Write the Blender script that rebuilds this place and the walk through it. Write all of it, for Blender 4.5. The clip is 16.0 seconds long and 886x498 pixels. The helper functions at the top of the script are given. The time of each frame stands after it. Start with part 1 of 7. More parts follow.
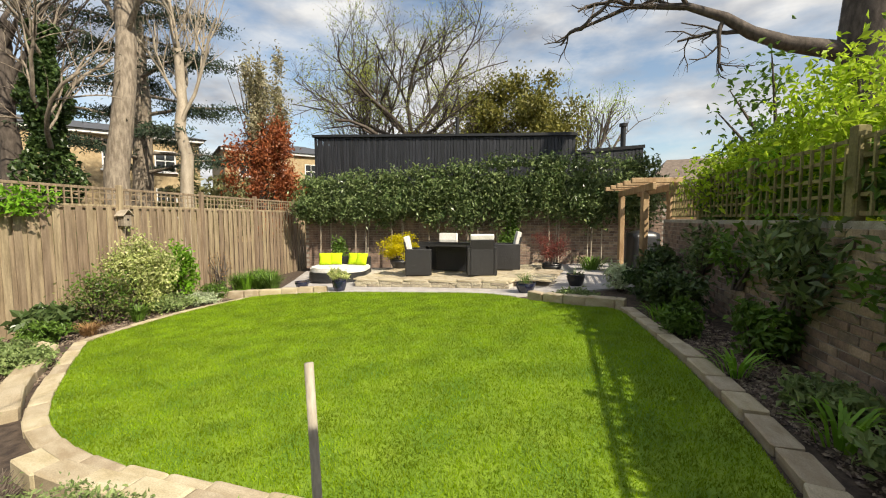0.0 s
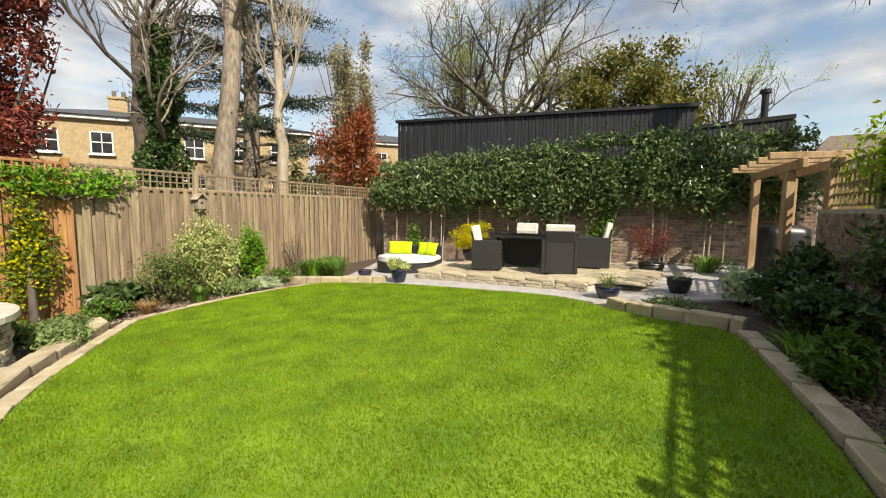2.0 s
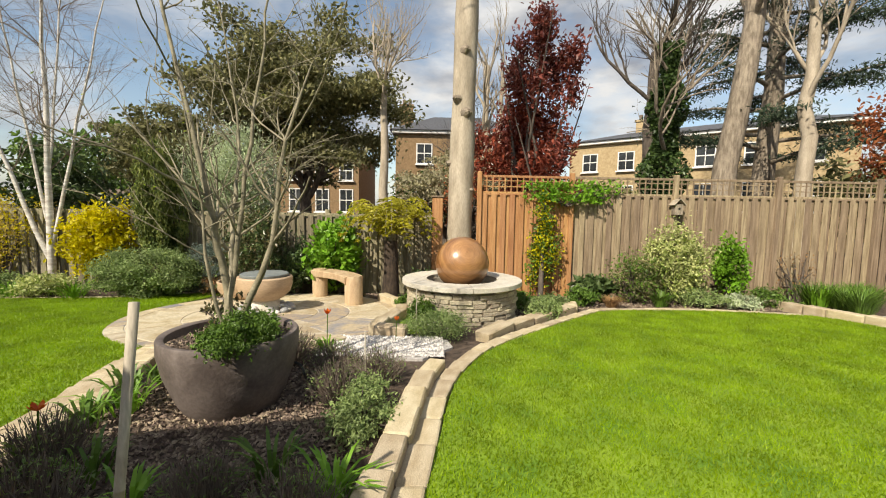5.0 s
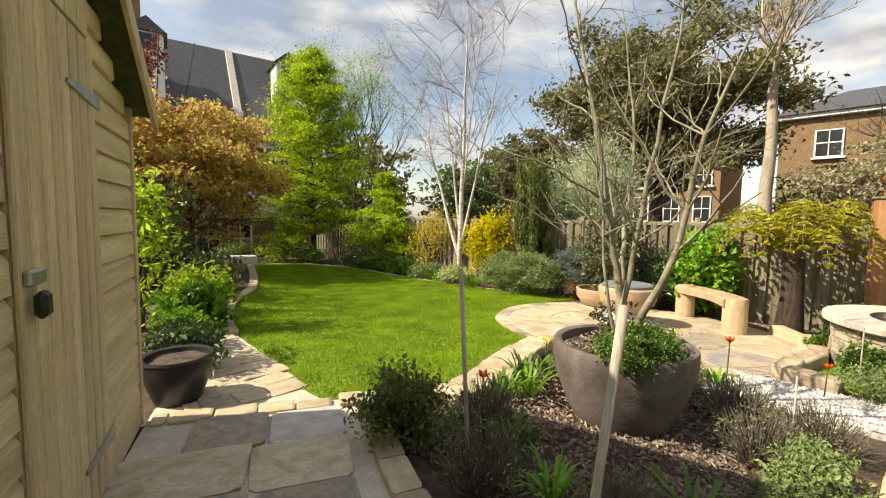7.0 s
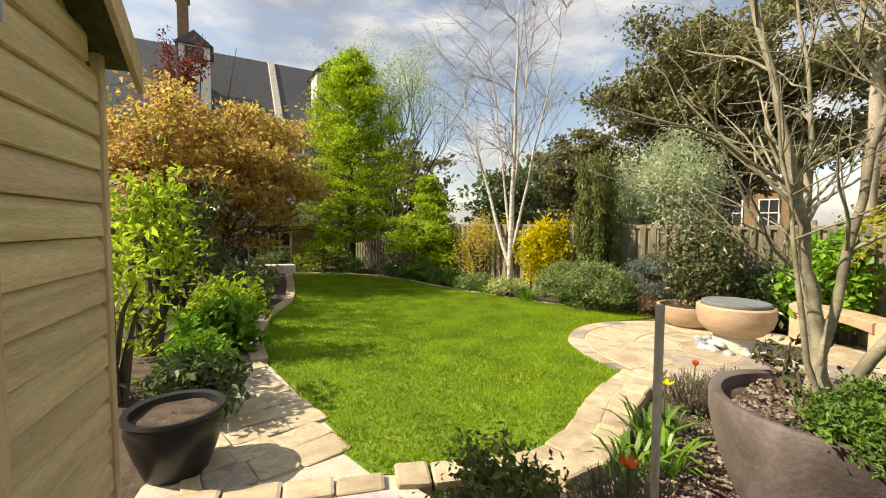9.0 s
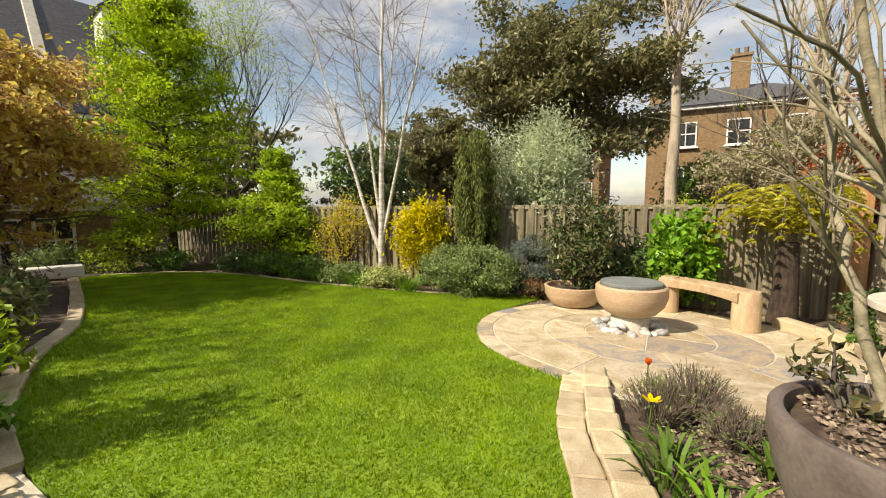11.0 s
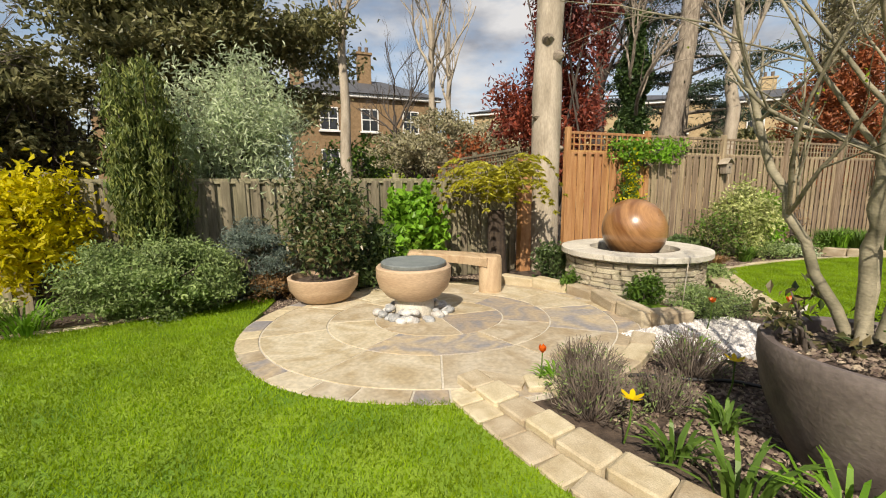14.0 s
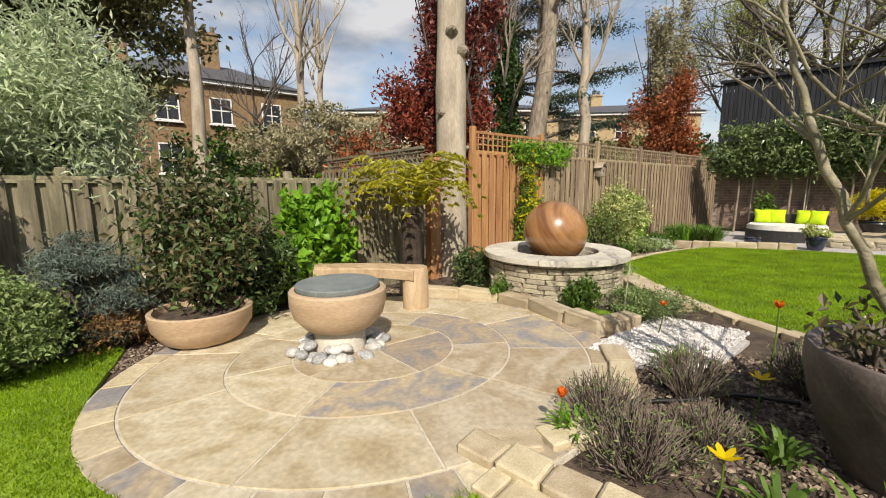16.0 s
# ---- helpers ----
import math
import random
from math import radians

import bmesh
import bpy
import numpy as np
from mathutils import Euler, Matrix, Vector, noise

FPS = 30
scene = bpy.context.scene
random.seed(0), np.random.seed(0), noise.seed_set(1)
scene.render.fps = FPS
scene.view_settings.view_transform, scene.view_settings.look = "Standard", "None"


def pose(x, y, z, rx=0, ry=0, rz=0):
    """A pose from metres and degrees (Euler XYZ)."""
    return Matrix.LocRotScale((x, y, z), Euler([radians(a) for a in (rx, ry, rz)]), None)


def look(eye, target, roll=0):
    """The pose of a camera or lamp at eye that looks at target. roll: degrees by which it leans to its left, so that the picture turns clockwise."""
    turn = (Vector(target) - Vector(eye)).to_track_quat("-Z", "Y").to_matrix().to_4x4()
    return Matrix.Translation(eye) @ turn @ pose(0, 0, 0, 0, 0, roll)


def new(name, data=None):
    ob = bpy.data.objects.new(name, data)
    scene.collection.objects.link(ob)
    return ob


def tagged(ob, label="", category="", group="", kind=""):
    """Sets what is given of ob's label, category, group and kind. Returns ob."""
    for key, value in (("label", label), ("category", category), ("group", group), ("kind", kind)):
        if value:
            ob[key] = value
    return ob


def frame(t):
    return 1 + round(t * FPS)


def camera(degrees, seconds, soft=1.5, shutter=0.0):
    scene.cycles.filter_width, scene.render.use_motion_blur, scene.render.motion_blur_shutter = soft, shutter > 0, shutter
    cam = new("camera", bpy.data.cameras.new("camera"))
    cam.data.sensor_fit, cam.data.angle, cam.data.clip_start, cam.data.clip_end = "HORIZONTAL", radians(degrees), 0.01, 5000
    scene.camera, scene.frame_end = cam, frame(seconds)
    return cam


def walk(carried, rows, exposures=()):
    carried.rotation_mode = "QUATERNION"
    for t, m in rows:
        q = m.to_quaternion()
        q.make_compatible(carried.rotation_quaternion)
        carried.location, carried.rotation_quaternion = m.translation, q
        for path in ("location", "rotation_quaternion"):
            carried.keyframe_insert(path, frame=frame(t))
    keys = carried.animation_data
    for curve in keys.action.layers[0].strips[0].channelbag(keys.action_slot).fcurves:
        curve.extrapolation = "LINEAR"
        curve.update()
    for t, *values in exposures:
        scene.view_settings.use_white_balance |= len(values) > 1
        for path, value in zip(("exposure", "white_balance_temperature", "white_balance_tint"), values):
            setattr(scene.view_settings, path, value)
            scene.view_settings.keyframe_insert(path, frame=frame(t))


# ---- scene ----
cam = camera(94.4, 16.0, soft=1.1)
SLOPE = pose(0, 0, 0, 0, -2.6, 0)  # the garden falls gently towards the long fence
PATH = [
    (0, (1.275, 0.324, 1.352), (0.911, 2.287, 1.222), -2.8),
    (0.5, (1.416, 0.64, 1.34), (0.963, 2.584, 1.209), -2.9),
    (1, (1.521, 0.935, 1.326), (0.957, 2.849, 1.197), -2.8),
    (1.5, (1.62, 1.233, 1.339), (0.927, 3.104, 1.197), -2.4),
    (2, (1.699, 1.492, 1.264), (0.859, 3.3, 1.109), -1.9),
    (2.5, (1.769, 1.725, 1.231), (0.751, 3.44, 1.073), -1.5),
    (3, (1.782, 1.965, 1.23), (0.535, 3.522, 1.087), -1.1),
    (3.5, (1.753, 2.083, 1.257), (0.255, 3.403, 1.135), -0.5),
    (4, (1.772, 2.188, 1.251), (0.027, 3.159, 1.149), 0.0),
    (4.5, (1.816, 2.22, 1.237), (-0.111, 2.747, 1.143), 0.7),
    (5, (1.818, 2.139, 1.192), (-0.18, 2.184, 1.106), 0.9),
    (5.2, (1.823, 2.097, 1.187), (-0.169, 1.949, 1.099), 1.1),
    (7.3, (1.752, 1.601, 1.137), (0.372, 0.155, 1.062), 2.8),
    (7.5, (1.725, 1.524, 1.122), (0.382, 0.043, 1.056), 2.9),
    (8, (1.613, 1.311, 1.105), (0.324, -0.217, 1.056), 2.9),
    (8.2, (1.574, 1.228, 1.097), (0.289, -0.304, 1.049), 2.8),
    (10.3, (1.052, 0.284, 1.178), (-0.545, -0.916, 1.084), 1.6),
    (10.5, (1.011, 0.154, 1.175), (-0.639, -0.972, 1.073), 1.6),
    (11, (0.913, -0.117, 1.153), (-0.87, -1.015, 1.032), 1.0),
    (11.5, (0.747, -0.367, 1.127), (-1.144, -1.003, 0.989), 0.6),
    (12, (0.62, -0.618, 1.145), (-1.346, -0.95, 0.978), -0.0),
    (12.5, (0.429, -0.873, 1.172), (-1.563, -0.907, 0.988), -0.4),
    (13, (0.218, -1.078, 1.083), (-1.757, -0.834, 0.884), -0.8),
    (13.5, (0.004, -1.281, 1.07), (-1.923, -0.786, 0.859), -1.2),
    (14, (-0.192, -1.464, 1.102), (-2.047, -0.75, 0.888), -1.5),
    (14.5, (-0.384, -1.571, 1.106), (-2.152, -0.661, 0.892), -1.5),
    (15, (-0.646, -1.635, 1.134), (-2.325, -0.57, 0.918), -1.7),
    (15.5, (-0.884, -1.659, 1.126), (-2.482, -0.478, 0.907), -2.0),
    (16, (-1.097, -1.671, 1.153), (-2.628, -0.405, 0.924), -2.1),
]
walk(cam, [(t, SLOPE @ look(eye, target, roll)) for t, eye, target, roll in PATH],
     [(0, 0.4, 7300, 8), (5, 0.3, 7300, 8), (7.5, 0.62, 7900, 10), (10.5, 0.45, 7900, 10), (12.5, 0.28, 7600, 10), (16, 0.1, 7000, 10)])

# ---- light ----
SUN_FROM = Vector((0.60, -0.44, 0.67)).normalized()
world = bpy.data.worlds.new("sky")
scene.world = world
world.use_nodes = True
wn, wl = world.node_tree.nodes, world.node_tree.links
wn.clear()
w_out, w_bg = wn.new("ShaderNodeOutputWorld"), wn.new("ShaderNodeBackground")
sky = wn.new("ShaderNodeTexSky")
sky.sky_type, sky.sun_disc = "NISHITA", False
sky.sun_elevation = math.asin(SUN_FROM.z)
sky.sun_rotation = math.atan2(SUN_FROM.x, SUN_FROM.y)
w_tc, w_map, w_noise, w_ramp, w_mix = (wn.new(k) for k in ("ShaderNodeTexCoord", "ShaderNodeMapping", "ShaderNodeTexNoise", "ShaderNodeValToRGB", "ShaderNodeMixRGB"))
w_map.inputs["Scale"].default_value = (1.6, 1.6, 4.2)
w_noise.inputs["Scale"].default_value, w_noise.inputs["Detail"].default_value, w_noise.inputs["Roughness"].default_value = 2.1, 8, 0.58
w_ramp.color_ramp.elements[0].position, w_ramp.color_ramp.elements[1].position = 0.38, 0.62
w_noise2, w_ramp2 = wn.new("ShaderNodeTexNoise"), wn.new("ShaderNodeValToRGB")
w_noise2.inputs["Scale"].default_value, w_noise2.inputs["Detail"].default_value = 3.4, 6
w_ramp2.color_ramp.elements[0].color, w_ramp2.color_ramp.elements[1].color = (2.1, 2.35, 2.95, 1), (4.9, 5.1, 5.55, 1)
w_ramp2.color_ramp.elements[0].position, w_ramp2.color_ramp.elements[1].position = 0.35, 0.6
wl.new(w_tc.outputs["Generated"], w_map.inputs["Vector"])
wl.new(w_map.outputs["Vector"], w_noise.inputs["Vector"])
wl.new(w_map.outputs["Vector"], w_noise2.inputs["Vector"])
wl.new(w_noise2.outputs["Fac"], w_ramp2.inputs["Fac"])
wl.new(w_noise.outputs["Fac"], w_ramp.inputs["Fac"])
wl.new(w_ramp.outputs["Color"], w_mix.inputs["Fac"])
wl.new(sky.outputs["Color"], w_mix.inputs["Color1"])
wl.new(w_ramp2.outputs["Color"], w_mix.inputs["Color2"])
wl.new(w_mix.outputs["Color"], w_bg.inputs["Color"])
wl.new(w_bg.outputs["Background"], w_out.inputs["Surface"])
w_bg.inputs["Strength"].default_value = 0.135
sun_data = bpy.data.lights.new("sun", "SUN")
sun_data.energy, sun_data.angle, sun_data.color = 5.0, radians(0.6), (1.0, 0.95, 0.87)
sun = new("sun", sun_data)
sun.matrix_basis = look((12, -9, 14), Vector((12, -9, 14)) - SUN_FROM)

# ---- materials ----
def mat(name, a, b, scale=8.0, rough=0.8, bump=0.3, fine=60.0, vary=0.0, metal=0.0, stretch=(1, 1, 1), island=False, coat=0.0, warp=0.0):
    """A surface that wanders between the colours a and b at one scale, with a finer grain and relief on top."""
    m = bpy.data.materials.new(name)
    m.use_nodes = True
    n, l = m.node_tree.nodes, m.node_tree.links
    p = n["Principled BSDF"]
    tc, mp = n.new("ShaderNodeTexCoord"), n.new("ShaderNodeMapping")
    mp.inputs["Scale"].default_value = stretch
    l.new(tc.outputs["Object"], mp.inputs["Vector"])
    n1, n2 = n.new("ShaderNodeTexNoise"), n.new("ShaderNodeTexNoise")
    n1.inputs["Scale"].default_value, n1.inputs["Detail"].default_value, n1.inputs["Distortion"].default_value = scale, 5, warp
    n2.inputs["Scale"].default_value, n2.inputs["Detail"].default_value = fine, 4
    oi = n.new("ShaderNodeObjectInfo")
    add = n.new("ShaderNodeVectorMath")
    add.operation = "ADD"
    l.new(mp.outputs["Vector"], add.inputs[0])
    if vary:
        shift = n.new("ShaderNodeMath")
        shift.operation, shift.inputs[1].default_value = "MULTIPLY", 37.0
        l.new(oi.outputs["Random"], shift.inputs[0])
        l.new(shift.outputs[0], add.inputs[1])
    l.new(add.outputs[0], n1.inputs["Vector"])
    l.new(add.outputs[0], n2.inputs["Vector"])
    ramp = n.new("ShaderNodeValToRGB")
    ramp.color_ramp.elements[0].position, ramp.color_ramp.elements[1].position = 0.34, 0.66
    ramp.color_ramp.elements[0].color, ramp.color_ramp.elements[1].color = (*a, 1), (*b, 1)
    l.new(n1.outputs["Fac"], ramp.inputs["Fac"])
    hsv = n.new("ShaderNodeHueSaturation")
    l.new(ramp.outputs["Color"], hsv.inputs["Color"])
    val = n.new("ShaderNodeMapRange")
    val.inputs["From Min"].default_value, val.inputs["From Max"].default_value = 0.3, 0.7
    val.inputs["To Min"].default_value, val.inputs["To Max"].default_value = 0.82, 1.15
    l.new(n2.outputs["Fac"], val.inputs["Value"])
    last = val.outputs["Result"]
    if vary:
        src = n.new("ShaderNodeNewGeometry").outputs["Random Per Island"] if island else oi.outputs["Random"]
        vr, mul = n.new("ShaderNodeMapRange"), n.new("ShaderNodeMath")
        vr.inputs["To Min"].default_value, vr.inputs["To Max"].default_value = 1 - vary, 1 + vary
        l.new(src, vr.inputs["Value"])
        mul.operation = "MULTIPLY"
        l.new(last, mul.inputs[0])
        l.new(vr.outputs["Result"], mul.inputs[1])
        last = mul.outputs[0]
        hr = n.new("ShaderNodeMapRange")
        hr.inputs["To Min"].default_value, hr.inputs["To Max"].default_value = 0.5 - vary * 0.05, 0.5 + vary * 0.05
        l.new(src, hr.inputs["Value"])
        l.new(hr.outputs["Result"], hsv.inputs["Hue"])
    l.new(last, hsv.inputs["Value"])
    l.new(hsv.outputs["Color"], p.inputs["Base Color"])
    p.inputs["Roughness"].default_value, p.inputs["Metallic"].default_value, p.inputs["Coat Weight"].default_value = rough, metal, coat
    if bump:
        bp = n.new("ShaderNodeBump")
        bp.inputs["Strength"].default_value, bp.inputs["Distance"].default_value = bump, 0.01
        l.new(n2.outputs["Fac"], bp.inputs["Height"])
        l.new(bp.outputs["Normal"], p.inputs["Normal"])
    return m


def leaf_mat(name, a, b, rough=0.5, glow=0.35, vary=0.35):
    """Leaves: colour differs leaf by leaf between a and b, and light comes through them."""
    m = bpy.data.materials.new(name)
    m.use_nodes = True
    n, l = m.node_tree.nodes, m.node_tree.links
    p, out = n["Principled BSDF"], n["Material Output"]
    geo = n.new("ShaderNodeNewGeometry")
    ramp = n.new("ShaderNodeValToRGB")
    ramp.color_ramp.elements[0].color, ramp.color_ramp.elements[1].color = (*a, 1), (*b, 1)
    l.new(geo.outputs["Random Per Island"], ramp.inputs["Fac"])
    tc, nz, hsv, mr = n.new("ShaderNodeTexCoord"), n.new("ShaderNodeTexNoise"), n.new("ShaderNodeHueSaturation"), n.new("ShaderNodeMapRange")
    nz.inputs["Scale"].default_value = 3.0
    l.new(tc.outputs["Object"], nz.inputs["Vector"])
    mr.inputs["From Min"].default_value, mr.inputs["From Max"].default_value = 0.3, 0.7
    mr.inputs["To Min"].default_value, mr.inputs["To Max"].default_value = 1 - vary, 1 + vary
    l.new(nz.outputs["Fac"], mr.inputs["Value"])
    l.new(mr.outputs["Result"], hsv.inputs["Value"])
    l.new(ramp.outputs["Color"], hsv.inputs["Color"])
    l.new(hsv.outputs["Color"], p.inputs["Base Color"])
    p.inputs["Roughness"].default_value = rough
    p.inputs["Specular IOR Level"].default_value = 0.35
    tr, mx = n.new("ShaderNodeBsdfTranslucent"), n.new("ShaderNodeMixShader")
    l.new(hsv.outputs["Color"], tr.inputs["Color"])
    mx.inputs["Fac"].default_value = glow
    l.new(p.outputs["BSDF"], mx.inputs[1])
    l.new(tr.outputs["BSDF"], mx.inputs[2])
    l.new(mx.outputs["Shader"], out.inputs["Surface"])
    return m


M_SOIL = mat("bark_mulch_soil", (0.045, 0.03, 0.022), (0.12, 0.085, 0.06), 14, 0.95, 0.8, 90)
M_CHIP = mat("bark_chip", (0.09, 0.06, 0.043), (0.30, 0.23, 0.175), 20, 0.9, 0.4, 80, vary=0.5, island=True)
M_LAWN = mat("lawn_turf", (0.11, 0.22, 0.011), (0.23, 0.34, 0.02), 2.2, 0.8, 0.8, 120)
M_SAND = mat("buff_sandstone", (0.40, 0.315, 0.195), (0.55, 0.465, 0.325), 1.6, 0.85, 0.35, 30, vary=0.16)
M_PAVE = mat("riven_sandstone_flag", (0.40, 0.315, 0.19), (0.57, 0.50, 0.37), 2.2, 0.75, 0.3, 30, vary=0.15, warp=1.8)
M_PAVE2 = mat("grey_brown_sandstone_flag", (0.25, 0.235, 0.235), (0.47, 0.365, 0.23), 2.2, 0.75, 0.3, 30, vary=0.12, warp=2.5)
M_MORTAR = mat("pale_mortar", (0.50, 0.45, 0.36), (0.62, 0.56, 0.46), 12, 0.95, 0.5, 90)
M_STONE = mat("cream_walling_stone", (0.42, 0.35, 0.24), (0.62, 0.55, 0.42), 7, 0.85, 0.9, 40, vary=0.2)
M_CAP = mat("pale_coping", (0.50, 0.46, 0.38), (0.62, 0.58, 0.50), 5, 0.8, 0.2, 60, vary=0.06)
M_GRAVEL = mat("white_gravel", (0.40, 0.37, 0.35), (0.62, 0.59, 0.56), 40, 0.85, 0.9, 130)
M_PEBBLE = mat("white_pebble", (0.42, 0.40, 0.37), (0.62, 0.60, 0.57), 6, 0.6, 0.1, 60, vary=0.3)
M_PEBBLE2 = mat("grey_pebble", (0.22, 0.23, 0.24), (0.42, 0.42, 0.41), 6, 0.6, 0.1, 60, vary=0.3)
M_CHIPPING = mat("grey_white_chipping", (0.50, 0.47, 0.45), (0.74, 0.71, 0.68), 30, 0.85, 0.3, 90, vary=0.35, island=True)
M_GREYPAVE = mat("pale_grey_flag", (0.40, 0.37, 0.35), (0.55, 0.52, 0.49), 5, 0.85, 0.3, 50, vary=0.15)
M_BALL = mat("banded_orange_sandstone", (0.17, 0.07, 0.025), (0.40, 0.21, 0.09), 2.6, 0.28, 0.03, 40, stretch=(0.35, 0.35, 4.2), warp=0.7, coat=0.4)
M_BOWL = mat("turned_pinkish_sandstone", (0.40, 0.27, 0.17), (0.53, 0.39, 0.26), 2.4, 0.6, 0.05, 50, stretch=(0.5, 0.5, 3), warp=0.8)
M_LID = mat("blue_grey_slate_lid", (0.15, 0.17, 0.17), (0.22, 0.24, 0.235), 6, 0.55, 0.1, 70)
M_BENCH = mat("carved_buff_stone", (0.40, 0.27, 0.16), (0.55, 0.41, 0.26), 3, 0.7, 0.12, 60, stretch=(1, 3, 1), warp=1.0)
M_POT = mat("dark_cast_concrete", (0.085, 0.065, 0.058), (0.19, 0.155, 0.14), 2.6, 0.7, 0.3, 50, warp=1.0)
M_BLACKPOT = mat("black_plastic", (0.012, 0.012, 0.013), (0.025, 0.025, 0.027), 6, 0.35, 0.05, 60)
M_BLUEPOT = mat("dark_blue_glaze", (0.008, 0.010, 0.025), (0.018, 0.022, 0.05), 5, 0.12, 0.03, 60, coat=0.5)
M_BOARD = mat("weathered_fence_board", (0.20, 0.145, 0.09), (0.36, 0.275, 0.18), 4, 0.85, 0.3, 40, vary=0.22, stretch=(6, 6, 0.5))
M_BOARDNEW = mat("orange_new_fence_board", (0.33, 0.15, 0.055), (0.47, 0.25, 0.11), 4, 0.75, 0.25, 40, vary=0.16, stretch=(6, 6, 0.5))
M_BOARDOLD = mat("grey_green_old_fence_board", (0.13, 0.115, 0.07), (0.29, 0.25, 0.165), 4, 0.9, 0.35, 40, vary=0.22, stretch=(6, 6, 0.5))
M_SHED = mat("pale_treated_softwood", (0.54, 0.41, 0.235), (0.72, 0.57, 0.36), 3, 0.75, 0.25, 35, vary=0.10, stretch=(5, 5, 0.6))
M_SHEDH = mat("pale_shiplap_softwood", (0.52, 0.41, 0.235), (0.70, 0.57, 0.36), 3, 0.75, 0.25, 35, vary=0.10, stretch=(0.6, 0.6, 7))
M_FELT = mat("green_mineral_felt", (0.06, 0.07, 0.03), (0.11, 0.12, 0.05), 20, 0.95, 0.6, 120)
M_STEEL = mat("galvanised_steel", (0.35, 0.36, 0.36), (0.5, 0.5, 0.5), 20, 0.45, 0.05, 90, metal=0.9)
M_BLACKIRON = mat("black_iron", (0.012, 0.012, 0.012), (0.03, 0.03, 0.03), 20, 0.4, 0.05, 90, metal=0.3)
M_CLAD = mat("black_stained_cladding", (0.012, 0.014, 0.018), (0.028, 0.030, 0.036), 4, 0.6, 0.3, 30, vary=0.3, stretch=(5, 5, 0.4))
M_BRICK = mat("sooty_stock_brick", (0.17, 0.125, 0.095), (0.40, 0.29, 0.21), 5, 0.9, 0.5, 60, vary=0.32)
M_BRICKJ = mat("old_lime_mortar", (0.28, 0.255, 0.21), (0.42, 0.385, 0.33), 12, 0.95, 0.5, 80)
M_YBRICK = mat("yellow_stock_brick_far", (0.36, 0.26, 0.14), (0.47, 0.36, 0.21), 9, 0.9, 0.2, 40)
M_BBRICK = mat("brown_stock_brick_far", (0.20, 0.125, 0.062), (0.28, 0.185, 0.10), 9, 0.9, 0.2, 40)
M_WHITE = mat("white_paint", (0.70, 0.69, 0.66), (0.80, 0.79, 0.77), 8, 0.5, 0.05, 60)
M_SLATE = mat("slate_roof", (0.05, 0.053, 0.06), (0.105, 0.105, 0.112), 6, 0.6, 0.3, 50, stretch=(1, 1, 4))
M_TILE = mat("brown_tile_roof", (0.12, 0.09, 0.07), (0.22, 0.17, 0.13), 8, 0.8, 0.3, 40)
M_GLASSDARK = mat("dark_window_glass", (0.02, 0.022, 0.025), (0.04, 0.045, 0.05), 2, 0.05, 0, 10)
M_RATTAN = mat("black_woven_rattan", (0.010, 0.010, 0.011), (0.032, 0.031, 0.032), 60, 0.45, 0.8, 160)
M_CREAM = mat("cream_cushion", (0.68, 0.66, 0.60), (0.78, 0.76, 0.71), 10, 0.9, 0.2, 120)
M_LIME = mat("lime_green_cushion", (0.42, 0.60, 0.005), (0.54, 0.72, 0.010), 8, 0.85, 0.2, 120)
M_TABLE = mat("dark_glass_top", (0.02, 0.02, 0.022), (0.04, 0.04, 0.043), 3, 0.12, 0, 30)
M_BARK = mat("grey_brown_bark", (0.17, 0.135, 0.10), (0.36, 0.30, 0.23), 5, 0.9, 0.8, 40, stretch=(3, 3, 0.7))
M_BARKDARK = mat("dark_bark", (0.055, 0.042, 0.033), (0.13, 0.105, 0.085), 6, 0.9, 0.7, 50, stretch=(2, 2, 0.7))
M_BARKPALE = mat("pale_grey_bark", (0.30, 0.25, 0.185), (0.47, 0.40, 0.31), 3.0, 0.85, 0.5, 30, stretch=(2, 2, 0.5))
M_BIRCH = mat("white_birch_bark", (0.42, 0.37, 0.32), (0.72, 0.69, 0.64), 7, 0.7, 0.3, 50, stretch=(0.7, 0.7, 3))
M_MULTI = mat("olive_grey_stem", (0.15, 0.135, 0.085), (0.33, 0.29, 0.20), 6, 0.75, 0.3, 60, stretch=(1, 1, 2))
M_TWIG = mat("dry_lavender_twig", (0.13, 0.095, 0.075), (0.26, 0.21, 0.17), 9, 0.9, 0.2, 60)
M_FERNTRUNK = mat("fibrous_dark_trunk", (0.025, 0.017, 0.012), (0.075, 0.052, 0.036), 14, 0.95, 1.0, 70, stretch=(2, 2, 0.6))
M_CANE = mat("weathered_cane", (0.34, 0.29, 0.22), (0.52, 0.47, 0.38), 8, 0.7, 0.2, 60, stretch=(2, 2, 0.5))
M_PERGOLA = mat("orange_brown_pergola_oak", (0.26, 0.155, 0.075), (0.42, 0.29, 0.16), 4, 0.75, 0.3, 40, stretch=(2, 2, 0.6))
M_TRELLIS = mat("mossy_trellis_wood", (0.17, 0.15, 0.06), (0.31, 0.265, 0.12), 5, 0.9, 0.3, 50, vary=0.15)
M_WATER = mat("dark_basin", (0.012, 0.010, 0.008), (0.03, 0.026, 0.02), 5, 0.08, 0, 30)
M_HOSE = mat("black_hose", (0.012, 0.012, 0.013), (0.02, 0.02, 0.022), 9, 0.5, 0, 30)

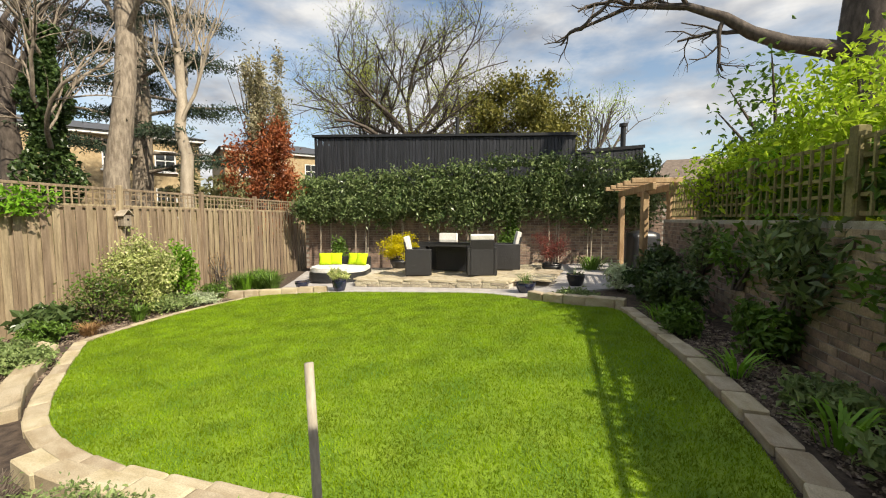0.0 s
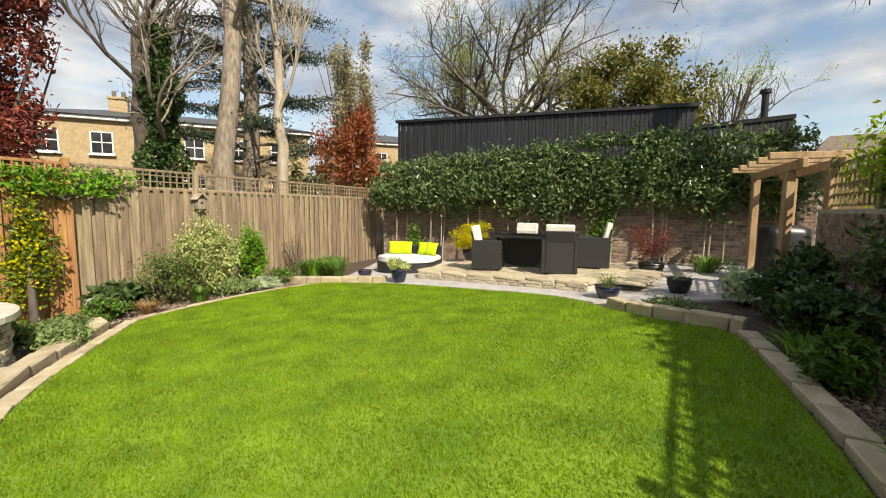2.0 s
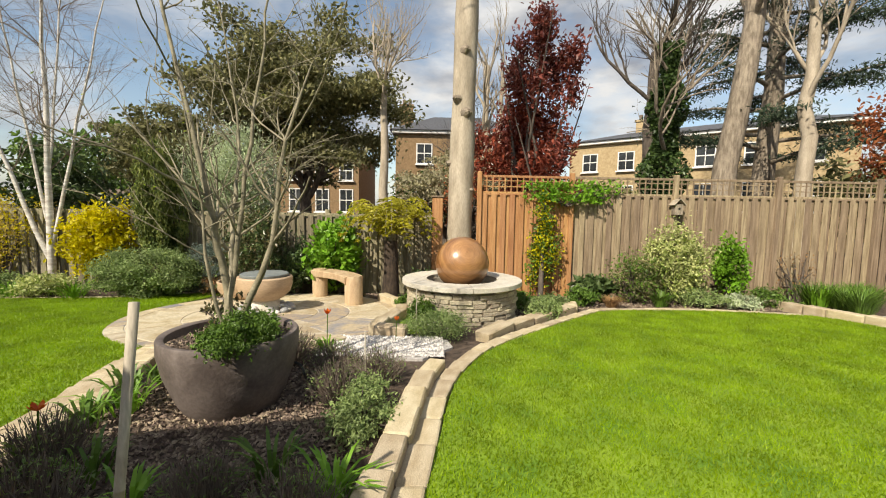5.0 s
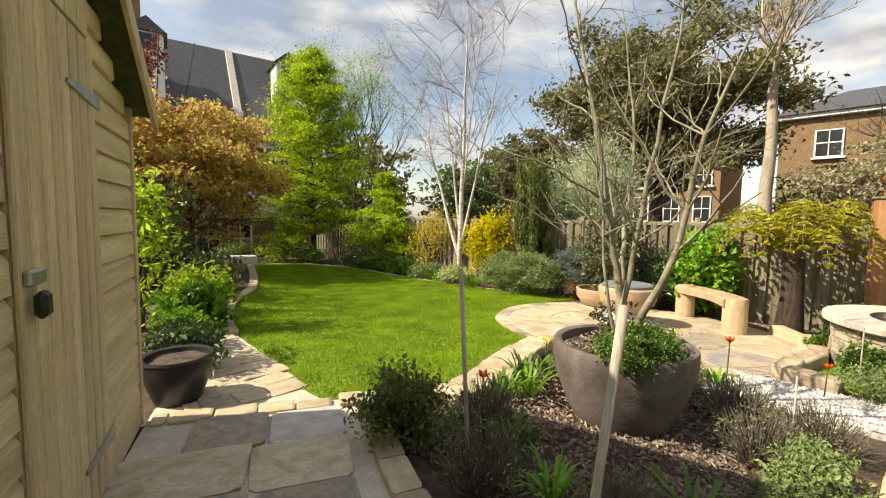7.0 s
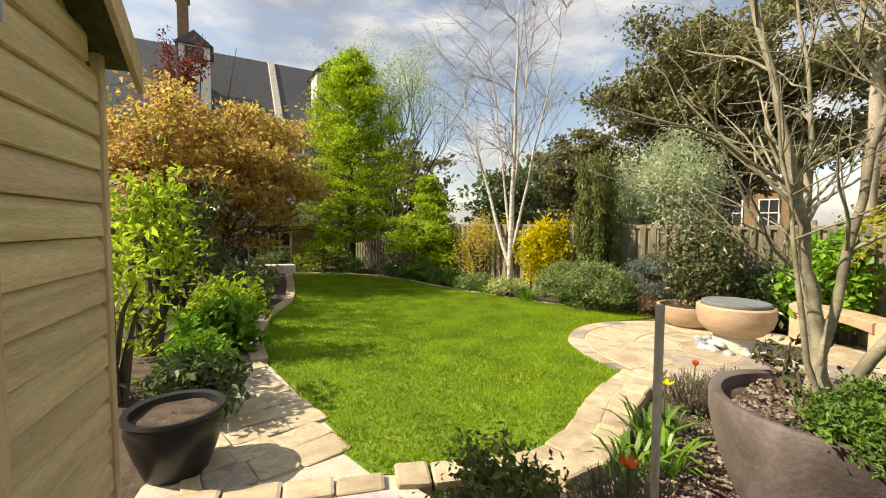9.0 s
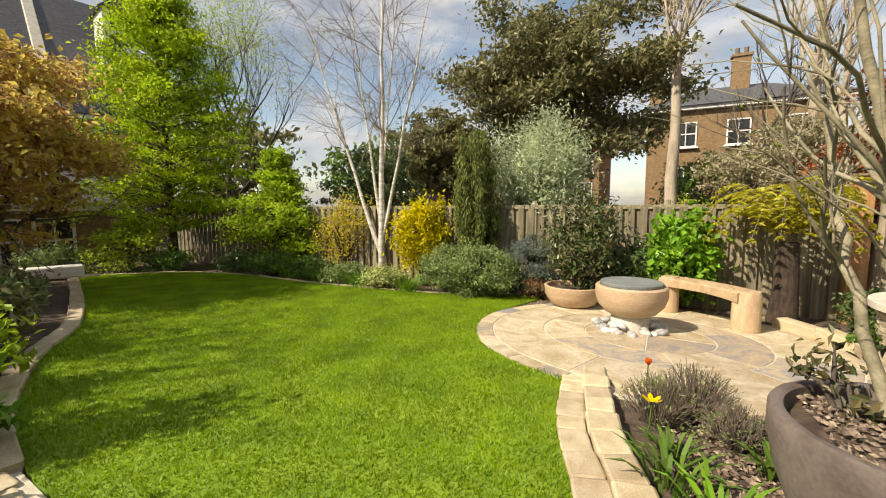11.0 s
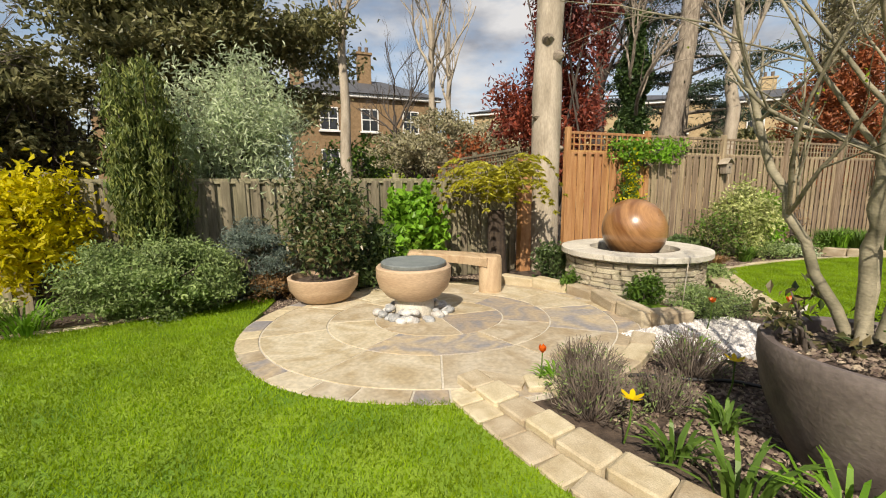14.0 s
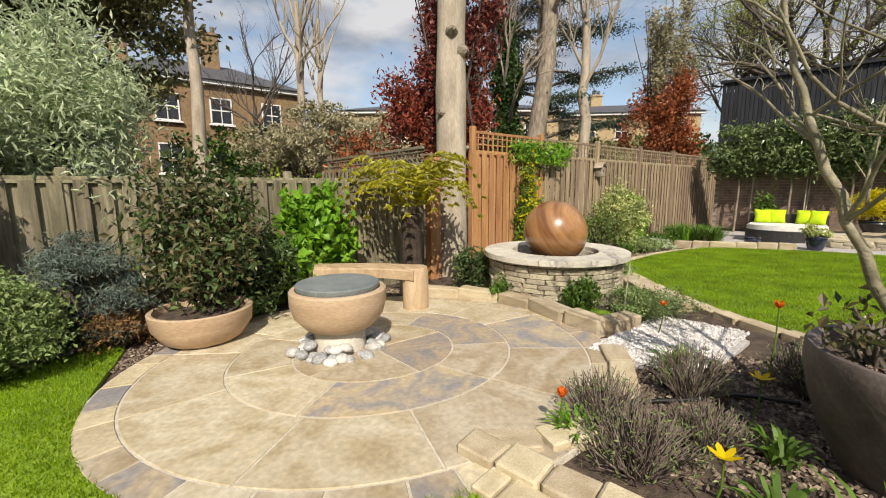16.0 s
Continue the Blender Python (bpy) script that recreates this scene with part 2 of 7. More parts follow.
L_LAWN = leaf_mat("grass_blade", (0.18, 0.30, 0.009), (0.28, 0.40, 0.014), 0.5, 0.45, 0.28)
L_DARK = leaf_mat("dark_glossy_leaf", (0.045, 0.08, 0.025), (0.12, 0.17, 0.06), 0.32, 0.2)
L_MID = leaf_mat("mid_green_leaf", (0.068, 0.135, 0.020), (0.149, 0.257, 0.041), 0.45, 0.3)
L_BRIGHT = leaf_mat("bright_green_leaf", (0.121, 0.270, 0.020), (0.230, 0.432, 0.041), 0.4, 0.35)
L_LIME = leaf_mat("lime_spring_leaf", (0.270, 0.405, 0.027), (0.486, 0.621, 0.054), 0.5, 0.55)
L_YELLOW = leaf_mat("golden_leaf", (0.52, 0.46, 0.012), (0.74, 0.64, 0.02), 0.5, 0.5, 0.25)
L_VARIEG = leaf_mat("cream_edged_leaf", (0.20, 0.27, 0.05), (0.64, 0.64, 0.30), 0.5, 0.3)
L_OLIVE = leaf_mat("silvery_leaf", (0.36, 0.44, 0.25), (0.62, 0.68, 0.46), 0.5, 0.35)
L_YEW = leaf_mat("yew_needle", (0.075, 0.115, 0.03), (0.27, 0.30, 0.08), 0.55, 0.3)
L_HEBE = leaf_mat("grey_green_small_leaf", (0.14, 0.21, 0.065), (0.31, 0.39, 0.15), 0.5, 0.3)
L_SPRUCE = leaf_mat("blue_grey_needle", (0.09, 0.125, 0.105), (0.19, 0.235, 0.19), 0.6, 0.15)
L_OAK = leaf_mat("holm_oak_leaf", (0.11, 0.12, 0.045), (0.32, 0.30, 0.14), 0.4, 0.35)
L_ROUND = leaf_mat("olive_yellow_crown_leaf", (0.11, 0.115, 0.025), (0.27, 0.245, 0.055), 0.5, 0.25)
L_RED = leaf_mat("red_photinia_leaf", (0.15, 0.028, 0.018), (0.34, 0.085, 0.045), 0.4, 0.25)
L_MAROON = leaf_mat("maroon_photinia_leaf", (0.11, 0.028, 0.025), (0.30, 0.085, 0.06), 0.4, 0.25)
L_ORANGERED = leaf_mat("copper_photinia_leaf", (0.22, 0.055, 0.02), (0.42, 0.15, 0.06), 0.45, 0.25)
L_MAPLE = leaf_mat("orange_maple_leaf", (0.36, 0.18, 0.07), (0.58, 0.37, 0.15), 0.5, 0.55)
L_MAPLEY = leaf_mat("yellow_maple_leaf", (0.48, 0.37, 0.08), (0.66, 0.53, 0.15), 0.5, 0.55)
L_FERN = leaf_mat("yellow_green_frond", (0.36, 0.34, 0.03), (0.58, 0.54, 0.07), 0.5, 0.5)
L_CEDAR = leaf_mat("cedar_needle", (0.024, 0.047, 0.030), (0.068, 0.101, 0.054), 0.6, 0.1)
L_IVY = leaf_mat("ivy_leaf", (0.03, 0.06, 0.018), (0.08, 0.13, 0.035), 0.35, 0.2)
L_PINKBROWN = leaf_mat("bronze_camellia_leaf", (0.04, 0.06, 0.018), (0.20, 0.16, 0.08), 0.35, 0.2)
L_BLOSSOM = leaf_mat("creamy_blossom_leaf", (0.22, 0.21, 0.10), (0.48, 0.43, 0.29), 0.6, 0.3)
L_BROWNGRASS = leaf_mat("brown_sedge_blade", (0.22, 0.12, 0.05), (0.36, 0.22, 0.10), 0.7, 0.3)
L_TULIPY = leaf_mat("yellow_petal", (0.75, 0.50, 0.005), (0.85, 0.62, 0.01), 0.4, 0.35, 0.1)
L_TULIPR = leaf_mat("orange_red_petal", (0.62, 0.07, 0.01), (0.75, 0.16, 0.015), 0.4, 0.35, 0.1)
L_WHITE = leaf_mat("white_petal", (0.65, 0.65, 0.6), (0.75, 0.75, 0.7), 0.5, 0.3, 0.1)
L_HEDGE = leaf_mat("pleached_evergreen_leaf", (0.055, 0.10, 0.03), (0.24, 0.30, 0.12), 0.28, 0.25)
L_HORN = leaf_mat("fresh_hornbeam_leaf", (0.24, 0.38, 0.018), (0.50, 0.62, 0.04), 0.45, 0.58)
L_BUD = leaf_mat("young_bud_leaf", (0.26, 0.32, 0.05), (0.44, 0.48, 0.10), 0.5, 0.4)
L_ACER = leaf_mat("crimson_cutleaf", (0.12, 0.02, 0.018), (0.26, 0.07, 0.05), 0.5, 0.3)

# ---- building blocks ----
FALL = math.tan(radians(2.6))
RNG = np.random.default_rng(7)


def G(x, y=0.0):
    """Height of the ground, which falls towards the long fence."""
    return FALL * max(-9.0, min(7.0, x))


def part(name, mesh, material, parent=None, label="", m=None):
    ob = new(name, mesh)
    if material and not mesh.materials:
        mesh.materials.append(material)
    if parent is not None:
        ob.parent = parent
        ob.matrix_parent_inverse = parent.matrix_basis.inverted()
    if m is not None:
        ob.matrix_basis = m
    if label:
        ob["label"] = label
    return ob


def thing(name, x, y, z, label, category, group="", kind="", rz=0.0):
    ob = new(name)
    ob.matrix_basis = pose(x, y, z, 0, 0, rz)
    return tagged(ob, label, category, group, kind)


def bm_mesh(name, bm, smooth=False):
    me = bpy.data.meshes.new(name)
    bm.normal_update()
    bm.to_mesh(me)
    bm.free()
    if smooth:
        me.polygons.foreach_set("use_smooth", [True] * len(me.polygons))
    return me


def np_mesh(name, verts, faces, smooth=False):
    """A mesh from arrays; all faces have the same number of corners."""
    verts, faces = np.asarray(verts, np.float32), np.asarray(faces, np.int32)
    me = bpy.data.meshes.new(name)
    me.vertices.add(len(verts))
    me.vertices.foreach_set("co", verts.ravel())
    k = faces.shape[1]
    me.loops.add(faces.size)
    me.loops.foreach_set("vertex_index", faces.ravel())
    me.polygons.add(len(faces))
    me.polygons.foreach_set("loop_start", np.arange(0, faces.size, k, dtype=np.int32))
    me.polygons.foreach_set("use_smooth", np.full(len(faces), bool(smooth)))
    me.update(calc_edges=True)
    return me


def box(name, sx, sy, sz, bevel=0.0, m=None, jitter=0.0, seed=0):
    """A box standing on z = 0, with softened edges."""
    bm = bmesh.new()
    bmesh.ops.create_cube(bm, size=1)
    bmesh.ops.transform(bm, matrix=Matrix.Translation((0, 0, sz / 2)) @ Matrix.Diagonal((sx, sy, sz, 1)), verts=bm.verts)
    if jitter:
        r = random.Random(seed)
        for v in bm.verts:
            v.co += Vector((r.uniform(-1, 1), r.uniform(-1, 1), r.uniform(-1, 1))) * jitter
    if bevel:
        bmesh.ops.bevel(bm, geom=bm.edges[:], offset=bevel, segments=1, affect="EDGES")
    if m is not None:
        bmesh.ops.transform(bm, matrix=m, verts=bm.verts)
    return bm_mesh(name, bm)


def lathe(name, profile, steps=48, wobble=0.0):
    """Turned solid from (radius, height) pairs."""
    a = np.linspace(0, 2 * np.pi, steps, endpoint=False)
    verts = np.array([(r * np.cos(t), r * np.sin(t), z) for r, z in profile for t in a])
    if wobble:
        verts += np.random.default_rng(3).normal(0, wobble, verts.shape)
    k = len(profile)
    faces = [(i * steps + j, i * steps + (j + 1) % steps, (i + 1) * steps + (j + 1) % steps, (i + 1) * steps + j) for i in range(k - 1) for j in range(steps)]
    me = np_mesh(name, verts, faces, True)
    me.set_sharp_from_angle(angle=0.65)
    return me


def sheet(name, outline, height, thick=0.0, extra=0.0):
    """A level-following plate inside an outline, its top at ground + height."""
    bm = bmesh.new()
    top = [bm.verts.new((x, y, G(x) + height)) for x, y in outline]
    bm.faces.new(top)
    if thick:
        low = [bm.verts.new((x, y, G(x) + height - thick)) for x, y in outline]
        for i in range(len(top)):
            j = (i + 1) % len(top)
            bm.faces.new((top[i], low[i], low[j], top[j]))
    bmesh.ops.recalc_face_normals(bm, faces=bm.faces)
    bmesh.ops.triangulate(bm, faces=bm.faces[:])
    return bm_mesh(name, bm)


def smooth_line(points, step=0.1, closed=False):
    """Catmull-Rom through the points, cut at even steps."""
    p = [Vector((*q[:2], q[2] if len(q) > 2 else 0)) for q in points]
    n = len(p)
    out = []
    for i in range(n if closed else n - 1):
        a, b, c, d = (p[(i + k) % n] if closed else p[min(max(i + k, 0), n - 1)] for k in (-1, 0, 1, 2))
        cuts = max(2, int((c - b).length / step))
        for s in range(cuts):
            t = s / cuts
            out.append(0.5 * ((2 * b) + (c - a) * t + (2 * a - 5 * b + 4 * c - d) * t * t + (3 * b - a - 3 * c + d) * t ** 3))
    if not closed:
        out.append(p[-1])
    return out


def tubes(name, paths, sides=6):
    """Many tapering tubes in one mesh; each path is a list of (point, radius)."""
    V, Fc, base = [], [], 0
    ang = np.linspace(0, 2 * np.pi, sides, endpoint=False)
    ca, sa = np.cos(ang)[:, None], np.sin(ang)[:, None]
    ring = np.array([(j, (j + 1) % sides) for j in range(sides)])
    for path in paths:
        P = np.array([q[0] for q in path], float)
        R = np.array([q[1] for q in path], float)
        d = np.gradient(P, axis=0)
        d /= np.linalg.norm(d, axis=1)[:, None] + 1e-9
        ref = np.array([0.0, 0.0, 1.0]) if abs(d[0][2]) < 0.8 else np.array([1.0, 0.0, 0.0])
        u = np.cross(d, ref)
        u /= np.linalg.norm(u, axis=1)[:, None] + 1e-9
        w = np.cross(d, u)
        for i in range(len(P)):
            V.append(P[i] + R[i] * (ca * u[i] + sa * w[i]))
        for i in range(len(P) - 1):
            a, b = base + i * sides, base + (i + 1) * sides
            Fc.append(np.stack([a + ring[:, 0], a + ring[:, 1], b + ring[:, 1], b + ring[:, 0]], 1))
        base += len(P) * sides
    return np_mesh(name, np.concatenate(V), np.concatenate(Fc), True)


def leaves(name, P, size, rng, wide=0.5, up=0.3, droop=0.0, out=None):
    """A folded leaf at every point of P. size may be one per leaf; out: the way each leaf points."""
    n = len(P)
    size = np.broadcast_to(np.asarray(size, float), (n,)) * rng.uniform(0.65, 1.3, n)
    d = rng.normal(0, 1, (n, 3)) if out is None else out + rng.normal(0, 0.35, (n, 3))
    d[:, 2] -= droop
    d /= np.linalg.norm(d, axis=1)[:, None] + 1e-9
    nrm = rng.normal(0, 1, (n, 3))
    nrm[:, 2] = np.abs(nrm[:, 2]) + up
    side = np.cross(d, nrm)
    side /= np.linalg.norm(side, axis=1)[:, None] + 1e-9
    nrm = np.cross(side, d)
    s = size[:, None]
    b, t = P - d * s * 0.5, P + d * s * 0.5 - nrm * s * 0.08
    l = P + side * s * wide * 0.5 + nrm * s * 0.10 - d * s * 0.05
    r = P - side * s * wide * 0.5 + nrm * s * 0.10 - d * s * 0.05
    V = np.stack([b, l, t, r], 1).reshape(-1, 3)
    i = np.arange(n)[:, None] * 4
    return np_mesh(name, V, np.concatenate([i + np.array([[0, 1, 2]]), i + np.array([[0, 2, 3]])]))


def clumps(rng, n, centre, radii, count=40, spread=0.22, shell=0.6, flat=1.0):
    """Points gathered in clumps inside an ellipsoid: an uneven outline with gaps."""
    centre, radii = np.array(centre, float), np.array(radii, float)
    c = rng.normal(0, 1, (count, 3))
    c /= np.linalg.norm(c, axis=1)[:, None]
    c *= (shell + (1 - shell) * rng.random((count, 1))) * rng.uniform(0.75, 1.08, (count, 1))
    k = rng.integers(0, count, n)
    p = rng.normal(0, 1, (n, 3)) * spread
    p[:, 2] *= flat
    return centre + (c[k] + p) * radii


def grow(rng, start, way, length, radius, depth, spread=0.6, kids=(3, 4), shrink=0.62, lift=0.25, wander=0.16, paths=None, tips=None, first=0.35):
    """A limb with its side limbs; fills paths (for tubes) and tips (points for leaves)."""
    n = 6 if depth > 1 else 4
    p, d = np.array(start, float), np.array(way, float)
    d /= np.linalg.norm(d)
    pts = [(p.copy(), radius)]
    for i in range(n):
        d = d + rng.normal(0, wander, 3) + np.array([0, 0, lift * 0.12])
        d /= np.linalg.norm(d)
        p = p + d * length / n
        pts.append((p.copy(), radius * (1 - 0.55 * (i + 1) / n) if depth else radius * (1 - 0.85 * (i + 1) / n)))
    paths.append(pts)
    if depth <= 1:
        tips.extend(q[0] for q in pts[2:])
    if depth == 0:
        return
    for k in range(rng.integers(kids[0], kids[1] + 1)):
        f = first + (1 - first) * (k + rng.random()) / kids[1]
        i = min(n, max(1, int(f * n)))
        q, r = pts[i]
        side = rng.normal(0, 1, 3)
        side -= d * side.dot(d)
        side /= np.linalg.norm(side) + 1e-9
        w = d * (1 - spread * 0.4) + side * spread + np.array([0, 0, lift])
        grow(rng, q, w, length * shrink * rng.uniform(0.75, 1.15), r * 0.62, depth - 1, spread, kids, shrink, lift, wander, paths, tips, 0.25)


def tree(name, label, x, y, z0, trunk_h, r, limb, depth, bark, leaf=None, n_leaf=0, leaf_size=0.08, seed=1, lean=(0, 0), spread=0.7, lift=0.3, kids=(3, 4), limbs=5, category="tree", twig_r=0.55, scatter=0.25, wide=0.5, first=0.55):
    """A tree: tapered trunk, limbs that fork down to twigs, and leaves gathered round the twigs."""
    rng = np.random.default_rng(seed)
    root = thing(name, x, y, z0, label, category)
    pts, p = [], np.array([x, y, z0], float)
    for i in range(9):
        f = i / 8
        flare = 1.35 if i == 0 else 1.0
        q = p + np.array([lean[0] * f, lean[1] * f, trunk_h * f]) + (rng.normal(0, r * 0.18, 3) * np.array([1, 1, 0]) if 0 < i else 0)
        pts.append((q, r * flare * (1 - 0.45 * f)))
    part("trunk", tubes("trunk", [pts], 12), bark, root)
    paths, tips = [], []
    for k in range(limbs):
        f = first + (1 - first) * (k + 1) / limbs
        q, rr = pts[min(8, int(round(f * 8)))]
        a = k * 2.4 + rng.uniform(-0.5, 0.5)
        up = 0.35 + 1.0 * f * lift * 2
        grow(rng, q, (math.cos(a) * spread * 1.3, math.sin(a) * spread * 1.3, up), limb * rng.uniform(0.8, 1.2) * (1.1 - 0.3 * f), rr * twig_r, depth, spread, kids, 0.64, lift, 0.16, paths, tips)
    if paths:
        part("bough_system", tubes("bough_system", paths, 5), bark, root)
    if leaf:
        tips = np.array(tips)
        P = tips[rng.integers(0, len(tips), n_leaf)] + rng.normal(0, scatter, (n_leaf, 3))
        part("crown", leaves("crown", P, leaf_size, rng, wide), leaf, root)
    return root


def shrub(name, label, x, y, w, h, leaf, n, size, seed=1, deep=None, stem=M_BARKDARK, base=0.0, count=34, shell=0.55, spread=0.2, wide=0.5, up=0.3, category="shrub", z0=None, extra=None, flat=1.0, stems=9, group=""):
    """A bush: stems from the ground, and leaves in clumps round them. extra: (material, share, size) of a second kind of leaf."""
    rng = np.random.default_rng(seed)
    g = (G(x) if z0 is None else z0)
    root = thing(name, x, y, g, label, category, group)
    c = (x, y, g + base + (h - base) * 0.5)
    rad = (w / 2, (deep or w) / 2, (h - base) * 0.5)
    P = clumps(rng, n, c, rad, count, spread, shell, flat)
    P[:, 2] = np.maximum(P[:, 2], g + 0.01 + rng.random(n) * 0.05)
    paths = []
    for k in range(stems):
        e = P[rng.integers(0, n)]
        s = np.array([x + rng.normal(0, 0.04), y + rng.normal(0, 0.04), g - 0.02])
        mid = s * 0.5 + e * 0.5 + np.array([0, 0, 0.15 * h])
        rr = 0.010 + 0.012 * h
        paths.append([(s, rr), (s * 0.6 + mid * 0.4, rr * 0.8), (mid, rr * 0.6), (e, rr * 0.2)])
    part("woody_frame", tubes("woody_frame", paths, 5), stem, root)
    if extra:
        k = int(n * extra[1])
        part("young_growth", leaves("young_growth", P[:k], extra[2] * 1.2, rng, wide, up), extra[0], root)
        P = P[k:]
    part("foliage", leaves("foliage", P, size * 1.25, rng, wide, up), leaf, root)
    return root


def tuft(name, label, x, y, n, h, w, leaf, seed=1, blade=0.012, category="plant", z0=None, arch=0.8, group="", tip=None):
    """A clump of strap leaves that rise and arch over."""
    rng = np.random.default_rng(seed)
    g = G(x) if z0 is None else z0
    root = thing(name, x, y, g, label, category, group)
    a = rng.uniform(0, 2 * np.pi, n)
    o = np.stack([np.cos(a), np.sin(a), 0 * a], 1)
    b = np.array([x, y, g]) + o * rng.random((n, 1)) * w * 0.25
    hh, rr = h * rng.uniform(0.6, 1.1, n)[:, None], w * 0.5 * rng.uniform(0.3, 1.1, n)[:, None]
    side = np.stack([-np.sin(a), np.cos(a), 0 * a], 1) * blade
    V = []
    for f, wd in ((0, 0.6), (0.4, 1.0), (0.75, 0.8), (1.0, 0.08)):
        q = b + o * rr * f ** 1.6 + np.array([0, 0, 1.0]) * hh * (f - arch * 0.5 * f ** 3)
        V += [q - side * wd * 0.5, q + side * wd * 0.5]
    V = np.stack(V, 1).reshape(-1, 3)
    i = np.arange(n)[:, None] * 8
    Fc = np.concatenate([i + np.array([[k, k + 1, k + 3, k + 2]]) for k in (0, 2, 4)])
    part("leaf_clump", np_mesh("leaf_clump", V, Fc), leaf, root)
    return root


STONES = []
for k in range(6):
    STONES.append(box("stone", 1, 1, 1, 0.07, Matrix.Translation((0, 0, -0.5)), 0.035, k))


def stone(name, material, parent, x, y, z, sx, sy, sz, rz=0.0, rx=0.0, k=None):
    """One block out of the shared stone meshes, its middle at x, y, z."""
    key = random.randrange(6) if k is None else k
    base = STONES[key]
    cache = stone.cache.setdefault((key, material.name), None)
    if cache is None:
        cache = base.copy()
        cache.materials.clear()
        cache.materials.append(material)
        stone.cache[(key, material.name)] = cache
    ob = new(name, cache)
    if parent is not None:
        ob.parent = parent
        ob.matrix_parent_inverse = parent.matrix_basis.inverted()
    ob.matrix_basis = pose(x, y, z, rx, 0, rz) @ Matrix.Diagonal((sx, sy, sz, 1))
    return ob


stone.cache = {}


def kerb(label, points, width, height, length, material, offset=0.0, name="kerb", sink=0.04, lift=0.0):
    """Stones end to end along a line, each a little uneven."""
    line = smooth_line(points, 0.03)
    cx, cy = sum(p.x for p in line) / len(line), sum(p.y for p in line) / len(line)
    root = thing(name, cx, cy, G(cx), label, "kerb", kind="structure")
    i = 0
    while i < len(line) - 2:
        l = length * random.uniform(0.8, 1.25)
        j = i
        run = 0.0
        while j < len(line) - 1 and run < l:
            run += (line[j + 1] - line[j]).length
            j += 1
        if run < length * 0.35:
            break
        a, b = line[i], line[j]
        d = (b - a)
        nx, ny = -d.y / d.length, d.x / d.length
        m = (a + b) / 2
        x, y = m.x + nx * offset, m.y + ny * offset
        hh = height + random.uniform(-0.006, 0.006)
        tilt = math.degrees(math.atan2(G(b.x) - G(a.x), d.length))
        ob = stone("kerb_stone", material, root, x, y, G(x) + lift + (hh - sink) / 2, d.length - 0.014, width * random.uniform(0.94, 1.04), hh + sink, math.degrees(math.atan2(d.y, d.x)))
        i = j
    return root

# ---- ground, lawns, paths ----
bm = bmesh.new()
xs = [-900, -60, -9, -6, -3, 0, 3, 7, 60, 900]
ys = [-900, -60, -20, -10, 0, 10, 20, 60, 900]
grid = [[bm.verts.new((x, y, G(x) - 0.02)) for y in ys] for x in xs]
for i in range(len(xs) - 1):
    for j in range(len(ys) - 1):
        bm.faces.new((grid[i][j], grid[i + 1][j], grid[i + 1][j + 1], grid[i][j + 1]))
tagged(part("ground", bm_mesh("ground", bm), M_SOIL), "dark bark-mulched soil of the garden beds", "ground", kind="structure")

LAWN1 = [(0.9, 2.05), (0.0, 2.12), (-0.56, 2.2), (-1.28, 2.31), (-2.05, 2.61), (-2.6, 3.0), (-3.4, 3.75), (-4.3, 4.65), (-4.45, 5.6), (-4.42, 6.6), (-4.12, 7.85), (-3.2, 8.12), (-2.45, 8.22),
         (-1.0, 8.06), (0.4, 7.85), (1.0, 7.55), (1.44, 7.1), (2.2, 6.58), (2.6, 6.34), (2.66, 4.8), (2.63, 3.7), (2.5, 2.45), (2.2, 1.75), (1.6, 1.85)]
LAWN2 = [(0.34, -0.67), (-0.25, -0.36), (-0.75, -0.33), (-1.4, -0.54), (-2.2, -0.66), (-2.30, -0.95), (-2.62, -1.40), (-3.05, -1.70), (-3.75, -1.90), (-4.5, -1.83), (-5.3, -1.65), (-5.75, -1.7), (-5.1, -2.9), (-4.9, -4.0), (-4.75, -5.8), (-4.85, -7.6),
         (-4.55, -8.9), (-3.8, -9.6), (-2.9, -9.7), (-2.0, -7.5), (-1.3, -5.65), (-0.6, -4.6), (-0.15, -3.65), (0.14, -2.7), (0.20, -1.9), (0.28, -1.2)]
rng = np.random.default_rng(11)


def lawn(name, label, outline, blades):
    line = [(p.x, p.y) for p in smooth_line(outline, 0.25, True)]
    ob = tagged(part(name, sheet(name, line, 0.012, 0.05), M_LAWN), label, "lawn", kind="structure")
    poly = np.array(line)
    lo, hi = poly.min(0), poly.max(0)
    pts = rng.uniform(lo, hi, (blades * 3, 2))
    inside = np.zeros(len(pts), bool)
    for (x1, y1), (x2, y2) in zip(poly, np.roll(poly, -1, 0)):
        cross = ((y1 > pts[:, 1]) != (y2 > pts[:, 1])) & (pts[:, 0] < (x2 - x1) * (pts[:, 1] - y1) / (y2 - y1 + 1e-12) + x1)
        inside ^= cross
    pts = pts[inside][:blades]
    n = len(pts)
    z = FALL * pts[:, 0] + 0.010
    a = rng.uniform(0, 2 * np.pi, n)
    wv = np.stack([np.cos(a), np.sin(a), 0 * a], 1) * 0.0036 * rng.uniform(0.7, 1.5, (n, 1))
    b = np.column_stack([pts, z])
    tip = b + np.column_stack([rng.normal(0, 0.011, (n, 2)), rng.uniform(0.012, 0.030, n)])
    V = np.stack([b - wv, b + wv, tip], 1).reshape(-1, 3)
    tagged(part("grass", np_mesh("grass", V, np.arange(3 * n).reshape(-1, 3)), L_LAWN), "short mown grass blades of the lawn", "grass", kind="stuff")
    return ob


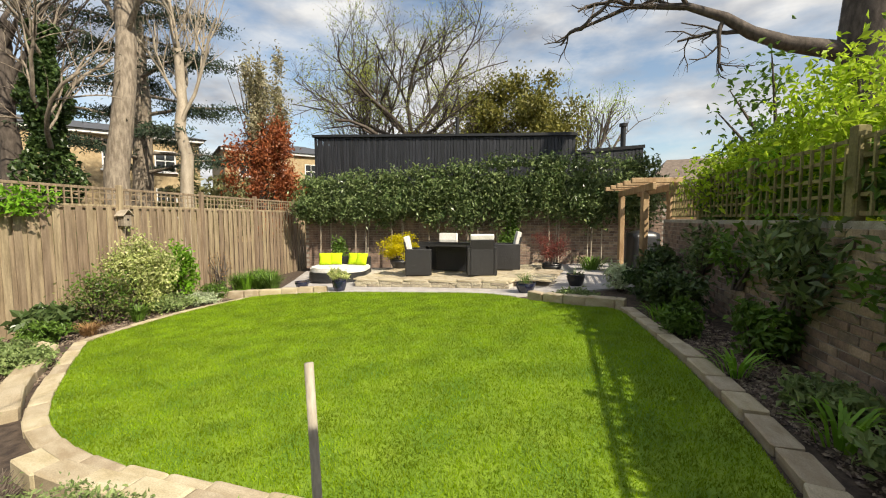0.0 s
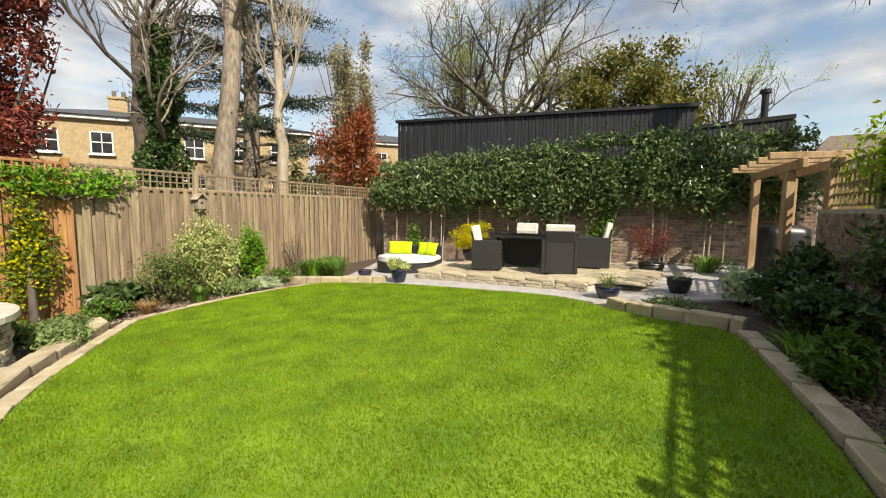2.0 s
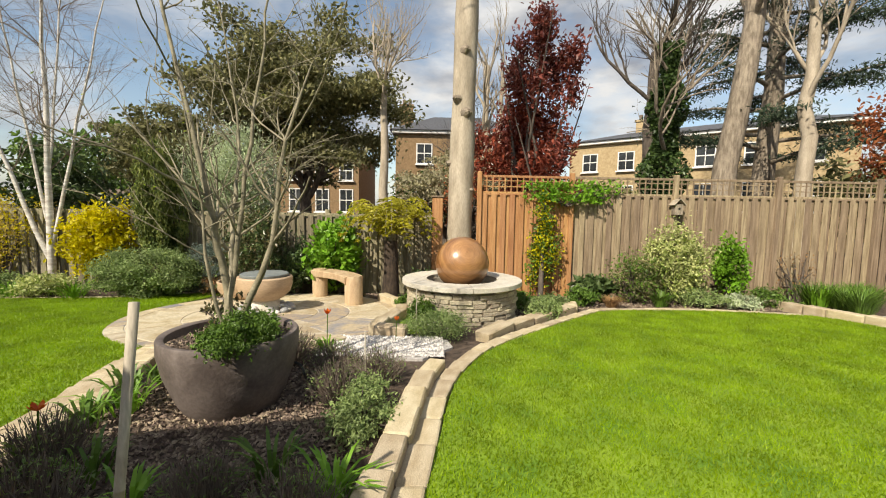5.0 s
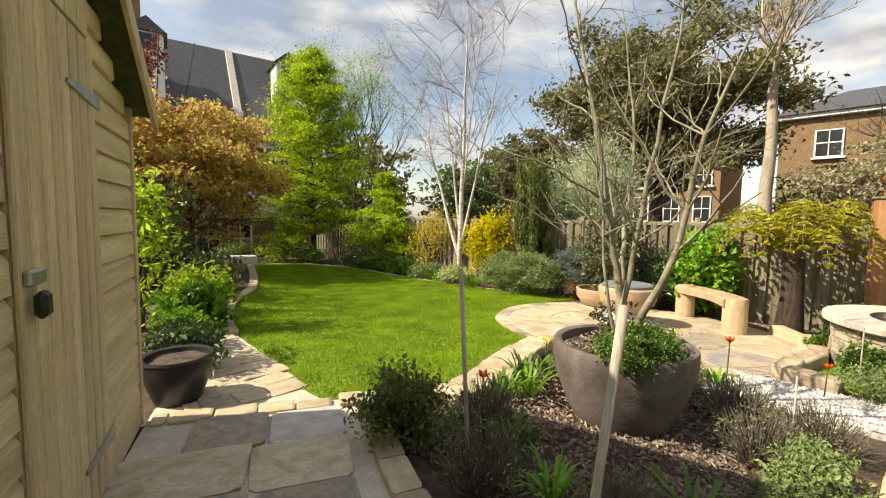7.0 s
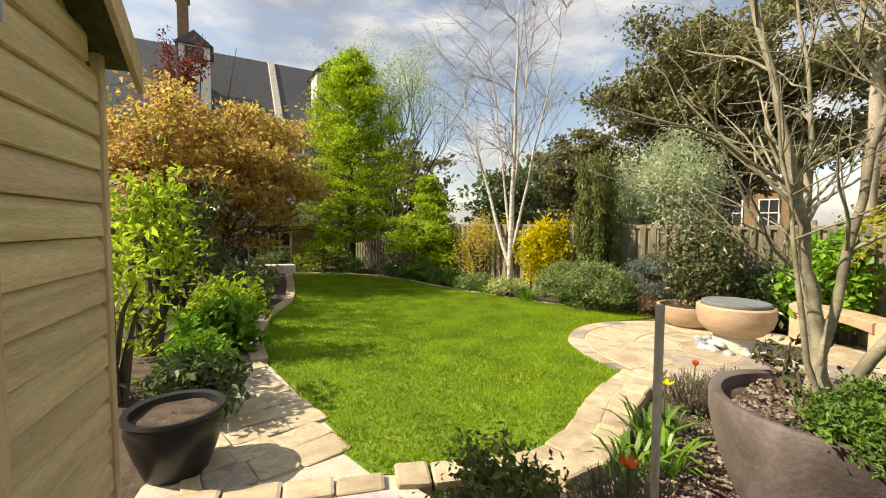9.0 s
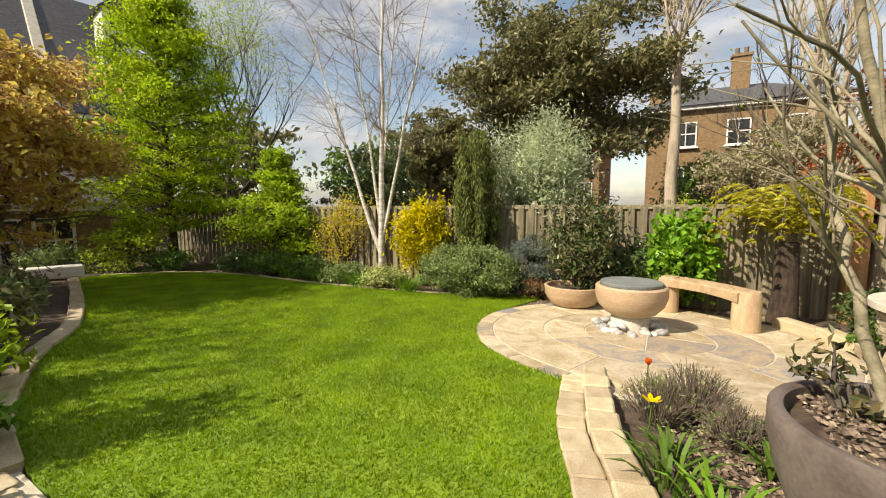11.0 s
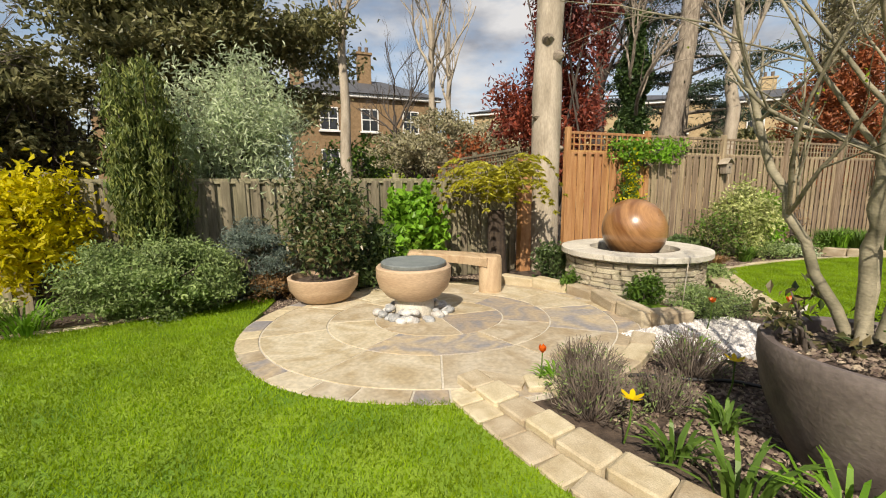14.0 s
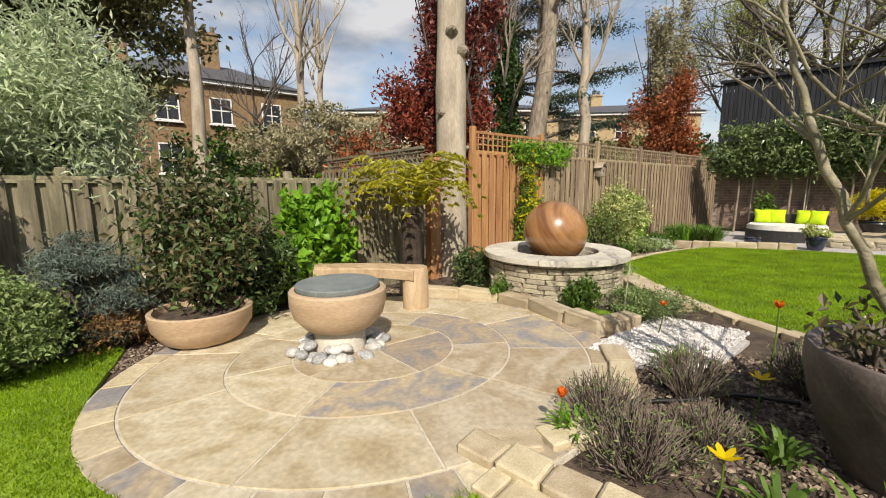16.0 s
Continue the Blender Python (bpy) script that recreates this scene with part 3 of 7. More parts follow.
lawn("lawn_1", "bright green mown lawn with a curved edge", LAWN1, 270000)
lawn("lawn_2", "shaded mown lawn dappled by tree shadows", LAWN2, 270000)

# shingle and pale paving band below the terrace
tagged(part("gravel_path", sheet("gravel_path", [(-1.95, 2.05), (-2.35, 2.35), (-2.62, 2.3), (-2.68, 1.85), (-2.72, 1.45), (-2.85, 1.15), (-2.62, 0.75), (-2.3, 1.05), (-1.95, 1.5)], 0.006, 0.03), M_GRAVEL), "white crushed gravel path between beds", "gravel", kind="structure")
tagged(part("pavement_terrace", sheet("pavement_terrace", [(-4.0, 8.0), (-2.45, 8.22), (-1.0, 8.06), (0.4, 7.85), (1.2, 7.5), (1.6, 7.75), (2.6, 8.0), (4.2, 8.6), (4.4, 12.3), (-5.4, 12.3), (-4.6, 10.2), (-4.2, 9.0)], 0.012, 0.05), M_GREYPAVE), "pale grey stone paving around the raised terrace", "pavement", kind="structure")

# paved path by the shed
PATHOUT = [(0.26, -0.66), (0.28, -1.2), (0.22, -1.9), (0.16, -2.7), (-0.10, -3.45), (0.06, -3.5), (0.25, -2.6), (0.55, -2.05), (0.80, -1.5), (1.16, -1.2), (1.42, -0.6), (1.86, 0.6), (2.3, 1.6), (1.6, 1.8), (0.95, 1.95), (0.75, 1.0), (0.42, 0.25), (0.22, -0.3)]
path_root = tagged(part("path_shed", sheet("path_shed", PATHOUT, 0.004, 0.04), M_MORTAR), "buff sandstone flag path beside the shed", "path", kind="structure")

# ---- kerbs ----
kerb("buff stone mowing edge round the sunny lawn", [(0.7, 1.98), (0.0, 2.05), (-0.56, 2.12), (-1.28, 2.23), (-2.05, 2.53), (-2.65, 2.95), (-3.45, 3.70), (-4.36, 4.62)], 0.14, 0.035, 0.28, M_SAND)
kerb("raised buff stone bed edge by the lawn", [(0.55, 1.84), (0.0, 1.905), (-0.56, 1.975), (-1.28, 2.075), (-1.75, 2.22)], 0.15, 0.10, 0.28, M_SAND)
kerb("raised buff stone bed edge beside the fountain", [(-2.62, 2.68), (-3.05, 3.0), (-3.6, 3.5), (-4.45, 4.35), (-4.75, 4.35)], 0.2, 0.10, 0.5, M_SAND)
kerb("thin stone lawn edge along the fence border", [(-4.40, 4.66), (-4.53, 5.6), (-4.50, 6.6), (-4.2, 7.75)], 0.10, 0.03, 0.4, M_SAND)
kerb("low stone edge of the iris bed", [(-5.4, 7.7), (-4.9, 7.85), (-4.2, 7.98), (-3.4, 8.2), (-2.75, 8.36)], 0.16, 0.13, 0.36, M_SAND)
kerb("raised stone edge of the small corner bed", [(1.42, 7.28), (1.75, 6.98), (2.25, 6.72), (2.75, 6.5)], 0.18, 0.14, 0.36, M_SAND)
kerb("stone edging along the shaded border", [(2.72, 6.36), (2.78, 4.8), (2.75, 3.7), (2.62, 2.4), (2.3, 1.65)], 0.17, 0.05, 0.34, M_SAND)
kerb("stone mowing edge of the shaded lawn", [(0.28, -0.59), (-0.25, -0.29), (-0.75, -0.25), (-1.4, -0.46), (-2.22, -0.58)], 0.165, 0.035, 0.17, M_SAND)
kerb("raised stone edge of the lavender bed", [(-0.30, -0.12), (-0.75, -0.08), (-1.4, -0.28), (-2.05, -0.40), (-2.45, -0.46)], 0.17, 0.065, 0.21, M_SAND)
kerb("raised stone rim of the bed along the patio", [(-2.42, -0.44), (-2.16, -0.1), (-2.12, 0.35), (-2.34, 0.85), (-2.62, 1.2)], 0.16, 0.05, 0.3, M_SAND)
kerb("curved raised stone edge behind the patio", [(-2.75, 1.85), (-2.85, 1.45), (-3.25, 1.55), (-3.9, 1.72), (-4.6, 1.58), (-5.2, 1.2)], 0.17, 0.13, 0.42, M_SAND)
kerb("stone edging round the far border of the shaded lawn", [(-5.85, -1.75), (-5.2, -2.9), (-4.99, -4.0), (-4.85, -5.8), (-4.95, -7.6), (-4.62, -9.0), (-3.8, -9.75), (-2.95, -9.85)], 0.09, 0.02, 0.45, M_SAND)
kerb("buff stone edge of the shady border", [(0.22, -2.62), (0.0, -3.45), (-0.48, -4.5), (-1.15, -5.55), (-1.85, -7.2), (-2.7, -9.5)], 0.15, 0.05, 0.34, M_SAND)
kerb("sett edging between shed path and bed", [(0.25, -0.25), (0.5, 0.25), (0.8, 0.95), (0.95, 1.6)], 0.14, 0.05, 0.26, M_SAND)
kerb("sett threshold across the shed path", [(0.33, -0.58), (0.75, -0.80), (1.22, -1.02)], 0.13, 0.03, 0.22, M_SAND)

# flags of the shed path: large ones before the setts, small crazy paving beyond
r = random.Random(4)
SETT, SETU, SETV = Vector((0.30, -0.58)), Vector((0.89, -0.455)), Vector((0.455, 0.89))
v = 0.09
while v < 2.75:
    deep = r.uniform(0.34, 0.46)
    u = -0.02 - 0.10 * (v > 1.6)
    while u < 1.12:
        wide = min(r.uniform(0.38, 0.72), 1.2 - u)
        q = SETT + SETU * (u + wide / 2) + SETV * (v + deep / 2)
        shed_side = q.x < 1.50 + 0.35 * (q.y + 0.45) - 0.10
        if wide > 0.12 and shed_side and q.x > 0.30 + 0.30 * (q.y + 0.3):
            stone("flag", r.choice((M_PAVE, M_PAVE, M_PAVE2, M_GREYPAVE)), path_root, q.x, q.y, G(q.x) + 0.006 + r.uniform(-0.002, 0.002), wide - 0.016, deep - 0.016, 0.04, -27 + r.uniform(-1, 1))
        u += wide
    v += deep
y = -0.92
while y > -3.4:
    west = 0.30 if y > -1.3 else (0.24 if y > -2.2 else 0.30 + 0.17 * (y + 1.9))
    east = min(1.05, 0.62 + 0.55 * (y + 1.75)) if y > -2.1 else max(west + 0.14, 0.42 + 0.28 * (y + 2.1))
    x = west
    deep = r.uniform(0.17, 0.25)
    while x < east - 0.06:
        wide = min(r.uniform(0.18, 0.32), east - x)
        stone("flag", r.choice((M_PAVE, M_PAVE, M_SAND, M_PAVE2)), path_root, x + wide / 2, y - deep / 2, G(x) + 0.004 + r.uniform(-0.003, 0.003), wide - 0.012, deep - 0.012, 0.04, r.uniform(-8, 8))
        x += wide
    y -= deep

# ---- round patio ----
PX, PY = -4.12, -0.28
PZ = G(PX)
OX, OY = -3.89, -0.10
OZ = G(OX)
patio = tagged(part("pavement_patio", lathe("patio_bed", [(0.001, 0.010), (1.815, 0.010), (1.815, -0.06)], 72), M_MORTAR, None, "", pose(OX, OY, OZ, 0, -2.6, 0)), "round patio of riven buff sandstone flags", "patio", kind="structure")


def ring_flag(r0, r1, a0, a1, seed):
    """One flag of a paved ring, with a chamfered top."""
    k = max(3, int((a1 - a0) * r1 / 0.10))
    g = 0.007
    V = []
    for z, ins in ((-0.03, 0.0), (0.013, 0.0), (0.016, 0.003)):
        for i in range(k + 1):
            for rr, sg in ((r0 + g + ins, 1), (r1 - g - ins, -1)):
                da = (g + ins) / rr
                a = a0 + da + (a1 - a0 - 2 * da) * i / k
                V.append((rr * math.cos(a), rr * math.sin(a), z))
    row = 2 * (k + 1)
    Fc = []
    for i in range(k):
        t = 2 * row + 2 * i
        Fc.append((t, t + 1, t + 3, t + 2))
    for L in (0, row):
        for i in range(k):
            a, b = L + 2 * i, L + 2 * i + 2
            Fc.append((a + row, b + row, b, a))
            a, b = a + 1, b + 1
            Fc.append((a, b, b + row, a + row))
        Fc.append((L, L + 1, L + row + 1, L + row))
        e = L + 2 * k
        Fc.append((e + 1, e, e + row, e + row + 1))
    return np_mesh("flag", V, Fc)


r = random.Random(9)
for r0, r1, cnt in ((0.02, 0.62, 4), (0.62, 1.06, 7), (1.06, 1.62, 11), (1.62, 1.81, 34)):
    cuts = [k + r.uniform(-0.22, 0.22) for k in range(cnt)]
    a, step = r.random(), 2 * math.pi / cnt
    for k in range(cnt):
        m = r.choice((M_SAND, M_PAVE, M_PAVE2)) if cnt == 34 else r.choice((M_PAVE, M_PAVE, M_PAVE, M_PAVE2))
        e = cuts[k + 1] if k + 1 < cnt else cnt + cuts[0]
        part("flag", ring_flag(r0, r1, a + cuts[k] * step, a + e * step, k), m, patio, "", pose(OX, OY, OZ, 0, -2.6, 0))

# ---- stone fountain with ball ----
WX, WY = -4.08, 2.55
WZ = G(WX)
well = thing("fountain", WX, WY, WZ, "round dry-stone fountain wall with pale coping, water basin inside", "fountain")
part("basin", lathe("basin", [(0.001, 0.40), (0.50, 0.40), (0.52, 0.46)], 48), M_WATER, well, "dark still water", pose(WX, WY, WZ))
part("wall_core", lathe("wall_core", [(0.54, 0.02), (0.70, 0.02), (0.73, 0.05), (0.73, 0.47), (0.50, 0.47), (0.50, 0.1)], 48), M_MORTAR, well, "", pose(WX, WY, WZ))
r = random.Random(5)
z = -0.03
for row in range(9):
    h = r.uniform(0.048, 0.068)
    if z + h > 0.50:
        break
    a = r.random()
    end = a + 2 * math.pi
    while a < end - 0.08:
        w = min(r.uniform(0.15, 0.38), (end - a))
        stone("walling_stone", M_STONE, well, WX + 0.715 * math.cos(a + w / 2), WY + 0.715 * math.sin(a + w / 2), WZ + z + h / 2, 0.74 * w - 0.008, 0.12 + r.uniform(-0.02, 0.035), h - 0.006, math.degrees(a + w / 2) + 90)
        a += w
    z += h
for k in range(10):
    a0 = k * 2 * math.pi / 10 + 0.1
    part("coping_slab", ring_flag(0.50, 0.86, a0, a0 + 2 * math.pi / 10 + 0.008, k), M_CAP, well, "", pose(WX, WY, WZ + 0.505) @ Matrix.Diagonal((1, 1, 1.3, 1)))
prof = [(0.385 * math.sin(t), -0.365 * math.cos(t)) for t in np.linspace(0.02, math.pi - 0.02, 40)]
ball = tagged(part("stone_ball", lathe("stone_ball", prof, 64), M_BALL, None, "", pose(WX, WY, WZ + 0.74) @ pose(0, 0, 0, 0, 58, 8)), "polished ball of banded orange sandstone on the basin", "fountain ball")

# ---- bowl table, pebbles, bench, bowl planter ----
bowl_table = thing("bowl_table", PX, PY, PZ, "turned sandstone bowl on a pedestal with slate lid", "fire bowl")
part("pedestal", lathe("pedestal", [(0.20, 0.0), (0.20, 0.16), (0.17, 0.20), (0.001, 0.2)], 40), M_CAP, bowl_table, "", pose(PX, PY, PZ))
part("bowl", lathe("bowl", [(0.001, 0.165), (0.17, 0.17), (0.27, 0.215), (0.345, 0.30), (0.375, 0.40), (0.375, 0.50), (0.36, 0.515), (0.33, 0.515), (0.32, 0.45), (0.001, 0.40)], 56), M_BOWL, bowl_table, "", pose(PX, PY, PZ))
part("lid", lathe("lid", [(0.001, 0.50), (0.315, 0.50), (0.325, 0.515), (0.325, 0.548), (0.315, 0.556), (0.001, 0.558)], 56), M_LID, bowl_table, "blue-grey slate lid", pose(PX, PY, PZ))
bm = bmesh.new()
bmesh.ops.create_icosphere(bm, subdivisions=2, radius=0.5)
for v in bm.verts:
    v.co *= 1 + 0.16 * noise.noise(v.co * 2.2)
PEB = bm_mesh("pebble", bm, True)
PEB2 = PEB.copy()
PEB.materials.append(M_PEBBLE)
PEB2.materials.append(M_PEBBLE2)
r = random.Random(2)
for k in range(64):
    a, d = r.uniform(0, 2 * math.pi), r.uniform(0.23, 0.37)
    s = r.uniform(0.055, 0.11)
    ob = new("pebble", PEB if r.random() < 0.55 else PEB2)
    ob.matrix_basis = pose(PX + d * math.cos(a), PY + d * math.sin(a), PZ + 0.012 + s * 0.33 + (0.05 if d < 0.27 else 0), r.uniform(-20, 20), r.uniform(-20, 20), r.uniform(0, 360)) @ Matrix.Diagonal((s * 1.2, s, s * 0.75, 1))
    tagged(ob, "smooth rounded pebble ringed round the bowl pedestal", "pebble", "pebbles round the pedestal")

BXA, BXB = Vector((-5.45, 0.14, 0)), Vector((-4.68, 0.88, 0))
bench = thing("stone_bench", (BXA.x + BXB.x) / 2, (BXA.y + BXB.y) / 2, G(-5.0), "curved buff stone bench on two stone legs", "bench")
side = (BXB - BXA).normalized()
bm = bmesh.new()
rings = []
for i in range(13):
    f = i / 12
    c = BXA.lerp(BXB, f * 1.02 - 0.01) + Vector((-side.y, side.x, 0)) * (0.13 * math.sin(math.pi * f))
    n2 = Vector((-side.y, side.x, 0))
    top = G(-5.0) + 0.475 - 0.012 * math.sin(math.pi * f)
    th = 0.10 + 0.02 * abs(f - 0.5)
    rings.append([bm.verts.new(c + n2 * w + Vector((0, 0, zz))) for w, zz in ((-0.17, top - 0.012), (-0.15, top), (0.15, top), (0.17, top - 0.012), (0.165, top - th), (-0.165, top - th))])
for a, b in zip(rings, rings[1:]):
    for i in range(6):
        bm.faces.new((a[i], a[(i + 1) % 6], b[(i + 1) % 6], b[i]))
bm.faces.new(rings[0])
bm.faces.new(list(reversed(rings[-1])))
bmesh.ops.recalc_face_normals(bm, faces=bm.faces)
part("seat", bm_mesh("seat", bm, False), M_BENCH, bench)
for q, rr in ((BXA, 0.13), (BXB, 0.14)):
    part("leg", lathe("leg", [(rr, 0.0), (rr, 0.44), (rr - 0.015, 0.485), (0.001, 0.49)], 28), M_BENCH, bench, "", pose(q.x, q.y, G(-5.0), 0, 0, 0))
CX, CY = -5.17, -1.07
planter = thing("bowl_planter", CX, CY, G(CX), "shallow pinkish stone bowl planter filled with soil", "planter")
part("bowl", lathe("bowl", [(0.001, 0.0), (0.20, 0.0), (0.31, 0.06), (0.39, 0.18), (0.405, 0.31), (0.39, 0.32), (0.365, 0.315), (0.35, 0.24), (0.001, 0.22)], 48), M_BOWL, planter, "", pose(CX, CY, G(CX)))
part("soil", lathe("soil", [(0.001, 0.27), (0.2, 0.265), (0.355, 0.25)], 24, 0.006), M_SOIL, planter, "", pose(CX, CY, G(CX)))

# ---- large pot with multi-stem tree ----
QX, QY = -1.03, 0.755
QZ = G(QX) - 0.09
pot = thing("large_pot", QX, QY, QZ, "large dark weathered concrete pot in the mulched bed", "pot")
part("vessel", lathe("vessel", [(0.001, -0.05), (0.20, -0.05), (0.26, 0.0), (0.345, 0.16), (0.41, 0.34), (0.438, 0.48), (0.438, 0.565), (0.43, 0.578), (0.41, 0.58), (0.388, 0.57), (0.38, 0.50), (0.001, 0.48)], 64), M_POT, pot, "", pose(QX, QY, QZ))
part("soil", lathe("soil", [(0.001, 0.54), (0.22, 0.53), (0.39, 0.51)], 32, 0.008), M_SOIL, pot, "", pose(QX, QY, QZ))
rng = np.random.default_rng(21)
multi = thing("multi_stem_tree", QX, QY, QZ + 0.50, "bare multi-stemmed young tree in the large pot", "tree")
stem_tips = []
for line, r0 in ((((-1.15, 0.68, 0.45), (-1.32, 0.63, 0.84), (-1.44, 0.57, 1.15), (-1.56, 0.575, 1.48), (-1.63, 0.57, 1.75), (-1.68, 0.50, 2.3), (-1.70, 0.40, 2.9)), 0.024),
                 (((-1.12, 0.71, 0.45), (-1.12, 0.67, 0.82), (-1.10, 0.62, 1.10), (-1.085, 0.60, 1.36), (-1.10, 0.48, 1.9), (-1.16, 0.30, 2.6), (-1.2, 0.2, 3.1)), 0.032),
                 (((-1.11, 0.68, 0.45), (-1.14, 0.78, 1.08), (-1.16, 0.85, 1.74), (-1.20, 0.95, 2.4), (-1.18, 1.02, 3.0)), 0.022),
                 (((-1.08, 0.78, 0.45), (-1.06, 1.03, 1.05), (-0.99, 1.16, 1.72), (-0.95, 1.35, 2.2)), 0.027),
                 (((-1.02, 0.72, 0.45), (-0.98, 0.62, 0.95), (-1.02, 0.55, 1.5), (-1.05, 0.42, 2.3)), 0.014)):
    pts = [np.array(q) for q in line]
    n = len(pts) - 1
    main = []
    for i in range(n):
        for f in (0.0, 0.34, 0.67):
            t = (i + f) / n
            main.append((pts[i] * (1 - f) + pts[i + 1] * f + rng.normal(0, 0.008, 3), r0 * (1 - 0.78 * t)))
    main.append((pts[-1], r0 * 0.2))
    paths, tips = [main], []
    for k in range(11):
        i = int(rng.integers(len(main) // 4, len(main)))
        q, rr = main[i]
        a = rng.uniform(0, 2 * np.pi)
        grow(rng, q, (math.cos(a) * 0.9, math.sin(a) * 0.9, 0.75), rng.uniform(0.45, 1.0), rr * 0.5, 2, 0.6, (2, 3), 0.55, 0.16, 0.14, paths, tips, 0.3)
    part("stem", tubes("stem", paths, 8), M_MULTI, multi)
    stem_tips += tips
tips = np.array(stem_tips)
P = tips[rng.integers(0, len(tips), 260)]
tagged(part("bud_mass", leaves("bud_mass", P, 0.016, rng, 0.5), L_LIME, multi), kind="stuff")
shrub("rose_shoots", "young maroon-leaved rose shoots in the large pot", QX - 0.20, QY - 0.16, 0.36, 0.40, L_PINKBROWN, 130, 0.042, 5, 0.34, z0=QZ + 0.50, stems=7, count=16, category="plant")
shrub("trailing_thyme", "dense small-leaved trailing plant spilling over the pot", QX + 0.20, QY + 0.16, 0.54, 0.24, L_MID, 7000, 0.022, 3, 0.44, z0=QZ + 0.50, stems=5, count=26, category="plant")

# ---- long fence with trellis ----
FX = -6.0


def fence_run(name, label, y0, y1, top, base, board, posts, x=FX, trellis=0.34, gap=0.145, wide=0.105, xs=None):
    """Closeboard fence: overlapping boards on rails between posts, a trellis of slats above."""
    xa, xb = xs or (x, x)
    ln = math.hypot(y1 - y0, xb - xa)
    ang = math.degrees(math.atan2(y1 - y0, xb - xa))
    root = thing(name, (xa + xb) / 2, (y0 + y1) / 2, base, label, "fence", kind="structure")
    def at(s):
        return xa + (xb - xa) * s / ln, y0 + (y1 - y0) * s / ln
    bt = top - trellis
    bmesh_board = box("board", wide, 0.018, bt - base, 0.004)
    bmesh_board.materials.append(board)
    k = 0
    s = wide / 2
    nx, ny = math.sin(radians(ang)), -math.cos(radians(ang))
    while s < ln:
        px, py = at(s)
        off = 0.020 if k % 2 else -0.020
        ob = new("board", bmesh_board)
        ob.parent, ob.matrix_parent_inverse = root, root.matrix_basis.inverted()
        ob.matrix_basis = pose(px + nx * off, py + ny * off, base, 0, 0, ang)
        s += gap * 0.60
        k += 1
    for z in (bt - 0.03, bt + 0.0):
        px, py = at(ln / 2)
        part("rail", box("rail", ln, 0.05, 0.035, 0.004), board, root, "", pose(px, py, z, 0, 0, ang))
    if trellis > 0.1:
        px, py = at(ln / 2)
        part("rail", box("rail", ln, 0.045, 0.045, 0.004), board, root, "", pose(px, py, top - 0.045, 0, 0, ang))
        for f in (0.36, 0.68):
            part("slat", box("slat", ln, 0.012, 0.018, 0.0), board, root, "", pose(px, py, bt + trellis * f, 0, 0, ang))
        sl = box("slat", 0.020, 0.016, trellis - 0.03, 0.0)
        sl.materials.append(board)
        s = 0.06
        while s < ln:
            px, py = at(s)
            ob = new("slat", sl)
            ob.parent, ob.matrix_parent_inverse = root, root.matrix_basis.inverted()
            ob.matrix_basis = pose(px + nx * 0.012, py + ny * 0.012, bt, 0, 0, ang)
            s += 0.115
    for ps in posts:
        px, py = at(ps)
        part("post", box("post", 0.085, 0.085, top - base + 0.06, 0.008), board, root, "", pose(px + nx * 0.03, py + ny * 0.03, base, 0, 0, ang))
    return root


BASEF = G(FX) - 0.05
fence_run("fence_panel_new", "new orange-brown closeboard fence panel with trellis top", 2.94, 4.74, 1.99, BASEF, M_BOARDNEW, (0.04, 1.78))
fence_run("fence_long", "weathered closeboard fence topped with square trellis", 4.8, 14.2, 1.99, BASEF, M_BOARD, (1.9, 3.88, 5.85, 7.8, 9.3))
fence_run("fence_low", "grey-green older closeboard fence behind the shrubs", 2.1, -12.6, 1.24, BASEF, M_BOARDOLD, (0.05, 2.0, 4.0, 6.0, 8.0, 10.0, 12.0), x=-6.15, trellis=0.05)
fence_run("fence_neighbour", "neighbour's fence running back from the gate post", 2.17, 2.3, 1.72, BASEF, M_BOARDOLD, (1.8, 3.6), xs=(-6.2, -10.2), trellis=0.28)
part_post = thing("gate_post", -6.02, 2.20, BASEF, "thick square timber post beside the tree trunk", "post")
part("post", box("post", 0.14, 0.2, 1.88, 0.01), M_BOARDNEW, part_post, "", pose(-6.02, 2.20, BASEF))
part("cap", box("cap", 0.18, 0.24, 0.03, 0.006), M_BOARD, part_post, "", pose(-6.02, 2.20, BASEF + 1.88))

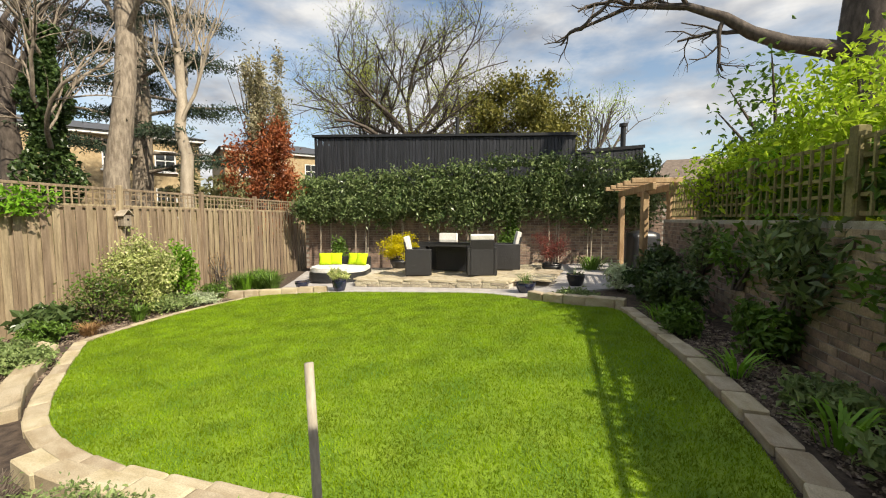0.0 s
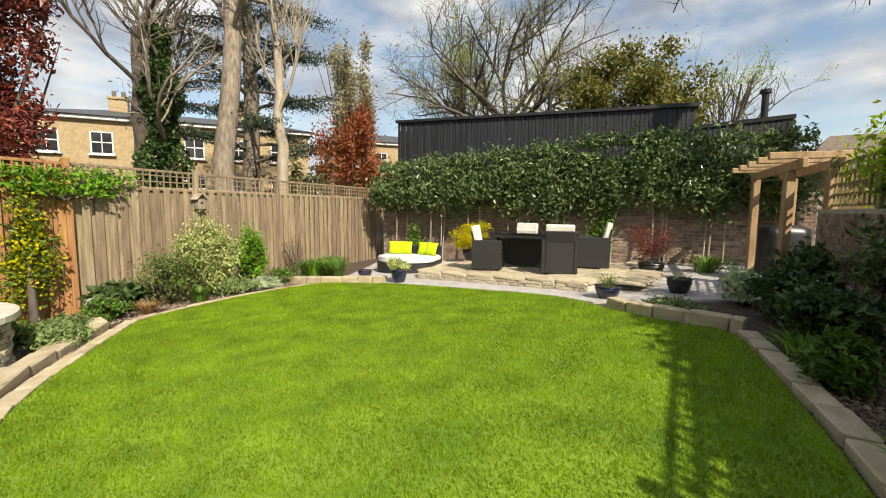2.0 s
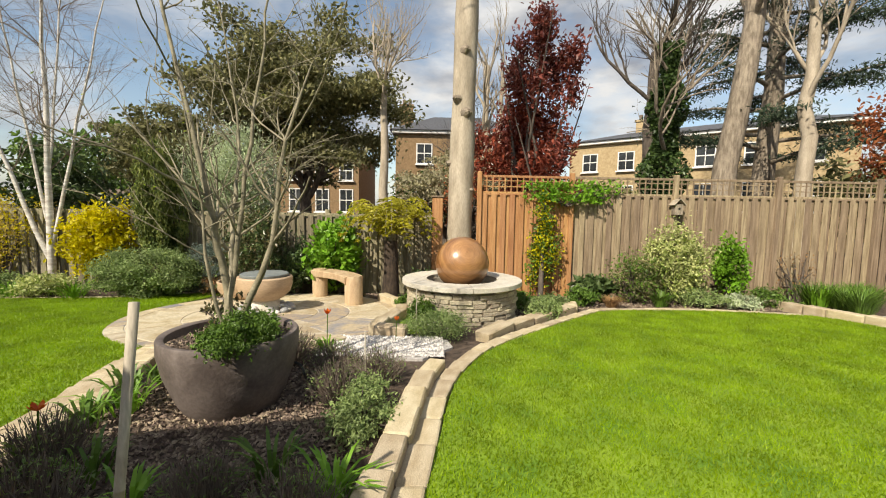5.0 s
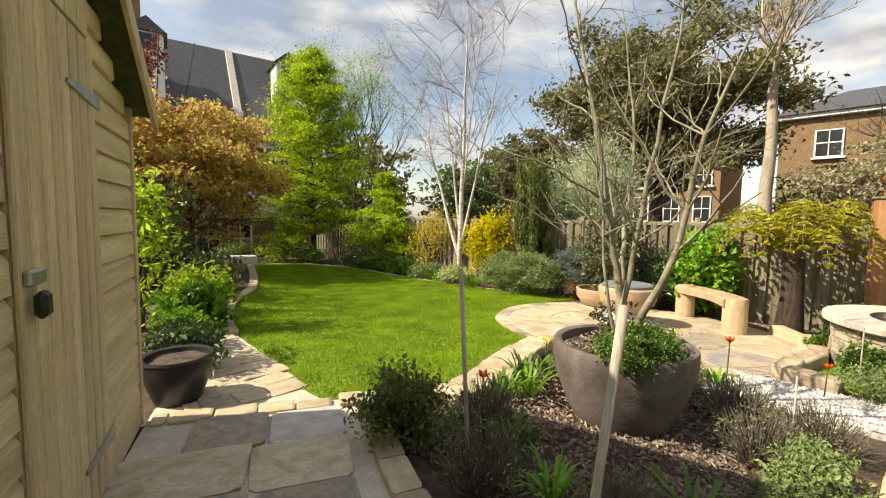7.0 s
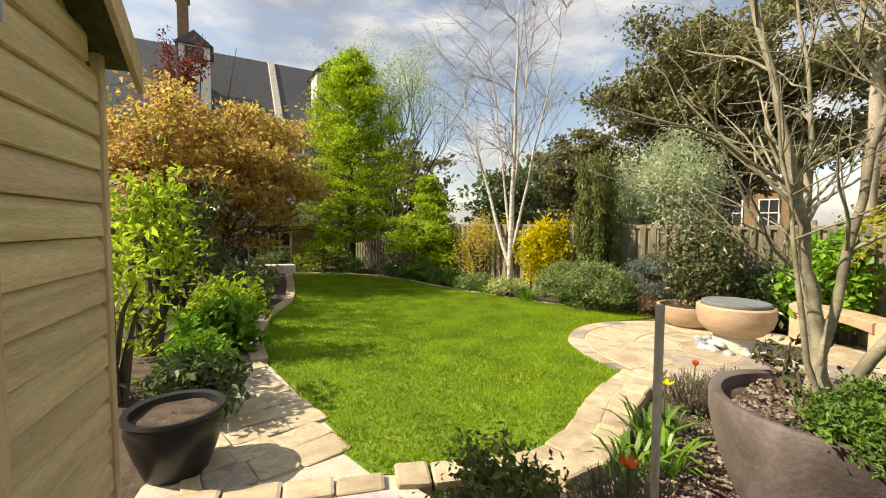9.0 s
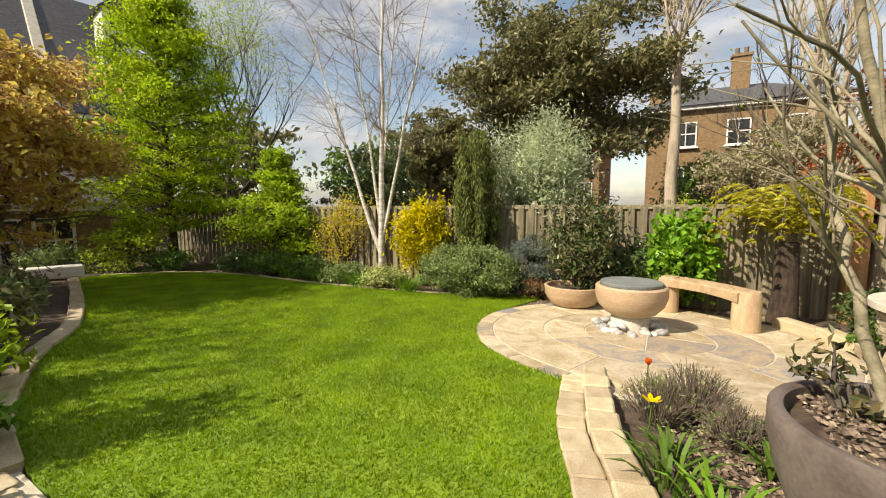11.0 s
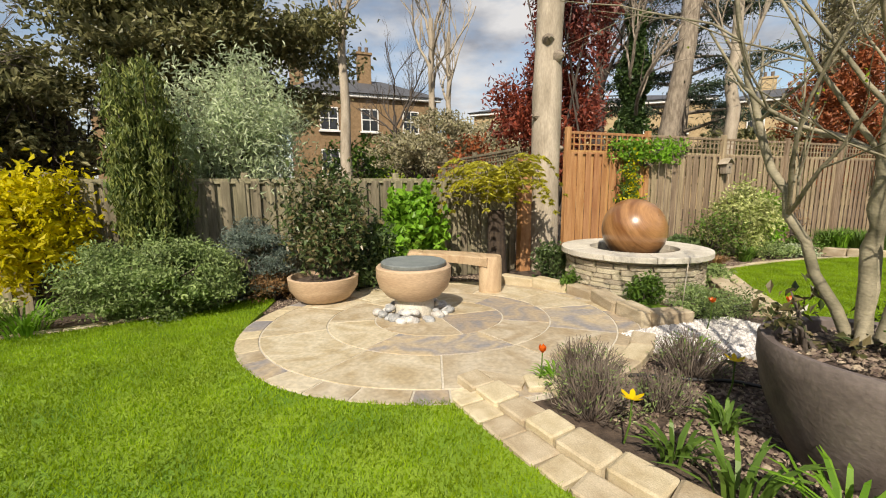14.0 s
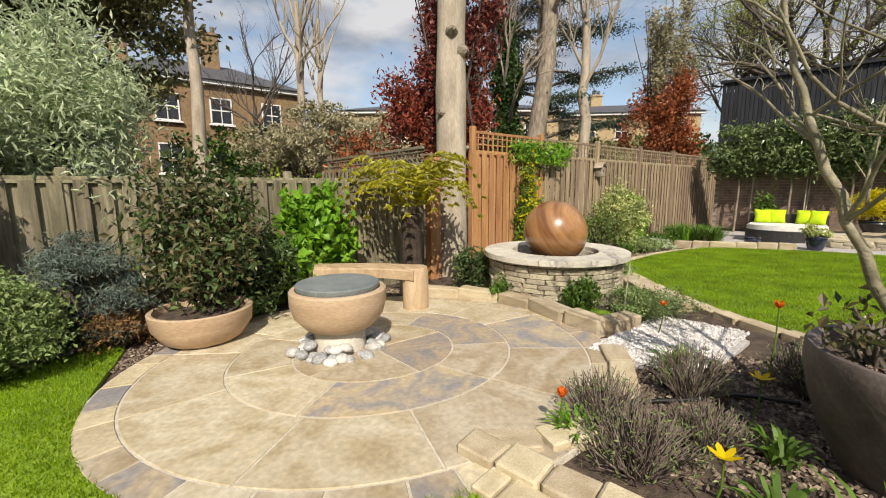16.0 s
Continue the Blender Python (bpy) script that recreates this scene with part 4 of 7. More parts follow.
# ---- brick walls ----
def brick_wall(name, label, a, b, base, top, near, seed=1):
    """Stock bricks in courses on a mortar core; the nearest stand alone, the rest are one mesh."""
    ax, ay = a
    bx, by = b
    ln, ang = math.hypot(bx - ax, by - ay), math.atan2(by - ay, bx - ax)
    root = tagged(part(name, box(name, ln, 0.20, top - base, 0.0), M_BRICKJ, None, "", pose((ax + bx) / 2, (ay + by) / 2, base, 0, 0, math.degrees(ang))), label, "wall", kind="structure")
    r = random.Random(seed)
    unit = box("brick", 0.213, 0.225, 0.064, 0.004, Matrix.Translation((0, 0, 0)))
    unit.materials.append(M_BRICK)
    rest_v, rest_f = [], []
    cube = np.array([(x, y, z) for x in (-0.1065, 0.1065) for y in (-0.1125, 0.1125) for z in (0, 0.064)])
    cf = np.array([(0, 1, 3, 2), (4, 6, 7, 5), (0, 4, 5, 1), (2, 3, 7, 6), (0, 2, 6, 4), (1, 5, 7, 3)])
    made, row, z = 0, 0, base + 0.012
    ca, sa = math.cos(ang), math.sin(ang)
    while z < top - 0.05:
        s = 0.11 + (0.112 if row % 2 else 0)
        while s < ln - 0.08:
            dx, dn = s, r.uniform(-0.006, 0.006)
            x, y = ax + ca * dx - sa * dn, ay + sa * dx + ca * dn
            if made < 300 and near(x, y, z - base):
                ob = new("brick", unit)
                ob.parent, ob.matrix_parent_inverse = root, root.matrix_basis.inverted()
                ob.matrix_basis = pose(x, y, z, 0, 0, math.degrees(ang))
                made += 1
            else:
                rest_f.append(cf + 8 * len(rest_v))
                c = cube.copy()
                rest_v.append(np.column_stack([x + ca * c[:, 0] - sa * c[:, 1], y + sa * c[:, 0] + ca * c[:, 1], z + c[:, 2]]))
            s += 0.225
        z += 0.075
        row += 1
    if rest_v:
        tagged(part("brickwork", np_mesh("brickwork", np.concatenate(rest_v), np.concatenate(rest_f)), M_BRICK, root), "sooty old stock brickwork", kind="stuff")
    return root


brick_wall("wall_north", "old sooty stock brick wall behind the terrace", (-5.4, 12.45), (5.2, 12.45), -0.15, 1.75, lambda x, y, z: 0.0 < x < 4 and 0.15 < z < 1.3, 1)
brick_wall("wall_east", "old shaded stock brick wall overgrown with climbers", (3.35, 0.2), (4.15, 9.1), 0.05, 1.38, lambda x, y, z: 2.2 < y < 6.2, 2)

# trellis on the east wall
tr = thing("wall_trellis", 3.75, 4.6, 1.38, "mossy square trellis panels on posts above the wall", "trellis", kind="structure")
ta = math.degrees(math.atan2(8.9, 0.8))
def ew(s):
    return 3.35 + 0.8 * s / 8.93, 0.2 + 8.9 * s / 8.93
for s in np.arange(0.3, 8.9, 1.7):
    x, y = ew(s)
    part("post", box("post", 0.09, 0.09, 0.72, 0.008), M_TRELLIS, tr, "", pose(x, y, 1.36, 0, 0, ta))
x, y = ew(4.46)
for z in (1.42, 1.56, 1.70, 1.84, 1.97):
    part("rail", box("rail", 8.9, 0.025, 0.03, 0.0), M_TRELLIS, tr, "", pose(x, y, z, 0, 0, ta))
sl = box("slat", 0.022, 0.02, 0.58, 0.0)
sl.materials.append(M_TRELLIS)
for s in np.arange(0.05, 8.9, 0.15):
    x, y = ew(s)
    part("slat", sl, None, tr, "", pose(x - 0.02, y, 1.42, 0, 0, ta))

# ---- terrace ----
TZ = 0.155
def terr(x):
    return G(x) + TZ
TER = [(-2.35, 8.95), (-1.2, 8.75), (0.0, 8.5), (1.05, 8.25), (1.75, 10.5), (1.9, 11.2), (-3.0, 11.6), (-2.6, 9.6)]
terrace = tagged(part("pavement_raised", sheet("pavement_raised", TER, TZ - 0.03, 0.14), M_MORTAR), "raised sandstone terrace edged with stone courses", "terrace", kind="structure")
for row in range(2):
    for (x1, y1), (x2, y2) in zip(TER[:3], TER[1:4]):
        seg = math.hypot(x2 - x1, y2 - y1)
        s = -0.02 if row else 0.0
        while s < seg - 0.05:
            l = min(random.uniform(0.16, 0.34), seg - s)
            f = (s + l / 2) / seg
            x, y = x1 + (x2 - x1) * f, y1 + (y2 - y1) * f
            stone("walling_stone", M_STONE, terrace, x, y + 0.02, G(x) + 0.04 + row * 0.055, l - 0.01, 0.1, 0.05, math.degrees(math.atan2(y2 - y1, x2 - x1)))
            s += l
for (x1, y1), (x2, y2) in zip(TER[:5], TER[1:6]):
    seg = math.hypot(x2 - x1, y2 - y1)
    nseg = max(1, round(seg / 0.5))
    for k in range(nseg):
        f = (k + 0.5) / nseg
        x, y = x1 + (x2 - x1) * f, y1 + (y2 - y1) * f
        ang = math.atan2(y2 - y1, x2 - x1)
        stone("coping_slab", M_PAVE, terrace, x - math.sin(ang) * 0.13, y + math.cos(ang) * 0.13, terr(x) - 0.012, seg / nseg - 0.008, 0.32, 0.04, math.degrees(ang))
for i in range(8):
    for j in range(6):
        x, y = -2.45 + i * 0.55 + j * 0.10, 9.12 + j * 0.42 - i * 0.10 + 0.05
        if -2.9 < x < 1.75 and y < 11.4:
            stone("flag", M_PAVE, terrace, x + 0.25, y + 0.12, terr(x + 0.25) - 0.018, 0.54, 0.41, 0.04, -11)


# ---- dining set ----
def rattan_chair(name, x, y, rz):
    root = thing(name, x, y, terr(x), "square black rattan armchair with cream cushion", "chair", "chairs round the terrace table")
    m = pose(x, y, terr(x), 0, 0, rz)
    def b(n, sx, sy, sz, px, py, pz, mt, tilt=0, lab=""):
        return part(n, box(n, sx, sy, sz, 0.012), mt, root, lab, m @ pose(px, py, pz, tilt, 0, 0))
    b("seat", 0.54, 0.54, 0.06, 0, 0, 0.34, M_RATTAN)
    for sx in (-1, 1):
        b("side_panel", 0.07, 0.60, 0.60, sx * 0.285, 0, 0.02, M_RATTAN)
    b("back_panel", 0.50, 0.07, 0.62, 0, -0.265, 0.02, M_RATTAN)
    b("front_panel", 0.50, 0.03, 0.34, 0, 0.27, 0.02, M_RATTAN)
    b("backrest", 0.50, 0.06, 0.22, 0, -0.27, 0.58, M_RATTAN, 12)
    for sx in (-1, 1):
        for sy in (-1, 1):
            b("leg", 0.05, 0.05, 0.03, sx * 0.28, sy * 0.26, 0, M_BLACKIRON)
    b("seat_cushion", 0.49, 0.49, 0.09, 0, 0.02, 0.40, M_CREAM, 0, "cream cushion")
    b("back_cushion", 0.50, 0.10, 0.44, 0, -0.20, 0.47, M_CREAM, 12, "cream cushion")
    return root


TX, TY = -0.28, 10.0
table = thing("rattan_table", TX, TY, terr(TX), "square black rattan dining table with dark glass top", "table")
tm = pose(TX, TY, terr(TX), 0, 0, -10)
part("tabletop", box("tabletop", 1.5, 1.0, 0.02, 0.004), M_TABLE, table, "dark glass top", tm @ pose(0, 0, 0.72))
part("apron", box("apron", 1.46, 0.96, 0.09, 0.01), M_RATTAN, table, "", tm @ pose(0, 0, 0.63))
for sx in (-1, 1):
    for sy in (-1, 1):
        part("leg", box("leg", 0.16, 0.16, 0.64, 0.012), M_RATTAN, table, "", tm @ pose(sx * 0.62, sy * 0.38, 0))
part("inner_panel", box("inner_panel", 0.9, 0.04, 0.6, 0.01), M_RATTAN, table, "", tm @ pose(0, 0, 0.02))
rattan_chair("rattan_chair", -1.05, 9.62, -80)
rattan_chair("rattan_chair", 0.42, 9.35, 10)
rattan_chair("rattan_chair", 0.95, 10.25, 95)
rattan_chair("rattan_chair", -0.65, 10.85, 170)

# daybed
SX, SY = -3.28, 10.25
sofa = thing("daybed", SX, SY, G(SX), "half-round black rattan daybed with cream mattress", "outdoor sofa")
def half_disc(name, r, h, z, back=0.0):
    bm = bmesh.new()
    out = [(r * math.cos(a), -0.35 * r + r * 0.75 * math.sin(a)) for a in np.linspace(math.pi * 1.02, math.pi * 1.98, 20)] + [(r * 0.98, 0.35), (-r * 0.98, 0.35)]
    lo = [bm.verts.new((x, y, z)) for x, y in out]
    hi = [bm.verts.new((x, y, z + h)) for x, y in out]
    bm.faces.new(list(reversed(lo)))
    bm.faces.new(hi)
    for i in range(len(out)):
        j = (i + 1) % len(out)
        bm.faces.new((lo[i], lo[j], hi[j], hi[i]))
    bmesh.ops.bevel(bm, geom=[e for e in bm.edges if abs(e.verts[0].co.z - e.verts[1].co.z) < 1e-5 and e.verts[0].co.z > z + h * 0.5], offset=min(0.03, h * 0.3), segments=2, affect="EDGES")
    return bm_mesh(name, bm)
sm = pose(SX, SY, G(SX) + 0.012, 0, 0, 8) @ Matrix.Scale(0.88, 4)
part("base", half_disc("base", 0.82, 0.26, 0.02), M_RATTAN, sofa, "", sm)
part("mattress", half_disc("mattress", 0.80, 0.12, 0.285), M_CREAM, sofa, "cream mattress", sm)
part("backrest", box("backrest", 1.6, 0.08, 0.62, 0.02), M_RATTAN, sofa, "", sm @ pose(0, 0.41, 0.02))
for cx, cy, rz, ti in ((-0.52, 0.16, 14, -20), (-0.22, 0.24, 4, -18), (0.34, 0.22, -6, -20), (0.58, 0.12, -18, -24)):
    bm = bmesh.new()
    bmesh.ops.create_cube(bm, size=1)
    bmesh.ops.subdivide_edges(bm, edges=bm.edges[:], cuts=4, use_grid_fill=True)
    for v in bm.verts:
        edge = max(abs(v.co.x), abs(v.co.z)) * 2
        v.co.y *= 0.14 * (1 - 0.8 * edge ** 3) + 0.02
        v.co.x *= 0.36 * (1 - 0.10 * (1 - abs(v.co.z * 2)) * abs(v.co.x * 2))
        v.co.z *= 0.36 * (1 - 0.10 * (1 - abs(v.co.x * 2.7)) * 0.5)
    ob = part("cushion", bm_mesh("cushion", bm, True), M_LIME, None, "", sm @ pose(cx, cy, 0.58, ti, 0, rz))
    tagged(ob, "plump lime green scatter cushion on the daybed", "cushion", "cushions on the daybed")


# ---- pots on the terrace ----
def small_pot(name, x, y, r, h, material, label, z=None):
    g = G(x) + 0.012 if z is None else z
    root = thing(name, x, y, g, label, "pot")
    part("vessel", lathe("vessel", [(0.001, 0.0), (r * 0.62, 0.0), (r * 0.80, h * 0.35), (r * 0.95, h * 0.75), (r * 0.90, h * 0.88), (r, h * 0.95), (r * 0.97, h), (r * 0.84, h * 0.98), (r * 0.80, h * 0.85), (0.001, h * 0.84)], 32), material, root, "", pose(x, y, g))
    part("soil", lathe("soil", [(0.001, h * 0.90), (r * 0.84, h * 0.88)], 20, 0.004), M_SOIL, root, "", pose(x, y, g))
    return root


small_pot("glazed_pot", -2.50, 8.42, 0.17, 0.26, M_BLUEPOT, "dark blue glazed pot holding a small evergreen")
shrub("potted_evergreen", "small bright evergreen in the blue glazed pot", -2.50, 8.42, 0.42, 0.26, L_VARIEG, 900, 0.045, 5, z0=G(-2.5) + 0.24, stems=4, count=14, category="plant")
small_pot("glazed_pot", -3.55, 8.75, 0.16, 0.17, M_BLUEPOT, "low dark glazed bowl pot on the paving")
small_pot("glazed_pot", 1.36, 7.85, 0.19, 0.18, M_BLUEPOT, "wide dark glazed pot with thin sedge")
tuft("potted_sedge", "thin green sedge in the wide dark pot", 1.36, 7.85, 60, 0.32, 0.5, L_MID, 4, 0.008, z0=G(1.36) + 0.16)
small_pot("glazed_pot", 2.32, 8.50, 0.18, 0.22, M_BLACKPOT, "black pot in a wire stand holding small plants")
tuft("potted_sedge", "sparse drooping plant in the black pot", 2.32, 8.50, 30, 0.2, 0.5, L_HEBE, 5, 0.01, z0=G(2.32) + 0.2)
small_pot("acer_pot", 2.0, 10.15, 0.24, 0.26, M_BLACKPOT, "brown-black pot planted with a red cutleaf maple")
tree("red_cutleaf_maple", "small crimson cutleaf maple with twiggy crown", 2.0, 10.15, G(2.0) + 0.24, 0.35, 0.025, 0.42, 2, M_BARKDARK, L_ACER, 2600, 0.035, 31, spread=1.0, lift=0.12, limbs=7, scatter=0.06, category="shrub")
tuft("sword_leaf_plant", "dark sword-leaved plant against the brick wall", 3.0, 10.9, 90, 0.55, 0.9, L_MID, 6, 0.03)
small_pot("black_planter", -1.95, 11.1, 0.28, 0.26, M_BLACKPOT, "black planter under a golden shrub", z=terr(-1.95))
shrub("golden_shrub", "golden-leaved feathery shrub in a black planter", -1.95, 11.1, 1.05, 0.80, L_YELLOW, 4200, 0.05, 8, 0.8, z0=terr(-1.95) + 0.18, flat=0.6, wide=0.35)

# barbecue under its cover
bbq = thing("covered_barbecue", 3.95, 10.1, G(3.95), "barbecue under a black fabric cover", "barbecue")
bm = bmesh.new()
bmesh.ops.create_cube(bm, size=1)
bmesh.ops.subdivide_edges(bm, edges=bm.edges[:], cuts=5, use_grid_fill=True)
for v in bm.verts:
    f = v.co.z + 0.5
    v.co = Vector((v.co.x * (0.62 - 0.08 * f), v.co.y * (0.52 - 0.1 * f), f * 0.95 - 0.06 * (v.co.x * 2) ** 2 * (f > 0.9)))
    v.co += Vector((noise.noise(v.co * 5), noise.noise(v.co * 5 + Vector((7, 0, 0))), 0)) * 0.035
part("cover", bm_mesh("cover", bm, True), M_BLACKPOT, bbq, "", pose(3.95, 10.1, G(3.95), 0, 0, 10))

# ---- pergola ----
perg = thing("pergola", 4.0, 9.0, G(4.0), "rough orange-brown oak pergola posts with cross beams", "pergola", kind="structure")
for x, y in ((3.70, 9.15), (4.12, 8.95), (3.75, 11.2), (4.25, 11.0)):
    part("post", box("post", 0.12, 0.12, 1.78, 0.012), M_PERGOLA, perg, "", pose(x, y, G(4.0) - 0.02, 0, 0, 10))
for x in (3.72, 4.16):
    part("beam", box("beam", 0.07, 2.7, 0.14, 0.012), M_PERGOLA, perg, "", pose(x + 0.02, 10.05, G(4) + 1.76, 0, 0, 0))
for y in (8.9, 9.5, 10.1, 10.7, 11.3):
    part("rafter", box("rafter", 1.0, 0.06, 0.10, 0.01), M_PERGOLA, perg, "", pose(3.85, y, G(4) + 1.90, 0, 0, 8))

# ---- black clad building ----
black = thing("black_building", -0.5, 16.5, 0.0, "low black timber-clad building behind the brick wall", "building")
part("wall", box("wall", 9.0, 5.0, 4.05, 0.0), M_CLAD, black, "", pose(-1.5, 16.75, 0.0))
bm = bmesh.new()
v = [bm.verts.new(c) for c in ((-6.06, 14.15, 4.34), (3.06, 14.15, 4.05), (3.06, 14.15, 4.13), (-6.06, 14.15, 4.42), (-6.06, 19.3, 4.34), (3.06, 19.3, 4.05), (3.06, 19.3, 4.13), (-6.06, 19.3, 4.42))]
for f in ((0, 1, 2, 3), (5, 4, 7, 6), (1, 5, 6, 2), (4, 0, 3, 7), (3, 2, 6, 7), (1, 0, 4, 5)):
    bm.faces.new([v[i] for i in f])
part("roof_edge", bm_mesh("roof_edge", bm), M_CLAD, black)
bd = box("cladding_board", 0.10, 0.02, 4.0, 0.004)
bd.materials.append(M_CLAD)
for k in range(82):
    x = -5.95 + k * 0.11
    ob = part("cladding_board", bd, None, black, "", pose(x, 14.235 + (0.012 if k % 2 else 0.0), 0.35 - 0.032 * (x + 6) * 0.6))
wing = part("wing", box("wing", 2.0, 3.0, 3.62, 0.0), M_CLAD, black, "", pose(4.1, 15.9, 0.0))
part("wing_fascia", box("wing_fascia", 2.06, 0.06, 0.10, 0.0), M_BLACKIRON, black, "", pose(4.1, 14.36, 3.56, 0, -3, 0))
for k in range(18):
    part("cladding_board", bd, None, black, "", pose(3.15 + k * 0.11, 14.38, -0.42 + 0.0045 * k))
flue = thing("stove_flue", 4.9, 16.2, 3.6, "thin black stove flue with a cap", "chimney")
part("pipe", lathe("pipe", [(0.001, 0), (0.09, 0), (0.09, 1.05), (0.001, 1.05)], 16), M_BLACKIRON, flue, "", pose(4.9, 16.2, 3.6))
part("cap", lathe("cap", [(0.001, 0), (0.14, 0), (0.14, 0.1), (0.001, 0.14)], 16), M_BLACKIRON, flue, "", pose(4.9, 16.2, 4.68))
flue = thing("stove_flue", -1.0, 15.5, 4.2, "thin dark flue pipe on the black roof", "chimney")
part("pipe", lathe("pipe", [(0.001, 0), (0.07, 0), (0.07, 0.9), (0.001, 0.9)], 16), M_BLACKIRON, flue, "", pose(-1.0, 15.5, 4.2))

# ---- pleached hedge on the wall ----
rng = np.random.default_rng(40)  # leaf scatter of the hedge
for k in range(9):
    hx = -4.75 + k * 1.13
    root = thing("pleached_tree", hx, 12.0, G(hx), "clipped dark evergreen trained on canes against the wall", "hedge tree", "pleached row on the north wall")
    part("trunk", tubes("trunk", [[(np.array((hx, 12.0, G(hx))), 0.03), (np.array((hx + 0.03, 12.02, 1.0)), 0.026), (np.array((hx - 0.02, 12.0, 2.1)), 0.02)]], 8), M_BARK, root)
    part("cane", tubes("cane", [[(np.array((hx + 0.3, 12.1, G(hx))), 0.014), (np.array((hx + 0.32, 12.15, 1.75)), 0.014)]], 6), M_CANE, root, "pale upright cane")
    top = 0.10 + (2.30, 2.36, 2.42, 2.52, 2.60, 2.74, 2.74, 2.66, 2.62)[k]
    n = 6000
    P = clumps(rng, n, (hx, 11.95, (1.36 + top) / 2), (0.74, 0.36, (top - 1.36) / 2 + 0.08), 46, 0.22, 0.35)
    m = 420
    sp = np.array([hx, 11.95, top]) + np.column_stack([rng.uniform(-0.55, 0.55, m), rng.normal(0, 0.1, m), np.abs(rng.normal(0, 0.16, m))])
    part("foliage", leaves("foliage", np.concatenate([P, sp]), 0.115, rng, 0.5), L_HEDGE, root)
shrub("wall_climber", "leafy bright climber on a cane against the bricks", 0.95, 11.9, 0.6, 1.5, L_MID, 1500, 0.08, 12, 0.3, count=22)
shrub("wall_climber", "small leafy climber on the brick wall", -4.1, 11.9, 0.6, 1.1, L_MID, 900, 0.08, 13, 0.3, count=18)
for x in (-3.3, -2.2, -0.3, 0.6, 2.25, 3.1):
    c = thing("garden_cane", x, 12.2, G(x), "pale bamboo cane leaning on the brick wall", "cane", "canes along the brick wall")
    part("cane", tubes("cane", [[(np.array((x, 12.15, G(x))), 0.016), (np.array((x + 0.04, 12.28, 1.35)), 0.014)]], 6), M_CANE, c)

# ---- shed ----
SU = Vector((0.36, 0.933, 0)).normalized()
SN = Vector((-SU.y, SU.x, 0))
SC = Vector((1.257, -1.05, 0))
sang = math.degrees(math.atan2(SU.y, SU.x))
SZ = G(1.2)
shed = thing("shed", SC.x + SU.x * 0.9 - SN.x * 1.0, SC.y + SU.y * 0.9 - SN.y * 1.0, SZ, "pale softwood garden shed with closed boarded door", "shed")
SM = Matrix.Translation((SC.x, SC.y, SZ)) @ pose(0, 0, 0, 0, 0, sang)
WID, DEP, EAV, APEX = 1.94, 2.2, 1.74, 2.42
def roof_z(s):
    return EAV + (APEX - EAV) * (1 - abs(s - WID / 2) / (WID / 2))
bm = bmesh.new()
fr = [bm.verts.new((s, -0.03, z)) for s, z in ((0.01, 0), (WID - 0.01, 0), (WID - 0.01, EAV), (WID / 2, APEX - 0.02), (0.01, EAV))]
bk = [bm.verts.new((q.co.x, -DEP, q.co.z)) for q in fr]
bm.faces.new(fr)
bm.faces.new(list(reversed(bk)))
for i in range(5):
    bm.faces.new((fr[i], bk[i], bk[(i + 1) % 5], fr[(i + 1) % 5]))
bmesh.ops.recalc_face_normals(bm, faces=bm.faces)
part("body", bm_mesh("body", bm), M_SHEDH, shed, "", SM)
D0, D1 = 0.63, 1.31
def lap(s0, s1, z0, z1, y=0.0):
    """A shiplap board: thicker at its lower edge."""
    bm = bmesh.new()
    q = [bm.verts.new(c) for c in ((s0, -0.03, z0), (s1, -0.03, z0), (s1, -0.03, z1), (s0, -0.03, z1), (s0, 0.006, z0 + 0.004), (s1, 0.006, z0 + 0.004), (s1, 0.004, z1 - 0.03), (s0, 0.004, z1 - 0.03), (s0, -0.012, z1), (s1, -0.012, z1))]
    for f in ((0, 1, 5, 4), (4, 5, 6, 7), (7, 6, 9, 8), (8, 9, 2, 3), (0, 4, 7, 8, 3), (1, 2, 9, 6, 5)):
        bm.faces.new([q[i] for i in f])
    return bm_mesh("shiplap_board", bm)
z = 0.0
while z < APEX - 0.05:
    for a, b in ((0.0, D0), (D1, WID)):
        lim_lo, lim_hi = a, b
        if z + 0.12 > EAV:
            f = (z + 0.12 - EAV) / (APEX - EAV) * WID / 2
            lim_lo, lim_hi = max(a, f), min(b, WID - f)
        if lim_hi - lim_lo > 0.03:
            part("shiplap_board", lap(lim_lo, lim_hi, z, z + 0.119), M_SHEDH, shed, "", SM)
    z += 0.12
door = part("door", box("door", D1 - D0 - 0.012, 0.02, 1.78, 0.0), M_SHED, shed, "closed vertical-boarded door", SM @ pose((D0 + D1) / 2, -0.005, 0.06))
nb = 8
for k in range(nb):
    s = D0 + (D1 - D0) * (k + 0.5) / nb
    part("board", box("board", (D1 - D0) / nb - 0.008, 0.018, 1.77, 0.005), M_SHED, door, "", SM @ pose(s, 0.014, 0.065))
for k in range(6):
    s = D0 + (D1 - D0) * (k + 0.5) / 6
    part("gable_board", box("gable_board", (D1 - D0) / 6 - 0.004, 0.016, roof_z(s) - 1.86 - 0.05, 0.003), M_SHED, shed, "", SM @ pose(s, 0.004, 1.86))
